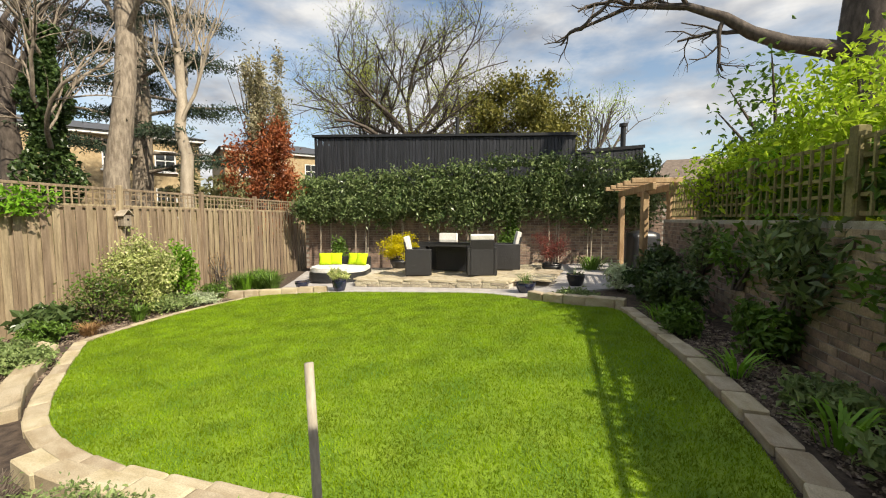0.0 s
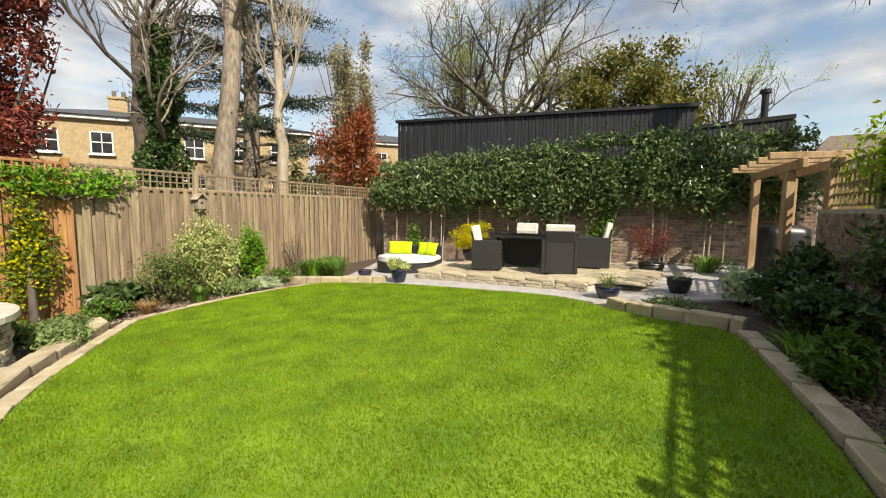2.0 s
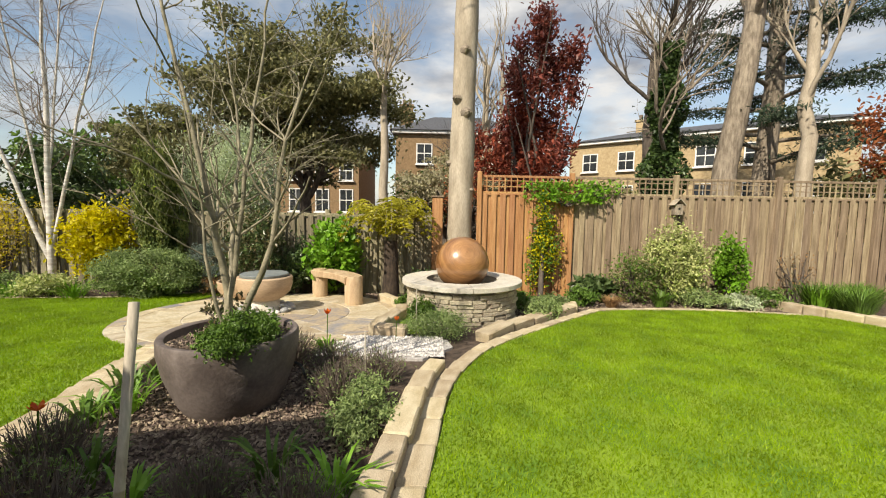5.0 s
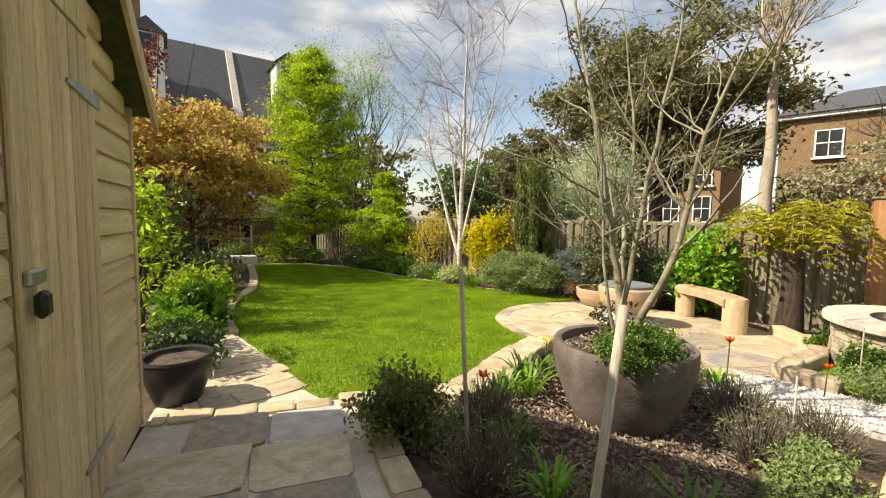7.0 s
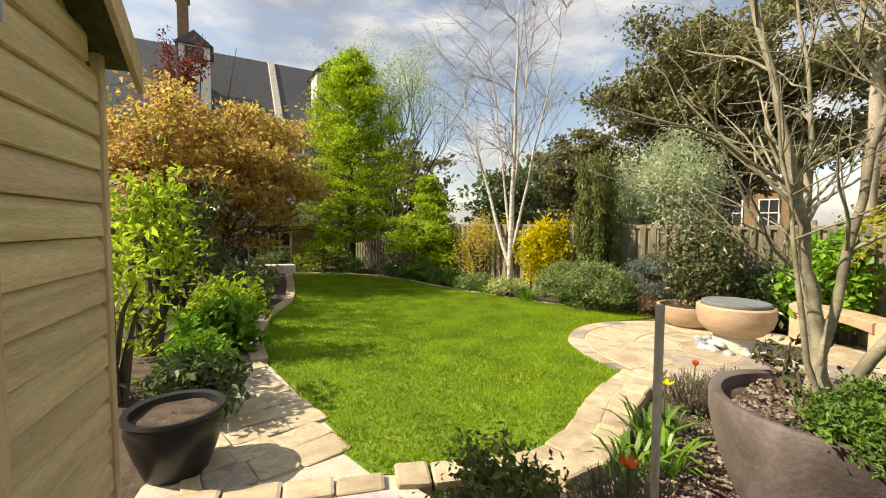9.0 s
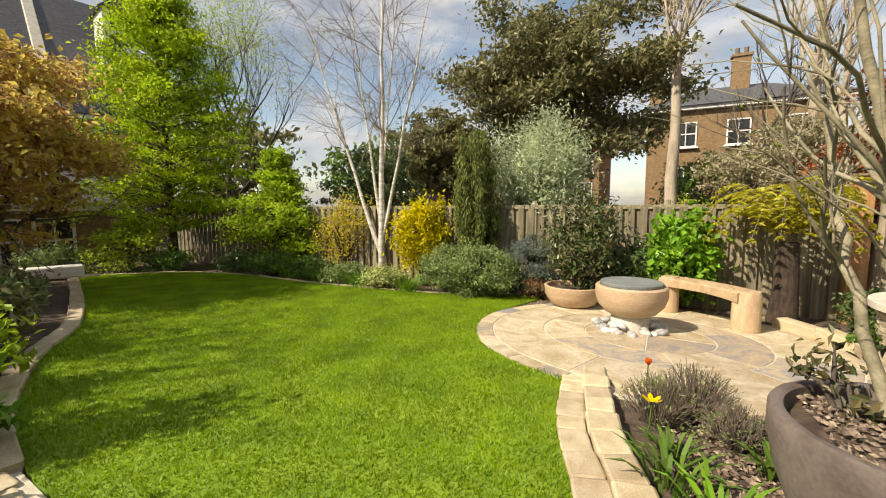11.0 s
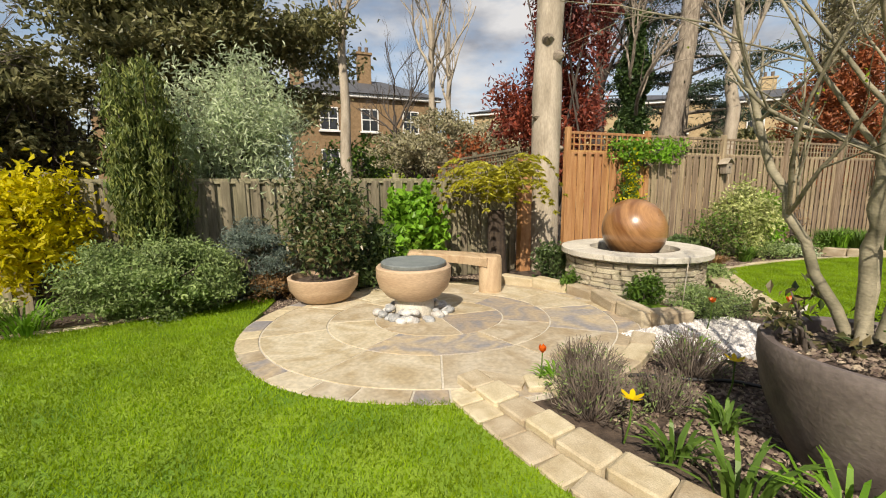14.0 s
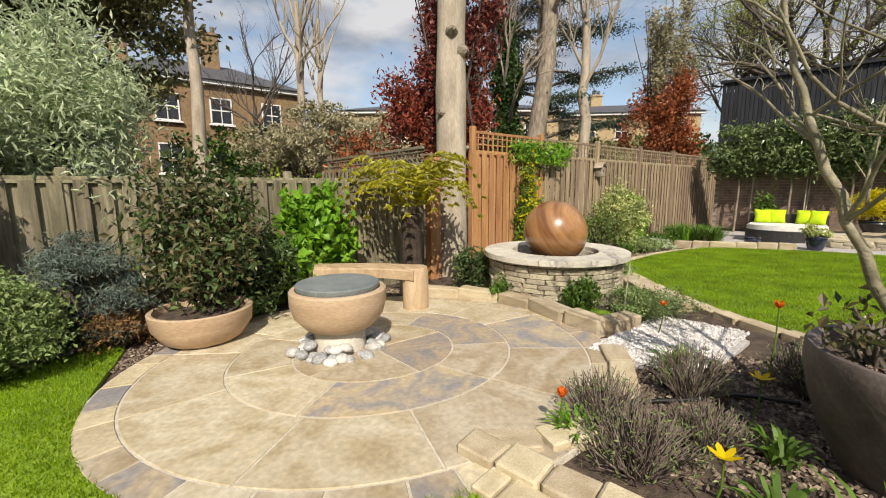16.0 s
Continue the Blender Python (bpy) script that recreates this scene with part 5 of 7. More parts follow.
for z in (0.25, 1.62):
    bm = bmesh.new()
    q = [bm.verts.new(c) for c in ((D0 - 0.03, 0.026, z - 0.03), (D0 + 0.30, 0.026, z - 0.008), (D0 + 0.30, 0.026, z + 0.008), (D0 - 0.03, 0.026, z + 0.03))]
    bm.faces.new(q)
    e = bmesh.ops.extrude_face_region(bm, geom=bm.faces[:])
    bmesh.ops.translate(bm, verts=[g for g in e["geom"] if isinstance(g, bmesh.types.BMVert)], vec=(0, 0.006, 0))
    bmesh.ops.recalc_face_normals(bm, faces=bm.faces)
    part("hinge", bm_mesh("hinge", bm), M_STEEL, door, "galvanised tee hinge", SM)
part("hasp", box("hasp", 0.10, 0.02, 0.045, 0.006), M_STEEL, door, "steel hasp", SM @ pose(D1 - 0.06, 0.032, 0.98))
part("padlock", box("padlock", 0.055, 0.03, 0.075, 0.012), M_BLACKIRON, door, "black padlock", SM @ pose(D1 - 0.05, 0.05, 0.89))
part("corner_trim", box("corner_trim", 0.035, 0.035, EAV, 0.004), M_SHED, shed, "", SM @ pose(0.0, 0.0, 0.0))
for sgn in (-1, 1):
    s_low, s_top = (-0.05, WID / 2) if sgn < 0 else (WID + 0.05, WID / 2)
    zl = EAV - 0.05 * (APEX - EAV) / (WID / 2)
    bm = bmesh.new()
    q = [bm.verts.new(c) for c in ((s_low, 0.10, zl), (s_top, 0.10, APEX), (s_top, -DEP - 0.1, APEX), (s_low, -DEP - 0.1, zl))]
    bm.faces.new(q)
    e = bmesh.ops.extrude_face_region(bm, geom=bm.faces[:])
    bmesh.ops.translate(bm, verts=[g for g in e["geom"] if isinstance(g, bmesh.types.BMVert)], vec=(0, 0, 0.03))
    bmesh.ops.recalc_face_normals(bm, faces=bm.faces)
    part("roof", bm_mesh("roof", bm), M_FELT, shed, "mossy green felt roof", SM)
    bm = bmesh.new()
    q = [bm.verts.new(c) for c in ((s_low, 0.105, zl - 0.08), (s_top, 0.105, APEX - 0.08), (s_top, 0.105, APEX + 0.035), (s_low, 0.105, zl + 0.035))]
    bm.faces.new(q)
    e = bmesh.ops.extrude_face_region(bm, geom=bm.faces[:])
    bmesh.ops.translate(bm, verts=[g for g in e["geom"] if isinstance(g, bmesh.types.BMVert)], vec=(0, 0.02, 0))
    bmesh.ops.recalc_face_normals(bm, faces=bm.faces)
    part("bargeboard", bm_mesh("bargeboard", bm), M_SHED, shed, "", SM)
small_pot("black_tub", 1.02, -1.26, 0.21, 0.29, M_BLACKPOT, "black plastic tub of soil beside the shed")


# ---- houses beyond the fences ----
def house(name, label, a, b, depth, eave, ridge, wall_mat, roof_mat, rows, hip=1.5, chimneys=(), parapet=0.0):
    """A house whose front runs from a to b; rows: (sill height, window height, width, shares along the front)."""
    ax, ay = a
    bx, by = b
    ln, ang = math.hypot(bx - ax, by - ay), math.degrees(math.atan2(by - ay, bx - ax))
    root = thing(name, (ax + bx) / 2, (ay + by) / 2, 0, label, "house")
    M = pose(ax, ay, 0, 0, 0, ang)
    part("wall", box("wall", ln, depth, eave + 1, 0.0), wall_mat, root, "", M @ pose(ln / 2, depth / 2, -1))
    bm = bmesh.new()
    o = 0.4
    q = [bm.verts.new(c) for c in ((-o, -o, eave), (ln + o, -o, eave), (ln + o, depth + o, eave), (-o, depth + o, eave), (hip, depth / 2, ridge), (ln - hip, depth / 2, ridge))]
    for f in ((0, 1, 5, 4), (2, 3, 4, 5), (1, 2, 5), (3, 0, 4), (3, 2, 1, 0)):
        bm.faces.new([q[i] for i in f])
    part("roof", bm_mesh("roof", bm), roof_mat, root, "", M)
    part("cornice", box("cornice", ln + 0.5, 0.3, 0.22, 0.02), M_WHITE, root, "white cornice", M @ pose(ln / 2, -0.12, eave - 0.22))
    for sill, wh, ww, at in rows:
        for f in at:
            win = part("window", box("window", ww, 0.08, wh, 0.0), M_GLASSDARK, root, "white sash window with dark panes", M @ pose(ln * f, -0.01, sill))
            for dx in (-ww / 2, 0, ww / 2):
                part("frame", box("frame", 0.07 if dx else 0.04, 0.1, wh, 0.0), M_WHITE, win, "", M @ pose(ln * f + dx, -0.02, sill))
            for dz in (0.0, wh * 0.5, wh - 0.06):
                part("frame", box("frame", ww, 0.1, 0.06, 0.0), M_WHITE, win, "", M @ pose(ln * f, -0.025, sill + dz))
            part("sill", box("sill", ww + 0.25, 0.22, 0.09, 0.0), M_WHITE, win, "", M @ pose(ln * f, -0.08, sill - 0.09))
    for f, d, w, h in chimneys:
        st = part("chimney", box("chimney", w, 0.6, h, 0.02), wall_mat, root, "brick chimney stack", M @ pose(ln * f, depth * d, ridge - 1.2))
        part("chimney_cap", box("chimney_cap", w + 0.16, 0.76, 0.14, 0.0), wall_mat, root, "", M @ pose(ln * f, depth * d, ridge - 1.2 + h))
        for k in (-1, 1):
            part("chimney_pot", lathe("chimney_pot", [(0.11, 0), (0.13, 0.4), (0.09, 0.4)], 10), M_TILE, root, "clay chimney pot", M @ pose(ln * f + k * w * 0.25, depth * d, ridge - 1.06 + h))
    return root


house("yellow_villa", "yellow brick villa with white cornice and slate roof", (-28.5, 12.0), (-18.6, 23.4), 9, 6.4, 7.6, M_YBRICK, M_SLATE, [(4.3, 1.25, 1.0, (0.10, 0.26, 0.42, 0.56, 0.72, 0.88)), (1.6, 1.7, 1.0, (0.10, 0.26, 0.42, 0.56, 0.72, 0.88))], 3.0, [(0.25, 0.5, 1.0, 1.9), (0.75, 0.5, 1.0, 1.9)])
house("yellow_villa", "second yellow brick villa further along the road", (-22.0, 30.0), (-14.5, 37.5), 9, 7.2, 8.6, M_YBRICK, M_SLATE, [(5.0, 1.3, 1.0, (0.15, 0.4, 0.65, 0.88)), (2.2, 1.7, 1.0, (0.15, 0.4, 0.65, 0.88))], 3.0, [(0.3, 0.5, 1.0, 2.0)])
house("brown_house", "brown stock brick house with white sash windows", (-26.2, -0.5), (-26.2, 8.2), 9, 6.7, 8.6, M_BBRICK, M_SLATE, [(1.9, 1.5, 1.0, (0.22, 0.5, 0.80)), (4.5, 1.35, 1.0, (0.22, 0.5, 0.80)), (-0.6, 1.6, 1.0, (0.22, 0.5, 0.80))], 2.5, [(0.55, 0.4, 0.9, 2.6), (0.05, 0.5, 0.9, 1.9)])
house("brown_house", "narrow brown brick house with white bay windows", (-27.5, -10.5), (-27.5, -3.2), 8, 5.4, 6.6, M_BBRICK, M_SLATE, [(1.2, 1.6, 0.9, (0.15, 0.4, 0.65, 0.88)), (3.4, 1.3, 0.9, (0.15, 0.4, 0.65, 0.88))], 1.5)
house("garden_outbuilding", "low rendered outbuilding behind the old fence", (-15.0, -12.5), (-16.0, -9.0), 4, 1.6, 2.1, M_WHITE, M_TILE, [(0.6, 0.7, 0.8, (0.3, 0.7))], 0.8)
house("east_house", "tiled house roof beyond the garden wall", (6.9, 18.4), (12.5, 17.4), 6, 2.9, 4.1, M_BBRICK, M_TILE, [], 0.6)
house("main_house", "long house with a steep slate roof", (3.0, -24.5), (-11.0, -21.4), 9, 5.2, 11.5, M_BBRICK, M_SLATE, [(3.6, 1.5, 1.1, (0.2, 0.45, 0.7))], 0.8, [(0.42, 0.15, 0.5, 2.4)])
house("garden_room", "dark brick garden room with white framed doors", (3.0, -15.2), (-5.2, -13.6), 4, 1.35, 2.6, M_BBRICK, M_SLATE, [(-0.25, 1.2, 0.75, (0.63, 0.74, 0.86))], 0.6)
def dormer(gx, gy, gz, w, label):
    dm = thing("dormer", gx, gy, gz, label, "dormer")
    m = pose(gx, gy, gz, 0, 0, 167)
    part("front", box("front", w, 1.6, 3.2, 0.0), M_WHITE, dm, "", m @ pose(0, 0, -2.1))
    part("pane", box("pane", w * 0.6, 0.06, 0.75, 0.0), M_GLASSDARK, dm, "", m @ pose(0, -0.81, 0.2))
    bm = bmesh.new()
    q = [bm.verts.new(c) for c in ((-w * 0.62, -1.0, 1.05), (w * 0.62, -1.0, 1.05), (0, -1.0, 1.75), (-w * 0.62, 1.4, 1.05), (w * 0.62, 1.4, 1.05), (0, 1.4, 1.75))]
    for fc in ((0, 1, 2), (5, 4, 3), (0, 2, 5, 3), (1, 4, 5, 2), (0, 3, 4, 1)):
        bm.faces.new([q[i] for i in fc])
    part("roof", bm_mesh("roof", bm), M_SLATE, dm, "slate gable", m)
dormer(-3.7, -24.6, 9.3, 1.4, "white gabled dormer on the slate roof")
dormer(-10.2, -22.8, 9.0, 1.3, "grey gabled dormer at the roof's end")
pv = thing("roof_parapet", -6.0, -20.9, 5.2, "pale rendered party wall rising across the slate roof", "parapet")
part("coping", box("coping", 0.4, 0.4, 8.0, 0.03), M_CAP, pv, "", pose(-7.3, -21.85, 5.15, 38.3, 0, -12.5))
tagged(part("low_white_wall", box("low_white_wall", 2.4, 0.3, 0.22, 0.02), M_WHITE, None, "", pose(-1.9, -10.3, G(-1.9) - 0.02, 0, 0, -17)), "low white rendered wall at the lawn's end", "wall", kind="structure")
# plain neighbour walls that close the garden off
tagged(part("wall_south_east", box("wall_south_east", 0.25, 16, 1.9, 0.0), M_BRICKJ, None, "", pose(5.2, -8.5, -0.2, 0, 0, 0)), "plain brick boundary wall beyond the shed", "wall", kind="structure")

# ---- trees beyond the fences ----
trunk = thing("pollarded_tree", -6.10, 2.60, BASEF - 0.1, "tall pale pollarded trunk standing in the fence line", "tree")
rng = np.random.default_rng(3)
pts = [(np.array((-6.10 + 0.02 * math.sin(k), 2.60 + 0.012 * k, BASEF - 0.1 + k * 0.75)), 0.25 - 0.006 * k + 0.012 * math.sin(k * 2.1)) for k in range(13)]
part("trunk", tubes("trunk", [pts], 18), M_BARKPALE, trunk)
for z, a, s in ((3.1, 0.4, 0.09), (3.35, -0.6, 0.07), (2.2, -1.4, 0.06), (4.2, 0.2, 0.08), (1.7, 0.9, 0.05)):
    part("knot", lathe("knot", [(0.001, 0.10), (s * 0.5, 0.09), (s, 0.03), (s * 1.3, -0.02)], 12, 0.006), M_BARK, trunk, "", pose(-6.10 + 0.19 * math.cos(a), 2.63 + 0.19 * math.sin(a), z, 0, 90, math.degrees(a)))
stubs, tips = [], []
for k in range(5):
    grow(rng, (-6.08, 2.72, 6.2 + 0.55 * k), (math.cos(k * 2.3), math.sin(k * 2.3), 0.8), 3.0, 0.08, 2, 0.6, (3, 4), 0.6, 0.2, 0.15, stubs, tips)
part("limb_system", tubes("limb_system", stubs, 5), M_BARKPALE, trunk)


def photinia(name, label, x, y, z0, w, h, seed, top_mat, low_mat, n=9000):
    rng = np.random.default_rng(seed)
    root = thing(name, x, y, z0, label, "tree")
    paths = []
    for k in range(14):
        e = np.array((x + rng.normal(0, w * 0.22), y + rng.normal(0, w * 0.22), z0 + h * rng.uniform(0.5, 0.98)))
        s = np.array((x + rng.normal(0, 0.08), y + rng.normal(0, 0.08), z0))
        paths.append([(s, 0.05), (s * 0.5 + e * 0.5 + rng.normal(0, 0.15, 3), 0.03), (e, 0.008)])
    part("woody_frame", tubes("woody_frame", paths, 6), M_BARKDARK, root)
    low = clumps(rng, n, (x, y, z0 + h * 0.36), (w * 0.58, w * 0.58, h * 0.33), 34, 0.12, 0.35)
    up = clumps(rng, int(n * 0.6), (x + 0.1, y + 0.1, z0 + h * 0.70), (w * 0.36, w * 0.36, h * 0.32), 22, 0.12, 0.3)
    part("lower_foliage", leaves("lower_foliage", low, 0.13, rng, 0.42), low_mat, root)
    part("upper_foliage", leaves("upper_foliage", up, 0.13, rng, 0.42), top_mat, root)
    return root


photinia("red_photinia", "red-leaved photinia tree behind the fence", -8.2, 4.4, 0.3, 3.0, 5.6, 51, L_MAROON, L_RED, 11000)
photinia("copper_photinia", "copper and orange photinia behind the fence end", -7.6, 13.6, 0.6, 2.6, 7.0, 52, L_BLOSSOM, L_ORANGERED, 11000)
# cedar with two pale trunks
tree("cedar", "tall cedar with bare pale trunk and flat dark boughs", -11.2, 11.3, 0, 11.5, 0.38, 3.2, 3, M_BARK, None, 0, seed=61, lean=(0.2, 0.6), spread=0.7, lift=0.3, limbs=9, first=0.55, twig_r=0.35)
rng = np.random.default_rng(62)
cw = thing("cedar", -13.4, 14.2, 0, "dark cedar with flat layered boughs", "tree")
part("trunk", tubes("trunk", [[(np.array((-13.4, 14.2, 0.0)), 0.4), (np.array((-13.2, 14.3, 6.0)), 0.3), (np.array((-13.3, 14.2, 12.5)), 0.12)]], 12), M_BARK, cw)
paths, PP = [], []
for k in range(34):
    zz = 3.2 + k * 0.28
    a = k * 2.4
    l = 4.4 - 0.07 * k + rng.uniform(-0.6, 0.6)
    s = np.array((-13.3, 14.25, zz))
    e = s + np.array((math.cos(a) * l, math.sin(a) * l, 0.2 * l * rng.uniform(-0.4, 0.8)))
    paths.append([(s, 0.09), (s * 0.5 + e * 0.5 + np.array((0, 0, 0.2)), 0.05), (e, 0.015)])
    f = rng.uniform(0.3, 1.05, 900)[:, None]
    PP.append(s + (e - s) * f + rng.normal(0, 1, (900, 3)) * np.array((0.42, 0.42, 0.07)))
part("bough_frame", tubes("bough_frame", paths, 5), M_BARK, cw)
part("foliage", leaves("foliage", np.concatenate(PP), 0.16, rng, 0.25), L_CEDAR, cw)
tree("bare_tree", "tall bare lime tree with rising limbs", -10.2, 12.9, 0, 7.2, 0.25, 3.6, 3, M_BARKPALE, None, 0, seed=63, spread=0.55, lift=0.45, limbs=6, twig_r=0.4, kids=(4, 5))
tree("bare_tree", "large bare tree behind the long fence", -13.0, 9.8, 0, 7.0, 0.30, 4.2, 3, M_BARKDARK, None, 0, seed=64, spread=0.6, lift=0.42, limbs=7, twig_r=0.4, kids=(4, 5))
# ivy-clad tree
iv = tree("ivy_clad_tree", "bare tree thickly wrapped in dark ivy", -10.6, 9.0, 0, 6.0, 0.16, 2.6, 2, M_BARK, None, 0, seed=65, spread=0.7, lift=0.3, limbs=8, first=0.4)
rng = np.random.default_rng(66)
zz = rng.uniform(0.5, 6.3, 9000)
rad = (0.75 - 0.07 * zz) * np.sqrt(rng.random(9000)) * (1 + 0.35 * np.sin(zz * 3.1))
aa = rng.uniform(0, 2 * np.pi, 9000)
part("ivy", leaves("ivy", np.column_stack([-10.6 + rad * np.cos(aa), 9.0 + rad * np.sin(aa), zz]), 0.13, rng, 0.8), L_IVY, iv)
# behind the black building
tree("budding_tree", "large spreading tree with dark limbs and yellow-green buds", -5.3, 25.0, 0, 6.4, 0.55, 6.6, 4, M_BARKDARK, L_BUD, 9000, 0.12, 71, spread=0.78, lift=0.24, limbs=11, kids=(4, 5), scatter=0.16, twig_r=0.46, first=0.72)
tree("budding_tree", "tall slender tree with fresh yellow-green buds", -9.0, 27.0, 0, 7.0, 0.25, 5.5, 3, M_BARKDARK, L_BUD, 4500, 0.13, 72, spread=0.5, lift=0.5, limbs=7, scatter=0.2)
ro = thing("holm_oak", 0.9, 26.0, 0, "round olive-yellow evergreen oak behind the building", "tree")
rng = np.random.default_rng(73)
part("trunk", tubes("trunk", [[(np.array((0.9, 26.0, 0.0)), 0.5), (np.array((1.0, 26.0, 5.5)), 0.35)]], 10), M_BARKDARK, ro)
P = clumps(rng, 34000, (1.0, 26.0, 6.0), (4.5, 4.0, 3.7), 150, 0.085, 0.6)
part("crown", leaves("crown", P, 0.24, rng, 0.5), L_ROUND, ro)
tree("bare_tree", "bare dark tree far behind the terrace", 6.0, 30.0, 0, 5.5, 0.3, 5.0, 3, M_BARKDARK, L_LIME, 1500, 0.12, 74, spread=0.6, lift=0.4, limbs=6)
# east side
old = thing("old_tree", 8.1, 9.6, 0, "big old tree with a heavy limb over the wall", "tree")
rng = np.random.default_rng(75)
part("trunk", tubes("trunk", [[(np.array((7.85, 9.6, -0.2)), 0.62), (np.array((7.75, 9.6, 2.5)), 0.50), (np.array((7.7, 9.6, 5.0)), 0.47), (np.array((7.9, 9.7, 8.0)), 0.36), (np.array((8.4, 9.8, 11.0)), 0.2)]], 14), M_BARKDARK, old)
limb = [np.array(q) for q in ((7.6, 9.6, 4.35), (7.1, 9.65, 4.62), (6.4, 9.75, 4.82), (5.8, 9.85, 5.12), (5.35, 9.95, 5.5), (4.7, 10.1, 5.85), (3.6, 10.3, 6.05), (2.6, 10.5, 5.75))]
paths, tips = [[(q, 0.19 - 0.023 * k) for k, q in enumerate(limb)]], []
for k in (3, 4, 5, 5, 6, 6, 7, 7):
    grow(rng, limb[k], (rng.normal(-0.5, 0.5), rng.normal(0, 0.6), rng.uniform(-0.7, 0.6)), rng.uniform(0.9, 1.6), 0.05, 2, 0.75, (3, 4), 0.62, -0.04, 0.26, paths, tips)
for k in range(4):
    grow(rng, (8.2, 9.65, 6.5 + k), (math.cos(k * 2.1), math.sin(k * 2.1), 0.5), 3.0, 0.14, 3, 0.7, (3, 4), 0.64, 0.15, 0.2, paths, tips)
part("bough_system", tubes("bough_system", paths, 6), M_BARKDARK, old)
shrub("wall_creeper", "bright yellow-green creeper growing over the trellis", 4.15, 5.4, 0.8, 1.1, L_LIME, 7000, 0.075, 76, 5.4, z0=1.35, count=80, stems=14)
for k, cy in enumerate((1.6, 3.3, 5.0, 6.7)):
    shrub("wall_creeper", "leafy green creeper filling the trellis panel", 3.47 + 0.09 * cy, cy, 0.35, 0.85, (L_BRIGHT, L_MID)[k % 2], 2600, 0.085, 300 + k, 1.9, z0=1.22, count=46, shell=0.1, spread=0.2, stems=8)
shrub("wall_creeper", "airy whippy shrub rising above the trellis", 4.6, 6.7, 1.4, 2.1, L_MID, 700, 0.09, 77, 1.6, z0=1.5, count=40, shell=0.2, stems=18)
shrub("wall_creeper", "bright yellow-green creeper growing above the wall", 4.5, 5.0, 1.0, 1.6, L_LIME, 1900, 0.075, 78, 2.6, z0=1.5, count=40)
for k, (y, n) in enumerate(((1.6, 700), (2.9, 520), (4.2, 800), (5.4, 420), (6.6, 560))):
    wx = 3.35 + 0.8 * (y - 0.2) / 8.9
    shrub("wall_climber", "dark leafy climber hanging on the shaded wall", wx - 0.18, y, 0.4, 0.75, (L_HEDGE, L_MID)[k % 2], n, 0.085, 80 + k, 1.3, z0=0.62, count=26, spread=0.20)
tree("bare_tree", "spreading bare tree behind the shed, dappling the lawn", 3.0, -6.9, G(3.0), 2.8, 0.14, 2.2, 3, M_BARKDARK, L_BUD, 650, 0.09, 89, spread=0.8, lift=0.2, limbs=7, kids=(3, 3), scatter=0.2, first=0.45)
# bare slim trees and evergreens behind the low fence
tree("bare_tree", "slim pale bare tree behind the low fence", -12.7, 0.35, 0, 5.4, 0.19, 3.0, 3, M_BARKPALE, None, 0, seed=91, spread=0.5, lift=0.5, limbs=4, first=0.85, twig_r=0.5, kids=(4, 5))
tree("bare_tree", "tall slim bare tree behind the low fence", -16.2, 4.3, 0, 7.5, 0.17, 3.0, 2, M_BARKPALE, None, 0, seed=92, spread=0.45, lift=0.5, limbs=6, first=0.5)
tree("bare_tree", "tall slim bare tree behind the low fence", -15.9, 4.9, 0, 7.0, 0.14, 2.6, 2, M_BARKPALE, None, 0, seed=93, spread=0.45, lift=0.5, limbs=6, first=0.5)
tree("bare_tree", "bare twiggy tree in front of the brick house", -20.0, 3.8, 0, 4.5, 0.15, 3.4, 3, M_BARKDARK, None, 0, seed=94, spread=0.6, lift=0.4, limbs=6)


def big_evergreen(name, label, x, y, w, h, seed, leaf, n, size, clear=1.8):
    rng = np.random.default_rng(seed)
    root = thing(name, x, y, 0, label, "tree")
    paths, tips = [], []
    grow(rng, (x, y, -0.3), (0.05, 0.1, 1), h * 0.45, 0.32, 3, 0.75, (4, 5), 0.75, 0.2, 0.14, paths, tips, 0.5)
    part("trunk", tubes("trunk", paths, 7), M_BARKDARK, root)
    P = clumps(rng, n, (x, y, clear + (h - clear) * 0.5), (w / 2, w / 2, (h - clear) / 2), 130, 0.085, 0.4, 0.7)
    part("crown", leaves("crown", P, size * 1.25, rng, 0.5), leaf, root)
    return root


big_evergreen("holm_oak", "broad dark evergreen oak with twisting limbs", -15.8, -3.3, 9.4, 8.7, 95, L_OAK, 42000, 0.16, 2.3)
big_evergreen("holm_oak", "dark evergreen oak behind the birch", -14.6, -8.2, 5.0, 5.6, 96, L_OAK, 16000, 0.16, 1.0)
big_evergreen("laurel", "dark round laurel behind the low fence", -8.8, -7.2, 2.8, 2.9, 97, L_DARK, 6000, 0.11, 0.4)
big_evergreen("blossom_tree", "creamy spring blossom tree beyond the fence", -11.4, 2.6, 3.6, 3.3, 98, L_BLOSSOM, 11000, 0.09, 0.9)
big_evergreen("blossom_tree", "pale budding shrub tree beyond the fence", -13.0, 5.0, 4.6, 3.6, 99, L_BLOSSOM, 9000, 0.09, 0.6)
big_evergreen("bronze_shrub", "reddish budding shrub beyond the fence", -9.6, 3.1, 2.2, 2.6, 100, L_ORANGERED, 900, 0.09, 0.8)
big_evergreen("green_shrub", "green shrub tree beyond the low fence", -17.0, 1.6, 3.5, 3.4, 101, L_MID, 3000, 0.13, 0.4)
shrub("golden_dome", "low yellow-green dome beyond the fence", -7.4, 0.6, 1.1, 1.75, L_LIME, 1800, 0.06, 102)
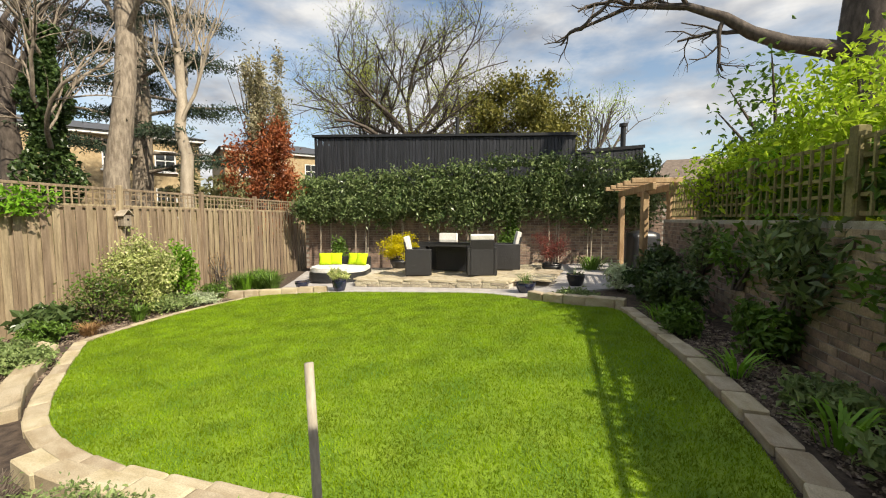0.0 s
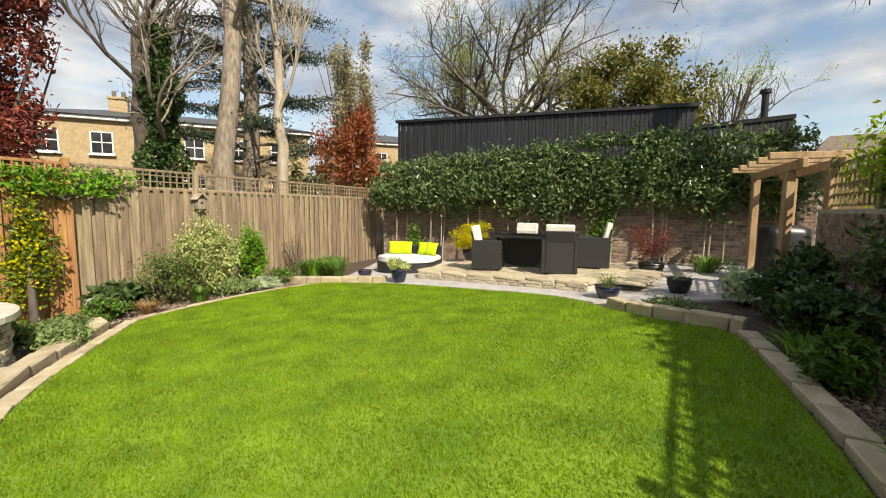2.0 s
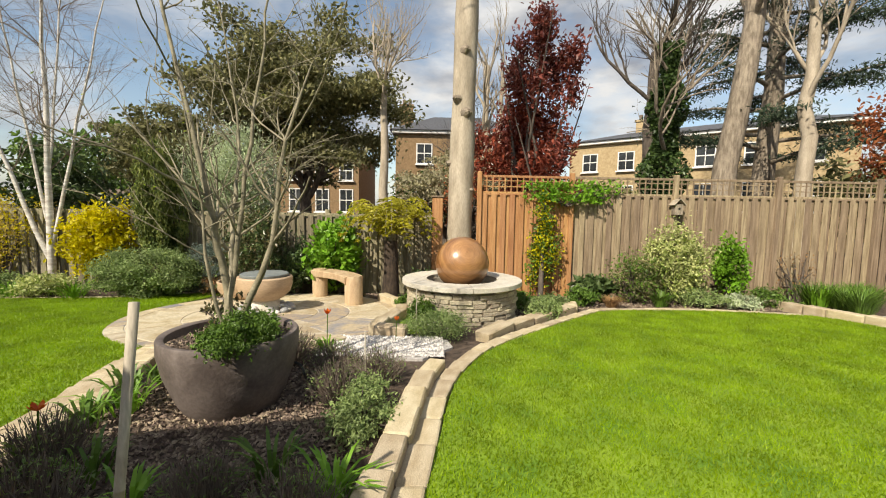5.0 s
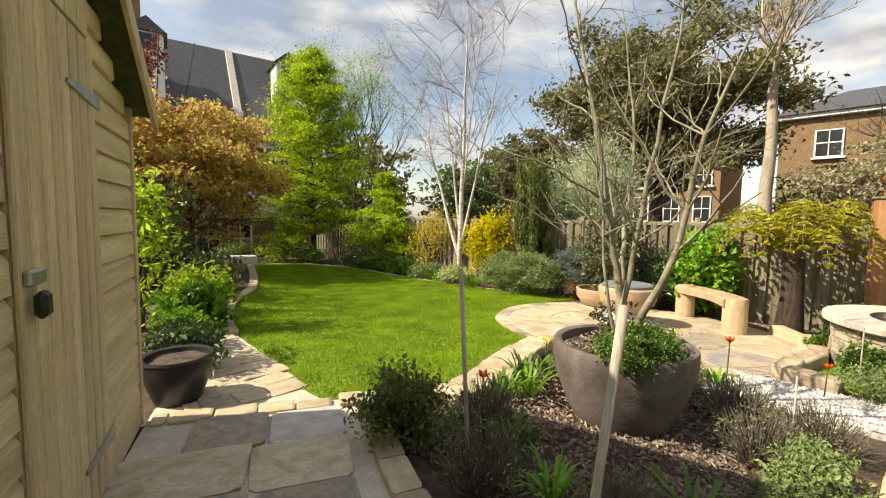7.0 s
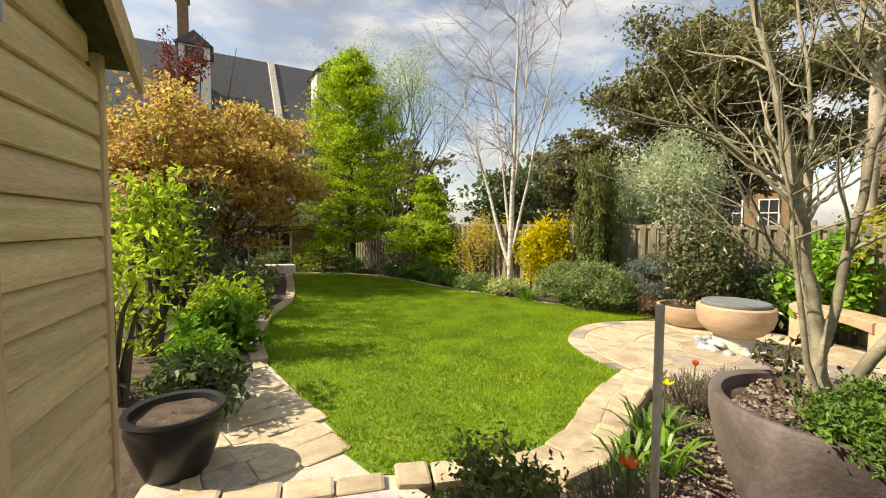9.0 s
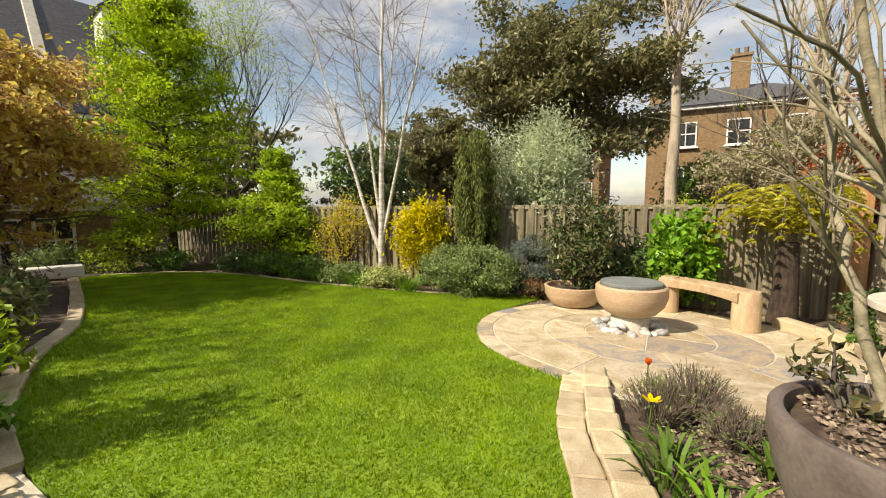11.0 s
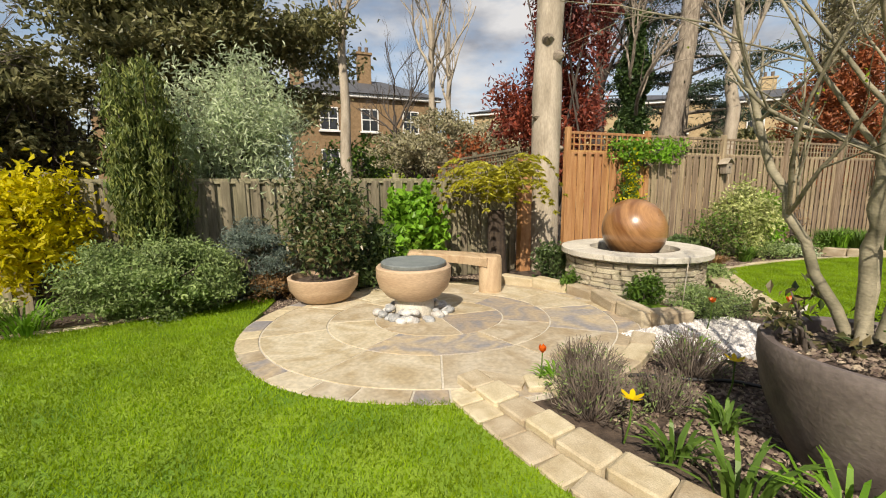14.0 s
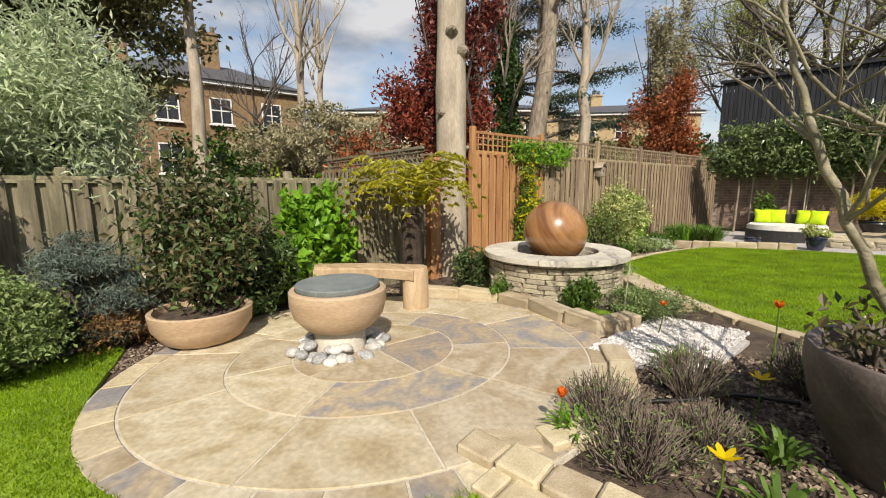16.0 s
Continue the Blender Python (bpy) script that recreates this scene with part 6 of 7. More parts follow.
for k, (x, y, w, h) in enumerate(((-14, 20, 7, 4), (-22, 6, 7, 4), (-20, -14, 9, 6), (-12, -18, 8, 6), (9, 22, 7, 4), (13, 8, 6, 5), (-24, 12, 8, 3.4), (3, 34, 9, 5), (-14, 30, 9, 5), (-30, -14, 10, 7))):
    big_evergreen("background_tree", "bushy green garden tree in the distance", x, y, w, h, 110 + k, (L_OAK, L_IVY, L_MID)[k % 3], 3200, 0.30, 0.3)

# ---- shrubs and trees round the shaded lawn ----
# birch with white stems that fork low
rng = np.random.default_rng(130)
BX, BY = -6.02, -5.02
birch = thing("silver_birch", BX, BY, G(BX), "many-stemmed white birch with fine bare twigs", "tree")
paths, tips = [], []
for dx, dy, h, r0, f0 in ((0.0, 0.15, 6.6, 0.07, 0.0), (0.1, -1.9, 5.4, 0.05, 0.10), (-0.4, 1.25, 6.0, 0.042, 0.12), (0.3, -0.75, 6.4, 0.036, 0.2), (-0.3, 0.6, 6.8, 0.036, 0.24)):
    b = np.array((BX, BY, G(BX) - 0.02))
    pts = [(b + np.array((dx * max(0, f - f0) ** 1.05, dy * max(0, f - f0) ** 0.95, h * f)) + rng.normal(0, 0.012, 3), max(0.006, r0 * (1 - 0.85 * f))) for f in np.linspace(f0, 1, 10)]
    part("trunk", tubes("trunk", [pts], 10), M_BIRCH, birch)
    for k in range(20):
        q, rr = pts[rng.integers(3, 10)]
        a = rng.uniform(0, 2 * np.pi)
        grow(rng, q, (math.cos(a) * 0.8, math.sin(a) * 0.8, 1.0), rng.uniform(0.9, 1.7), max(0.007, rr * 0.3), 2, 0.45, (4, 5), 0.66, -0.06, 0.14, paths, tips)
tagged(part("twig_mass", tubes("twig_mass", paths, 4), M_TWIG, birch), kind="stuff")


def layered(name, label, x, y, w, h, leaf, n, size, seed, cone=0.8, layers=14, bark=M_BARKDARK, z0=None, trunk_r=0.06):
    """Foliage in flat tiers round a stem, wider below."""
    rng = np.random.default_rng(seed)
    g = G(x) if z0 is None else z0
    root = thing(name, x, y, g, label, "tree")
    part("trunk", tubes("trunk", [[(np.array((x, y, g - 0.02)), trunk_r), (np.array((x + 0.05, y, g + h * 0.5)), trunk_r * 0.7), (np.array((x, y, g + h * 0.95)), 0.01)]], 9), bark, root)
    P, paths = [], []
    for k in range(layers * 5):
        f = rng.uniform(0.12, 0.985)
        a = rng.uniform(0, 2 * np.pi)
        l = w * 0.5 * ((1 - f) * cone + (1 - cone) * math.sin(math.pi * min(1, f + 0.15)) + 0.03) * rng.uniform(0.7, 1.15)
        s = np.array((x, y, g + h * f * 0.95))
        e = s + np.array((math.cos(a) * l, math.sin(a) * l, -0.05 * l + rng.normal(0, 0.05)))
        paths.append([(s, 0.018), (s * 0.5 + e * 0.5 + np.array((0, 0, 0.08 * l)), 0.012), (e, 0.004)])
        m = n // (layers * 5)
        t = rng.uniform(0.35, 1.1, m)[:, None]
        P.append(s + (e - s) * t + rng.normal(0, 1, (m, 3)) * np.array((0.17, 0.17, 0.075)) * (0.6 + l * 0.6))
    tagged(part("bough_frame", tubes("bough_frame", paths, 4), bark, root), kind="stuff")
    part("foliage", leaves("foliage", np.concatenate(P), size, rng, 0.55, 1.2), leaf, root)
    return root


layered("lime_maple", "lime-green maple with flat layered sprays", -6.0, -7.9, 2.4, 3.0, L_LIME, 17000, 0.10, 131, 0.45, 9)
def hornbeam(name, label, x, y, w, h, leaf, n, size, seed):
    """A dense pyramid of rising boughs, each hung with flat sprays of young leaves."""
    rng = np.random.default_rng(seed)
    g = G(x)
    root = thing(name, x, y, g, label, "tree")
    part("trunk", tubes("trunk", [[(np.array((x, y, g - 0.02)), 0.13), (np.array((x + 0.04, y, g + h * 0.5)), 0.08), (np.array((x, y, g + h * 0.96)), 0.012)]], 10), M_BARKDARK, root)
    P, paths = [], []
    for k in range(190):
        f = 0.12 + 0.86 * (k + rng.random()) / 190
        a = k * 2.39996 + rng.normal(0, 0.3)
        l = w * 0.5 * min(1.0, 0.55 + 2.2 * (f - 0.12)) * (1 - f) ** 0.72 * 1.35 * rng.uniform(0.65, 1.2) + 0.12
        b = np.array((x, y, g + h * f * 0.93))
        e = b + np.array((math.cos(a) * l, math.sin(a) * l, l * rng.uniform(0.05, 0.5)))
        paths.append([(b, 0.02), (b * 0.5 + e * 0.5 + np.array((0, 0, 0.06 * l)), 0.012), (e, 0.004)])
        for _ in range(5):
            t = rng.uniform(0.3, 1.08)
            c = b + (e - b) * t + rng.normal(0, 0.10 + 0.08 * l, 3) * np.array((1, 1, 0.5))
            m = n // 950
            P.append(c + rng.normal(0, 1, (m, 3)) * np.array((0.15, 0.15, 0.045)))
    part("bough_frame", tubes("bough_frame", paths, 4), M_BARKDARK, root)
    part("foliage", leaves("foliage", np.concatenate(P), size, rng, 0.6, 1.0), leaf, root)
    return root


hornbeam("hornbeam", "tall pyramidal hornbeam in fresh green leaf", -5.3, -10.9, 3.5, 7.3, L_HORN, 42000, 0.085, 132)
layered("blue_conifer", "dark blue-green spruce behind the green cone", -6.5, -15.5, 2.6, 7.4, L_SPRUCE, 8000, 0.12, 133, 0.9, 22, z0=-0.3)
tree("airy_tree", "slender upright tree with small fresh leaves", -7.6, -11.8, G(-7.6), 4.2, 0.09, 3.3, 3, M_BARKDARK, L_HORN, 13000, 0.06, 134, spread=0.5, lift=0.55, limbs=12, scatter=0.14, first=0.3, kids=(4, 5))
layered("yellow_maple", "small yellow-green maple beside the lawn's end", -4.2, -10.6, 1.9, 1.25, L_LIME, 4200, 0.07, 135, 0.3, 8)
rng = np.random.default_rng(136)
mp = thing("orange_maple", -0.9, -9.4, G(-0.9), "spreading maple with orange and yellow spring leaves", "tree")
paths, tips = [], []
for a in np.arange(0, 6.2, 0.9):
    grow(rng, (-0.9, -9.4, G(-0.9)), (math.cos(a) * 0.55, math.sin(a) * 0.55, 1.0), 2.4, 0.06, 3, 0.75, (3, 4), 0.62, 0.08, 0.14, paths, tips)
part("bough_frame", tubes("bough_frame", paths, 6), M_BARKDARK, mp)
P = clumps(rng, 32000, (-1.0, -9.2, 2.5), (2.6, 2.2, 1.75), 110, 0.11, 0.4, 0.5)
part("orange_foliage", leaves("orange_foliage", P[:17000], 0.105, rng, 0.6, 0.8), L_MAPLE, mp)
part("yellow_foliage", leaves("yellow_foliage", P[17000:] + np.array((0.1, 0.3, 0.0)), 0.11, rng, 0.6, 0.8), L_MAPLEY, mp)
photinia("red_maple", "red-leaved maple by the house", -1.2, -13.4, 0.0, 2.6, 7.0, 137, L_RED, L_MAROON, 5000)
shrub("golden_privet", "golden orange spiraea beside the birch", -6.05, -5.9, 1.25, 1.75, L_MAPLEY, 4200, 0.05, 140, base=0.25, extra=(L_YELLOW, 0.5, 0.05))
shrub("golden_choisya", "vivid yellow-leaved choisya against the fence", -5.85, -3.95, 1.0, 1.62, L_YELLOW, 4200, 0.07, 141, base=0.35)
# columnar yew
rng = np.random.default_rng(142)
yew = thing("columnar_yew", -5.9, -2.85, G(-6), "dark columnar yew with upright feathery shoots", "tree")
paths, P, O = [], [], []
for k in range(46):
    a, rr = rng.uniform(0, 2 * np.pi), 0.36 * math.sqrt(rng.random())
    z0, l = G(-6) + rng.uniform(0.1, 1.7), rng.uniform(0.6, 1.3)
    s = np.array((-5.9 + rr * 0.75 * math.cos(a), -2.85 + rr * 0.75 * math.sin(a), z0))
    e = np.array((-5.9 + rr * 1.15 * math.cos(a), -2.85 + rr * 1.15 * math.sin(a), min(z0 + l, 2.4)))
    paths.append([(s, 0.012), (e, 0.004)])
    t = rng.uniform(0, 1.05, 330)[:, None]
    P.append(s + (e - s) * t + rng.normal(0, 0.045, (330, 3)))
part("woody_frame", tubes("woody_frame", paths, 4), M_BARKDARK, yew)
P = np.concatenate(P)
part("foliage", leaves("foliage", P, 0.085, rng, 0.30, out=np.tile((0.0, 0.0, 0.8), (len(P), 1))), L_YEW, yew)
shrub("silver_willow", "silvery grey-green pear tree against the fence", -6.9, -2.05, 1.9, 3.1, L_OLIVE, 17000, 0.07, 143, base=1.1, wide=0.25, count=44, category="tree")
shrub("clipped_hebe", "low mounded grey-green evergreen by the lawn", -5.35, -2.75, 1.3, 0.82, L_HEBE, 26000, 0.034, 144, 1.6, count=110, shell=0.82, spread=0.12)
shrub("blue_spruce", "low blue-grey dwarf spruce", -5.75, -1.85, 1.0, 1.0, L_SPRUCE, 12000, 0.04, 145, wide=0.2, flat=0.35, count=60, shell=0.75, spread=0.15)
shrub("heather_mound", "rusty brown heather mound beneath the spruce", -5.55, -1.62, 0.55, 0.40, L_BROWNGRASS, 2000, 0.03, 146)
shrub("camellia", "camellia with bronze young leaves in the bowl", -5.45, -0.95, 1.2, 1.62, L_PINKBROWN, 4200, 0.062, 147, 1.0, base=0.25, extra=(L_DARK, 0.5, 0.062), count=44)
shrub("green_hydrangea", "bright green leafy shrub against the old fence", -5.95, 0.25, 1.1, 1.35, L_BRIGHT, 2600, 0.095, 148, 0.9, base=0.1, wide=0.7)
shrub("evergreen_bush", "dark small-leaved bush between bench and fern", -5.75, -0.4, 0.8, 1.0, L_DARK, 2200, 0.06, 149)
for k, (x, y, w, h, lf, n, sz) in enumerate(((-5.15, -4.3, 0.9, 0.42, L_VARIEG, 1800, 0.05), (-5.1, -5.2, 0.9, 0.40, L_HEBE, 1800, 0.05), (-5.2, -6.2, 1.0, 0.45, L_MID, 1700, 0.06), (-5.3, -7.3, 1.0, 0.5, L_MID, 1700, 0.06), (-5.5, -8.5, 1.1, 0.5, L_DARK, 1700, 0.06), (-4.6, -9.9, 1.0, 0.5, L_MID, 1500, 0.06), (-3.0, -11.3, 1.0, 0.6, L_HEBE, 1600, 0.06), (-1.6, -12.3, 1.2, 0.7, L_DARK, 1800, 0.06))):
    shrub("border_shrub", ("low variegated border plant", "low grey-green border plant", "low leafy border plant", "low leafy border plant", "dark low border plant", "low leafy border plant", "rounded grey-green plant by the house", "dark rounded plant by the house")[k] + " at the lawn edge", x, y, w, h, lf, n, sz, 150 + k)
for k, (x, y) in enumerate(((-5.0, -3.75), (-4.95, -4.75), (-5.05, -5.7), (-5.2, -6.8))):
    tuft("strap_leaf_plant", "arching bright green strap-leaved clump at the lawn edge", x, y, 110, 0.42, 0.7, L_BRIGHT, 160 + k, 0.016)
# tree fern
fern = thing("tree_fern", -5.45, 1.38, G(-5.45), "tree fern with yellow-green arching fronds", "tree fern")
part("trunk", tubes("trunk", [[(np.array((-5.45, 1.38, G(-5.45) - 0.02)), 0.17), (np.array((-5.45, 1.39, 0.2)), 0.13), (np.array((-5.46, 1.38, 0.76)), 0.12)]], 14), M_FERNTRUNK, fern)
rng = np.random.default_rng(170)
for k in range(22):
    a = k * 2.4 + rng.uniform(-0.2, 0.2)
    l, rise = rng.uniform(0.75, 1.0), rng.uniform(0.52, 0.92)
    s = np.array((-5.46, 1.38, 0.75))
    rib, V = [], []
    for f in np.linspace(0, 1, 16):
        rib.append((s + np.array((math.cos(a) * l * f, math.sin(a) * l * f, rise * math.sin(f * 2.5) - 0.30 * f * f)), 0.008 * (1 - 0.8 * f) + 0.001))
    fr = part("frond", tubes("frond", [rib], 4), M_MULTI, fern)
    P, O = [], []
    for i in range(2, 16):
        for sgn in (-1, 1):
            ln = 0.20 * math.sin(math.pi * min(0.97, i / 16 + 0.12))
            o = np.array((-math.sin(a) * sgn, math.cos(a) * sgn, -0.25)) + 0.35 * np.array((math.cos(a), math.sin(a), 0))
            for q in np.linspace(0.1, 1, 5):
                P.append(rib[i][0] + o * ln * q)
                O.append(o)
    tagged(part("leaflet_spray", leaves("leaflet_spray", np.array(P), 0.10, rng, 0.42, 1.5, out=np.array(O)), L_FERN, fr), kind="stuff")
shrub("low_evergreen", "small dark evergreen beside the fountain", -4.95, 2.0, 0.6, 0.55, L_DARK, 1500, 0.05, 171)
shrub("low_evergreen", "small bright plant at the fountain foot", -4.2, 1.75, 0.28, 0.26, L_MID, 700, 0.04, 172)
shrub("low_evergreen", "small bright plant at the fountain foot", -3.35, 2.0, 0.36, 0.32, L_MID, 800, 0.04, 173)
shrub("thyme_mound", "spreading thyme mound with tiny pale flowers", -2.75, 2.2, 0.85, 0.30, L_HEBE, 5200, 0.022, 174, 0.7, extra=(L_WHITE, 0.02, 0.012))
tagged(part("moss_patch", sheet("moss_patch", [(-2.95, 1.62), (-3.3, 1.65), (-3.9, 1.82), (-4.6, 1.7), (-4.7, 1.95), (-3.9, 1.95), (-3.3, 2.1), (-3.0, 2.1)], 0.02, 0.04), M_LAWN), "strip of turf round the fountain foot", "turf", kind="structure")

# ---- border along the long fence ----
cl = thing("flowering_climber", -5.82, 4.15, G(-5.8), "yellow-flowered climber on the new fence panel", "climber")
rng = np.random.default_rng(180)
part("stem", tubes("stem", [[(np.array((-5.6, 4.1, G(-5.8))), 0.055), (np.array((-5.66, 4.12, 0.2)), 0.045), (np.array((-5.8, 4.15, 0.8)), 0.02), (np.array((-5.85, 4.2, 1.7)), 0.01)]], 8), M_BARKDARK, cl)
P = clumps(rng, 1500, (-5.80, 4.15, 0.72), (0.15, 0.34, 0.85), 30, 0.22, 0.3)
part("foliage", leaves("foliage", P, 0.075, rng, 0.5), L_MID, cl)
tagged(part("flowers", leaves("flowers", P[::2] + np.array((0.05, 0, 0)), 0.05, rng, 0.8), L_YELLOW, cl), kind="stuff")
shrub("top_climber", "leafy green climber trailing along the trellis top", -5.85, 4.6, 0.3, 0.5, L_BRIGHT, 900, 0.07, 181, 1.9, z0=1.45, count=26)
shrub("hellebore", "dark green broad-leaved hellebore clump", -5.3, 4.95, 0.75, 0.42, L_DARK, 500, 0.14, 182, wide=0.5)
shrub("brown_green_shrub", "loose olive-green shrub with brown twigs", -5.25, 5.6, 0.95, 0.95, L_MID, 2600, 0.045, 183, extra=(L_OAK, 0.5, 0.045), stems=22)
shrub("variegated_shrub", "cream and green variegated pittosporum", -5.25, 6.35, 1.0, 1.32, L_VARIEG, 6500, 0.05, 184, base=0.05, count=44)
shrub("upright_shrub", "upright bright green shrub before the fence", -5.55, 7.55, 0.6, 1.15, L_BRIGHT, 1700, 0.07, 185, base=0.1)
tuft("sedge", "rusty brown tufted sedge at the lawn edge", -4.75, 5.05, 260, 0.26, 0.45, L_BROWNGRASS, 186, 0.006)
tuft("iris_clump", "upright green iris leaves in the border", -4.85, 5.9, 110, 0.42, 0.5, L_MID, 187, 0.016)
for k, (x, y, w, h, lf) in enumerate(((-4.85, 6.6, 0.7, 0.3, L_HEBE), (-4.8, 7.2, 0.6, 0.22, L_OLIVE), (-5.0, 7.9, 0.8, 0.3, L_MID), (-4.9, 4.6, 0.5, 0.3, L_MID), (-4.7, 4.0, 0.6, 0.2, L_HEBE), (-3.9, 3.7, 0.6, 0.22, L_HEBE), (-4.6, 3.5, 0.6, 0.25, L_MID))):
    shrub("border_plant", "low soft-leaved perennial in the sunny border", x, y, w, h, lf, 1300, 0.045, 190 + k)
for k, (x, y) in enumerate(((-5.0, 8.6), (-4.6, 8.75), (-5.2, 9.1), (-4.75, 9.3), (-5.3, 9.7), (-4.2, 8.6))):
    tuft("chive_clump", "thick clump of fine upright green leaves", x, y, 330, 0.52, 0.6, L_MID, 200 + k, 0.010, arch=0.5)
tuft("iris_clump", "broad upright iris leaves in the stone-edged bed", -4.75, 8.5, 60, 0.6, 0.5, L_BRIGHT, 207, 0.026)
shrub("bare_rose", "sparse brown climbing rose on the fence", -5.8, 9.0, 0.5, 1.0, L_BROWNGRASS, 160, 0.04, 208, 0.9, stems=16)
bird = thing("bird_house", -5.88, 6.69, 1.32, "small wooden bird house with a pitched roof", "bird house")
part("box", box("box", 0.14, 0.15, 0.2, 0.006), M_BARK, bird, "", pose(-5.87, 6.69, 1.30))
for s in (-1, 1):
    part("roof", box("roof", 0.2, 0.16, 0.014, 0.002), M_BARKPALE, bird, "", pose(-5.87, 6.69 + s * 0.055, 1.535, -s * 48, 0, 0))
part("hole", lathe("hole", [(0.001, 0), (0.022, 0)], 12), M_BLACKIRON, bird, "", pose(-5.798, 6.69, 1.42, 0, 90, 0))

# ---- shaded border along the brick wall ----
spec = [(3.25, 6.0, 1.0, 0.9, L_DARK, 3200, 0.07), (3.0, 5.1, 0.7, 0.6, L_MID, 1400, 0.06), (3.4, 4.4, 0.9, 0.8, L_MID, 1500, 0.07), (3.2, 7.0, 1.0, 0.9, L_IVY, 3000, 0.07), (3.6, 7.9, 1.0, 1.1, L_DARK, 3000, 0.08), (3.2, 3.3, 0.8, 0.35, L_HEBE, 1500, 0.05), (3.05, 2.5, 0.7, 0.35, L_HEBE, 1500, 0.05), (2.9, 1.7, 0.7, 0.4, L_MID, 1300, 0.05), (2.2, 7.3, 0.9, 0.25, L_HEBE, 1500, 0.04), (3.0, 7.9, 0.8, 0.7, L_OLIVE, 1500, 0.06)]
for k, (x, y, w, h, lf, n, sz) in enumerate(spec):
    w, h, n = w * 0.66, h * 0.66, int(n * 0.6)
    shrub("shade_shrub", ("dense dark evergreen", "loose green perennial", "loose green perennial", "glossy dark evergreen", "tall dark evergreen", "low grey-green plant", "low grey-green plant", "leafy perennial", "low spreading rock plant", "pale-leaved shrub")[k] + " below the shaded brick wall", x, y, w, h, lf, n, sz, 210 + k)
for k, (x, y) in enumerate(((2.95, 3.9), (3.0, 2.9), (2.95, 5.7), (3.0, 1.6))):
    tuft("strap_leaf_plant", "strap-leaved green clump by the stone edging", x, y, 34, 0.34, 0.5, L_BRIGHT, 225 + k, 0.022)

# ---- lavender bed round the large pot ----
def lavender(x, y, w, h, seed):
    rng = np.random.default_rng(seed)
    root = thing("lavender", x, y, G(x), "dry grey-brown twiggy lavender bush in mulch", "lavender", "lavender in the bed")
    paths = []
    for k in range(230):
        a, rr = rng.uniform(0, 2 * np.pi), math.sqrt(rng.random())
        s = np.array((x, y, G(x) - 0.01)) + np.array((math.cos(a), math.sin(a), 0)) * rr * w * 0.18
        e = np.array((x, y, G(x))) + np.array((math.cos(a) * rr * w * 0.5, math.sin(a) * rr * w * 0.5, h * (1.05 - 0.5 * rr * rr) * rng.uniform(0.75, 1.1)))
        mid = s * 0.45 + e * 0.55 + rng.normal(0, 0.02, 3)
        paths.append([(s, 0.0035), (mid, 0.0028), (e, 0.0016)])
    tagged(part("twig_mass", tubes("twig_mass", paths, 3), M_TWIG, root), kind="stuff")
    ends = np.array([p[-1][0] for p in paths])
    part("foliage", leaves("foliage", ends[rng.integers(0, len(ends), 320)] - np.array((0, 0, 0.05)) + rng.normal(0, 0.02, (320, 3)), 0.025, rng, 0.3), L_HEBE, root)
    return root


for k, (x, y, w, h) in enumerate(((-2.1, 0.18, 0.5, 0.28), (-1.84, -0.02, 0.48, 0.26), (-1.95, 0.85, 0.5, 0.28), (-1.5, 1.35, 0.5, 0.28), (-1.0, 1.5, 0.5, 0.28), (-1.4, 1.72, 0.5, 0.26), (-0.15, 0.30, 0.45, 0.3), (0.28, 0.62, 0.45, 0.3), (0.15, 1.2, 0.4, 0.26), (0.30, 1.6, 0.45, 0.28), (-1.72, 0.35, 0.4, 0.2))):
    lavender(x, y, w, h, 230 + k)
shrub("thyme_mound", "low thyme mound spreading along the kerb", -0.62, 1.72, 0.75, 0.22, L_HEBE, 3800, 0.022, 245, 0.35)
shrub("dome_shrub", "small dark clipped dome beside the shed path", 0.27, 0.10, 0.50, 0.42, L_YEW, 4200, 0.028, 246)
for k, (x, y, h) in enumerate(((-1.09, 0.0, 0.30), (-0.85, 0.16, 0.32), (-1.38, 0.02, 0.2), (-2.14, 1.13, 0.22), (-0.11, 1.38, 0.30), (0.06, 1.72, 0.28), (-0.6, 0.1, 0.28), (0.16, 0.9, 0.24), (-0.1, 0.55, 0.28), (-2.15, 0.0, 0.2), (-1.45, 0.45, 0.18))):
    tuft("tulip_leaves", "broad fresh green bulb leaves in the mulch", x, y, 34, h, h * 1.4, (L_MID, L_BRIGHT)[k % 2], 250 + k, 0.020, arch=0.8)
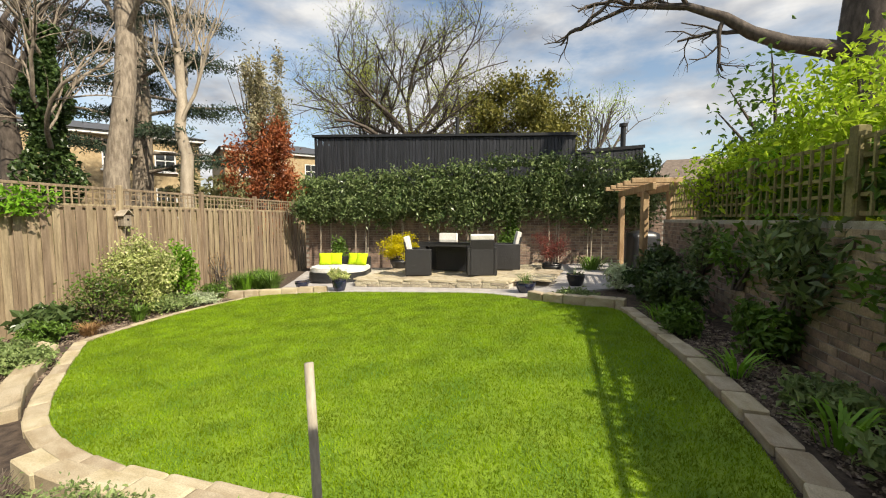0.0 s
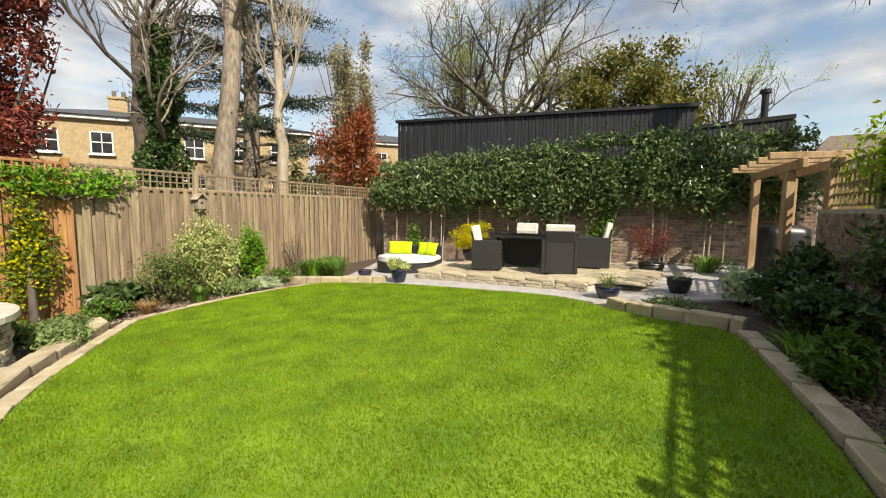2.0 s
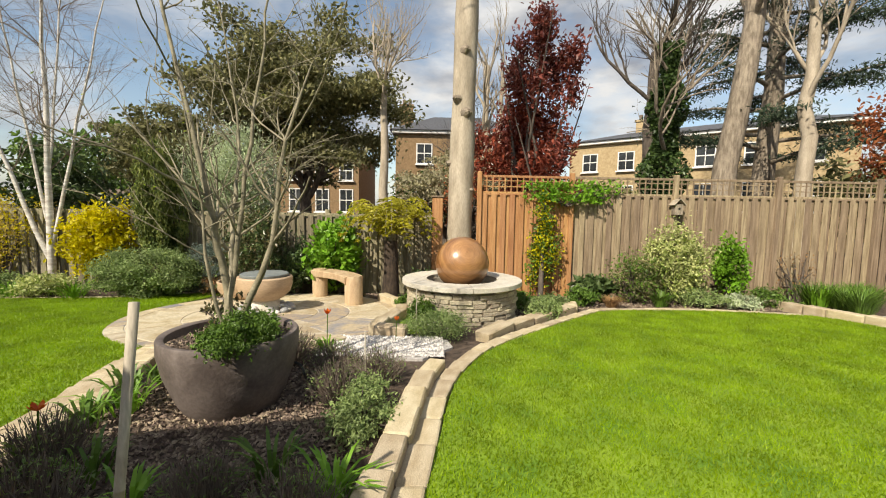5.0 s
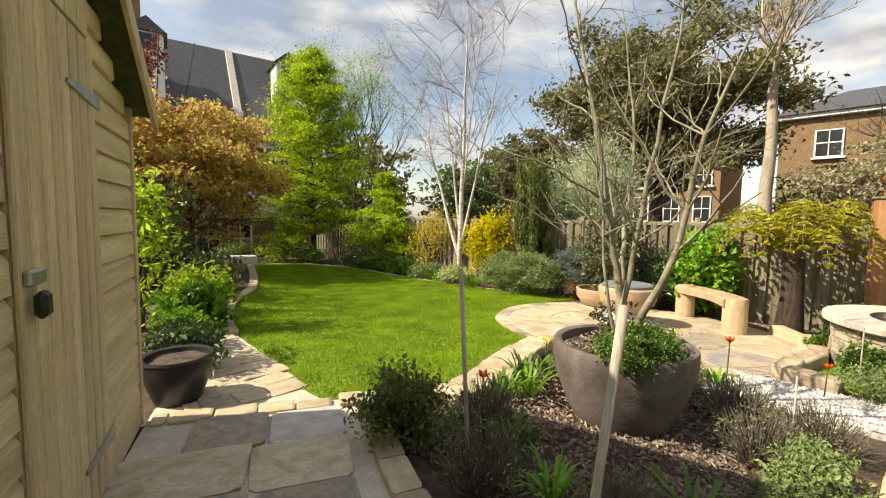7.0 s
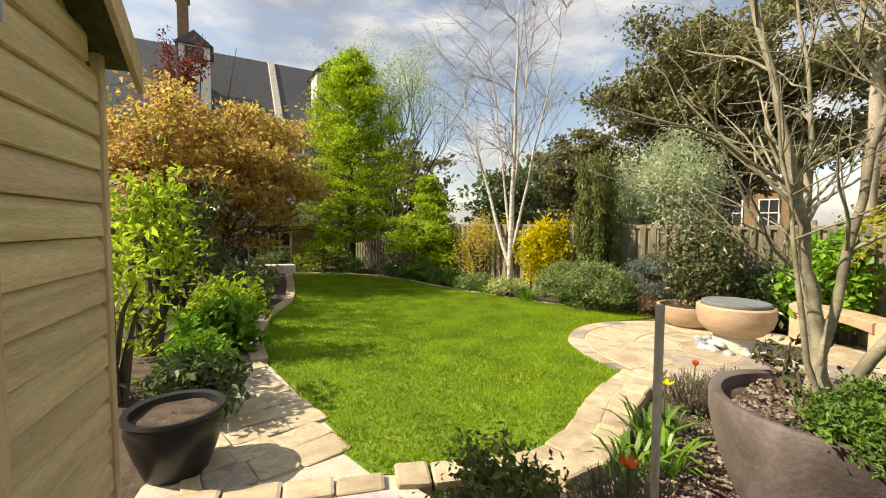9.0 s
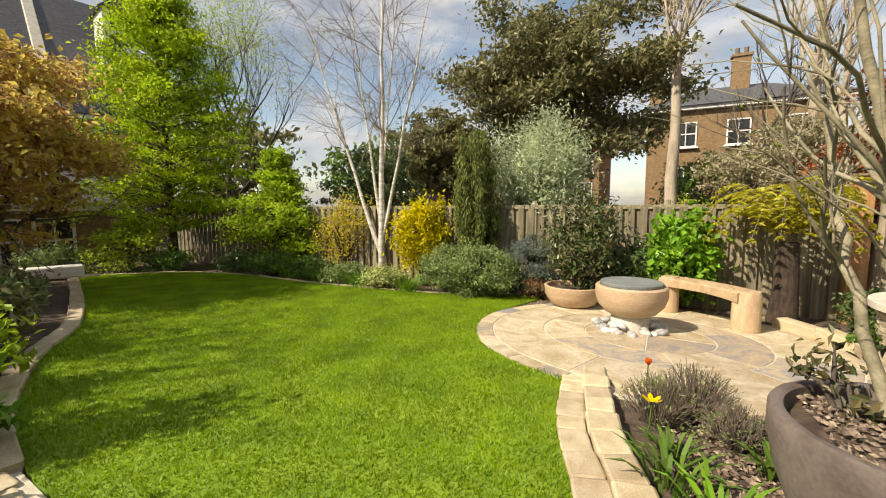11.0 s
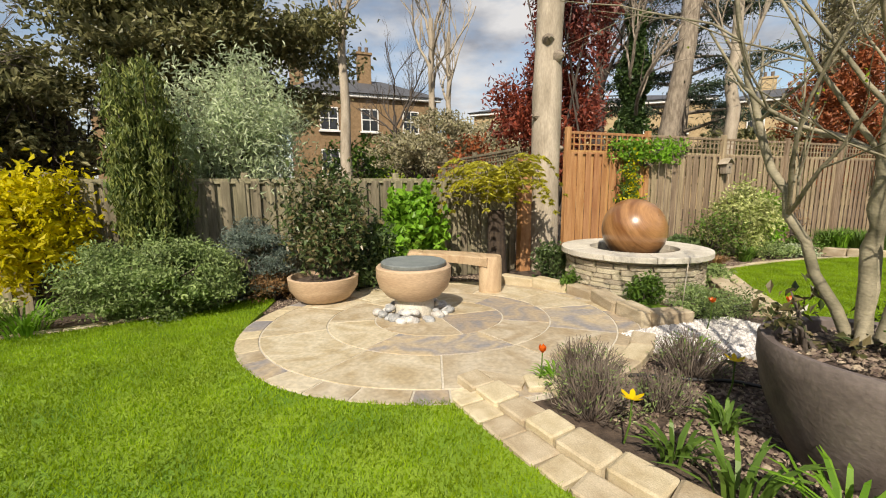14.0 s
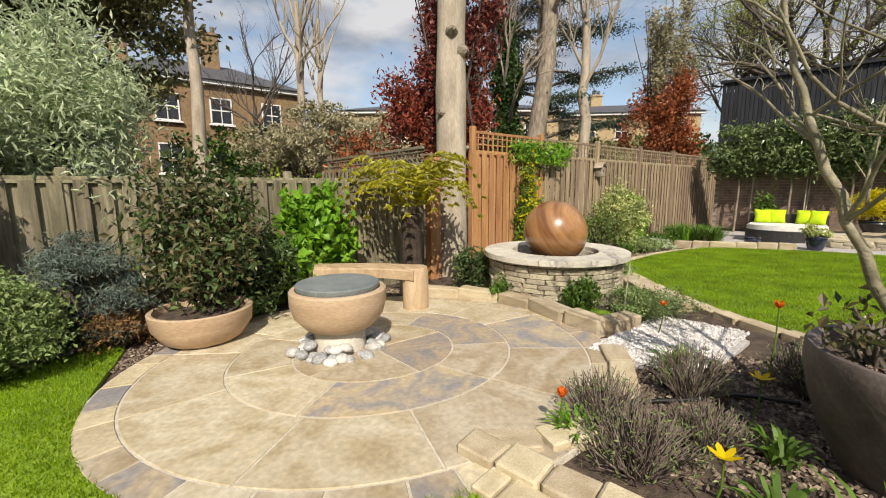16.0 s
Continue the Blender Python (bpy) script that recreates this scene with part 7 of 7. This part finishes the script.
def tulip(x, y, h, petal, label, seed, opened=0.5, z0=None):
    rng = np.random.default_rng(seed)
    g = G(x) if z0 is None else z0
    root = thing("tulip", x, y, g, label, "tulip", "tulips in the bed")
    top = np.array((x + 0.02, y + 0.01, g + h))
    part("stem", tubes("stem", [[(np.array((x, y, g)), 0.005), (top * 0.5 + np.array((x, y, g)) * 0.5 + np.array((0.012, 0, 0)), 0.0045), (top, 0.004)]], 6), L_MID, root)
    V, Fc = [], []
    for k in range(6):
        a = k * math.pi / 3 + 0.2
        o, sd = np.array((math.cos(a), math.sin(a), 0)), np.array((-math.sin(a), math.cos(a), 0))
        b = len(V)
        for f, wd in ((0, 0.35), (0.35, 1.0), (0.7, 0.85), (1.0, 0.05)):
            c = top + o * 0.034 * opened * (f ** 1.3) * 1.2 + o * 0.012 * math.sin(f * 3) + np.array((0, 0, 0.05 * f * (1.2 - opened * 0.5)))
            V += [c - sd * 0.013 * wd, c + sd * 0.013 * wd]
        Fc += [(b + i, b + i + 1, b + i + 3, b + i + 2) for i in (0, 2, 4)]
    part("petals", np_mesh("petals", V, Fc), petal, root)
    return root
tulip(-1.55, -0.08, 0.22, L_TULIPY, "open yellow lily-flowered tulip", 1, 1.3)
tulip(-1.62, 0.70, 0.24, L_TULIPY, "open yellow lily-flowered tulip", 2, 1.3)
tulip(-2.2, -0.1, 0.22, L_TULIPR, "small orange-red tulip at the kerb", 3, 0.4)
tulip(-2.5, 1.75, 0.25, L_TULIPR, "small orange-red tulip by the gravel", 4, 0.6)
tulip(-0.13, 0.30, 0.33, L_TULIPR, "orange-red tulip beside the large pot", 5, 0.9)
tulip(-1.68, 1.24, 0.48, L_TULIPR, "orange-red tulip beyond the large pot", 6, 0.6)


def stake(x, y, h, r, tilt, label):
    root = thing("garden_stake", x, y, G(x), label, "stake")
    b, t = np.array((x, y, G(x) - 0.03)), np.array((x + tilt[0], y + tilt[1], G(x) + h))
    mid = b * 0.5 + t * 0.5
    part("cane", tubes("cane", [[(b, r), (mid - (t - b) * 0.002, r * 0.97), (mid, r * 1.08), (mid + (t - b) * 0.002, r * 0.97), (t, r * 0.95), (t + np.array((0, 0, 0.002)), 0.001)]], 10), M_CANE, root)
stake(0.735, 1.262, 0.985, 0.0135, (-0.08, 0.071), "thick weathered timber stake in the bed")
stake(0.29, 0.545, 1.01, 0.010, (0.14, 0.045), "thin weathered cane in the bed")
stake(-1.35, 1.62, 0.42, 0.005, (0.01, 0.0), "thin split cane in the mulch")
stake(-4.0, 1.78, 0.42, 0.005, (0.0, 0.02), "thin split cane by the fountain")
stake(-2.9, 1.95, 0.55, 0.005, (0.04, 0.0), "thin split cane by the fountain")
hose = thing("soaker_hose", -1.5, 0.6, G(-1.5), "black irrigation hose lying on the mulch", "hose")
hp = smooth_line([(-1.5, 1.1), (-1.75, 0.98), (-1.9, 0.75), (-2.05, 0.56), (-2.1, 0.4)], 0.05)
part("hose", tubes("hose", [[(np.array((p.x, p.y, G(p.x) + 0.012)), 0.011) for p in hp]], 6), M_HOSE, hose)

# ---- shady border by the shed path ----
for k, (x, y, w, h, lf, n, sz) in enumerate(((0.82, -1.80, 0.5, 0.40, L_DARK, 1000, 0.05), (0.70, -2.5, 0.5, 0.38, L_BRIGHT, 500, 0.055), (0.40, -3.0, 0.6, 0.5, L_BRIGHT, 1100, 0.09), (0.15, -3.9, 0.8, 0.6, L_LIME, 1200, 0.07), (-0.2, -4.8, 0.8, 0.6, L_OAK, 1200, 0.07), (-0.6, -5.9, 0.9, 0.6, L_DARK, 1300, 0.07), (-1.1, -7.2, 0.9, 0.6, L_OAK, 1300, 0.07), (0.85, -3.5, 0.9, 1.7, L_LIME, 1000, 0.07), (0.3, -5.6, 1.2, 1.6, L_DARK, 1800, 0.08), (1.2, -2.4, 0.7, 1.3, L_LIME, 450, 0.065))):
    shrub("shady_border_plant", ("dark leafy plant", "lime-leaved spiraea", "bright broad-leaved plant", "golden-leaved low shrub", "bronze perennial clump", "dark leafy plant", "bronze perennial clump", "tall lime-leaved shrub", "dark tall shrub", "sparse lime shrub")[k] + " in the shady border", x, y, w, h, lf, n, sz, 270 + k)
for k, (x, y) in enumerate(((-0.35, -5.2), (-0.7, -6.3), (0.1, -4.3))):
    tuft("spent_daffodils", "arching green and brown spent bulb leaves", x, y, 130, 0.36, 0.8, (L_MID, L_BROWNGRASS, L_MID)[k], 290 + k, 0.014)

# ---- bark chips and gravel, uncountable ----
rng = np.random.default_rng(300)
def scatter(name, label, material, regions, n, size, z=0.0, flat=0.25, cat="mulch"):
    P = []
    tot = sum((b - a) * (d - c) for a, b, c, d in regions)
    for a, b, c, d in regions:
        m = int(n * (b - a) * (d - c) / tot)
        q = np.column_stack([rng.uniform(a, b, m), rng.uniform(c, d, m)])
        P.append(np.column_stack([q, FALL * np.clip(q[:, 0], -9, 7) + z]))
    P = np.concatenate(P)
    m = len(P)
    d = np.column_stack([rng.normal(0, 1, (m, 2)), rng.normal(0, 0.25, m)])
    d /= np.linalg.norm(d, axis=1)[:, None]
    s = size * rng.uniform(0.5, 1.4, m)[:, None]
    sd = np.cross(d, np.array((0, 0, 1.0)))
    up = np.cross(sd, d)
    c = P + np.array((0, 0, 1.0)) * s * flat * rng.uniform(0.2, 1.0, (m, 1))
    V = np.stack([c - d * s * 0.5, c + sd * s * 0.22 - up * s * 0.1, c + d * s * 0.5, c - sd * s * 0.22 - up * s * 0.1, c + up * s * flat], 1).reshape(-1, 3)
    i = np.arange(m)[:, None] * 5
    Fc = np.concatenate([i + np.array([[a, b, 4]]) for a, b in ((0, 1), (1, 2), (2, 3), (3, 0))])
    return tagged(part(name, np_mesh(name, V, Fc), material), label, cat, kind="stuff")
scatter("bark_mulch", "loose brown bark chips covering the beds", M_CHIP, [(-2.3, 0.3, 0.05, 1.75), (2.85, 3.5, 1.5, 6.3), (-5.9, -4.9, -2.0, 1.3), (-5.9, -4.6, 4.4, 7.8), (-5.4, -3.3, 3.0, 4.3)], 42000, 0.036, -0.015)
scatter("pot_mulch", "bark chips on the soil of the large pot", M_CHIP, [(QX - 0.3, QX + 0.3, QY - 0.3, QY + 0.3)], 700, 0.03, 0.455)
scatter("gravel_chippings", "white gravel chippings of the small path", M_CHIPPING, [(-2.72, -2.0, 1.05, 2.25)], 12000, 0.026, 0.006, 0.45, "gravel")
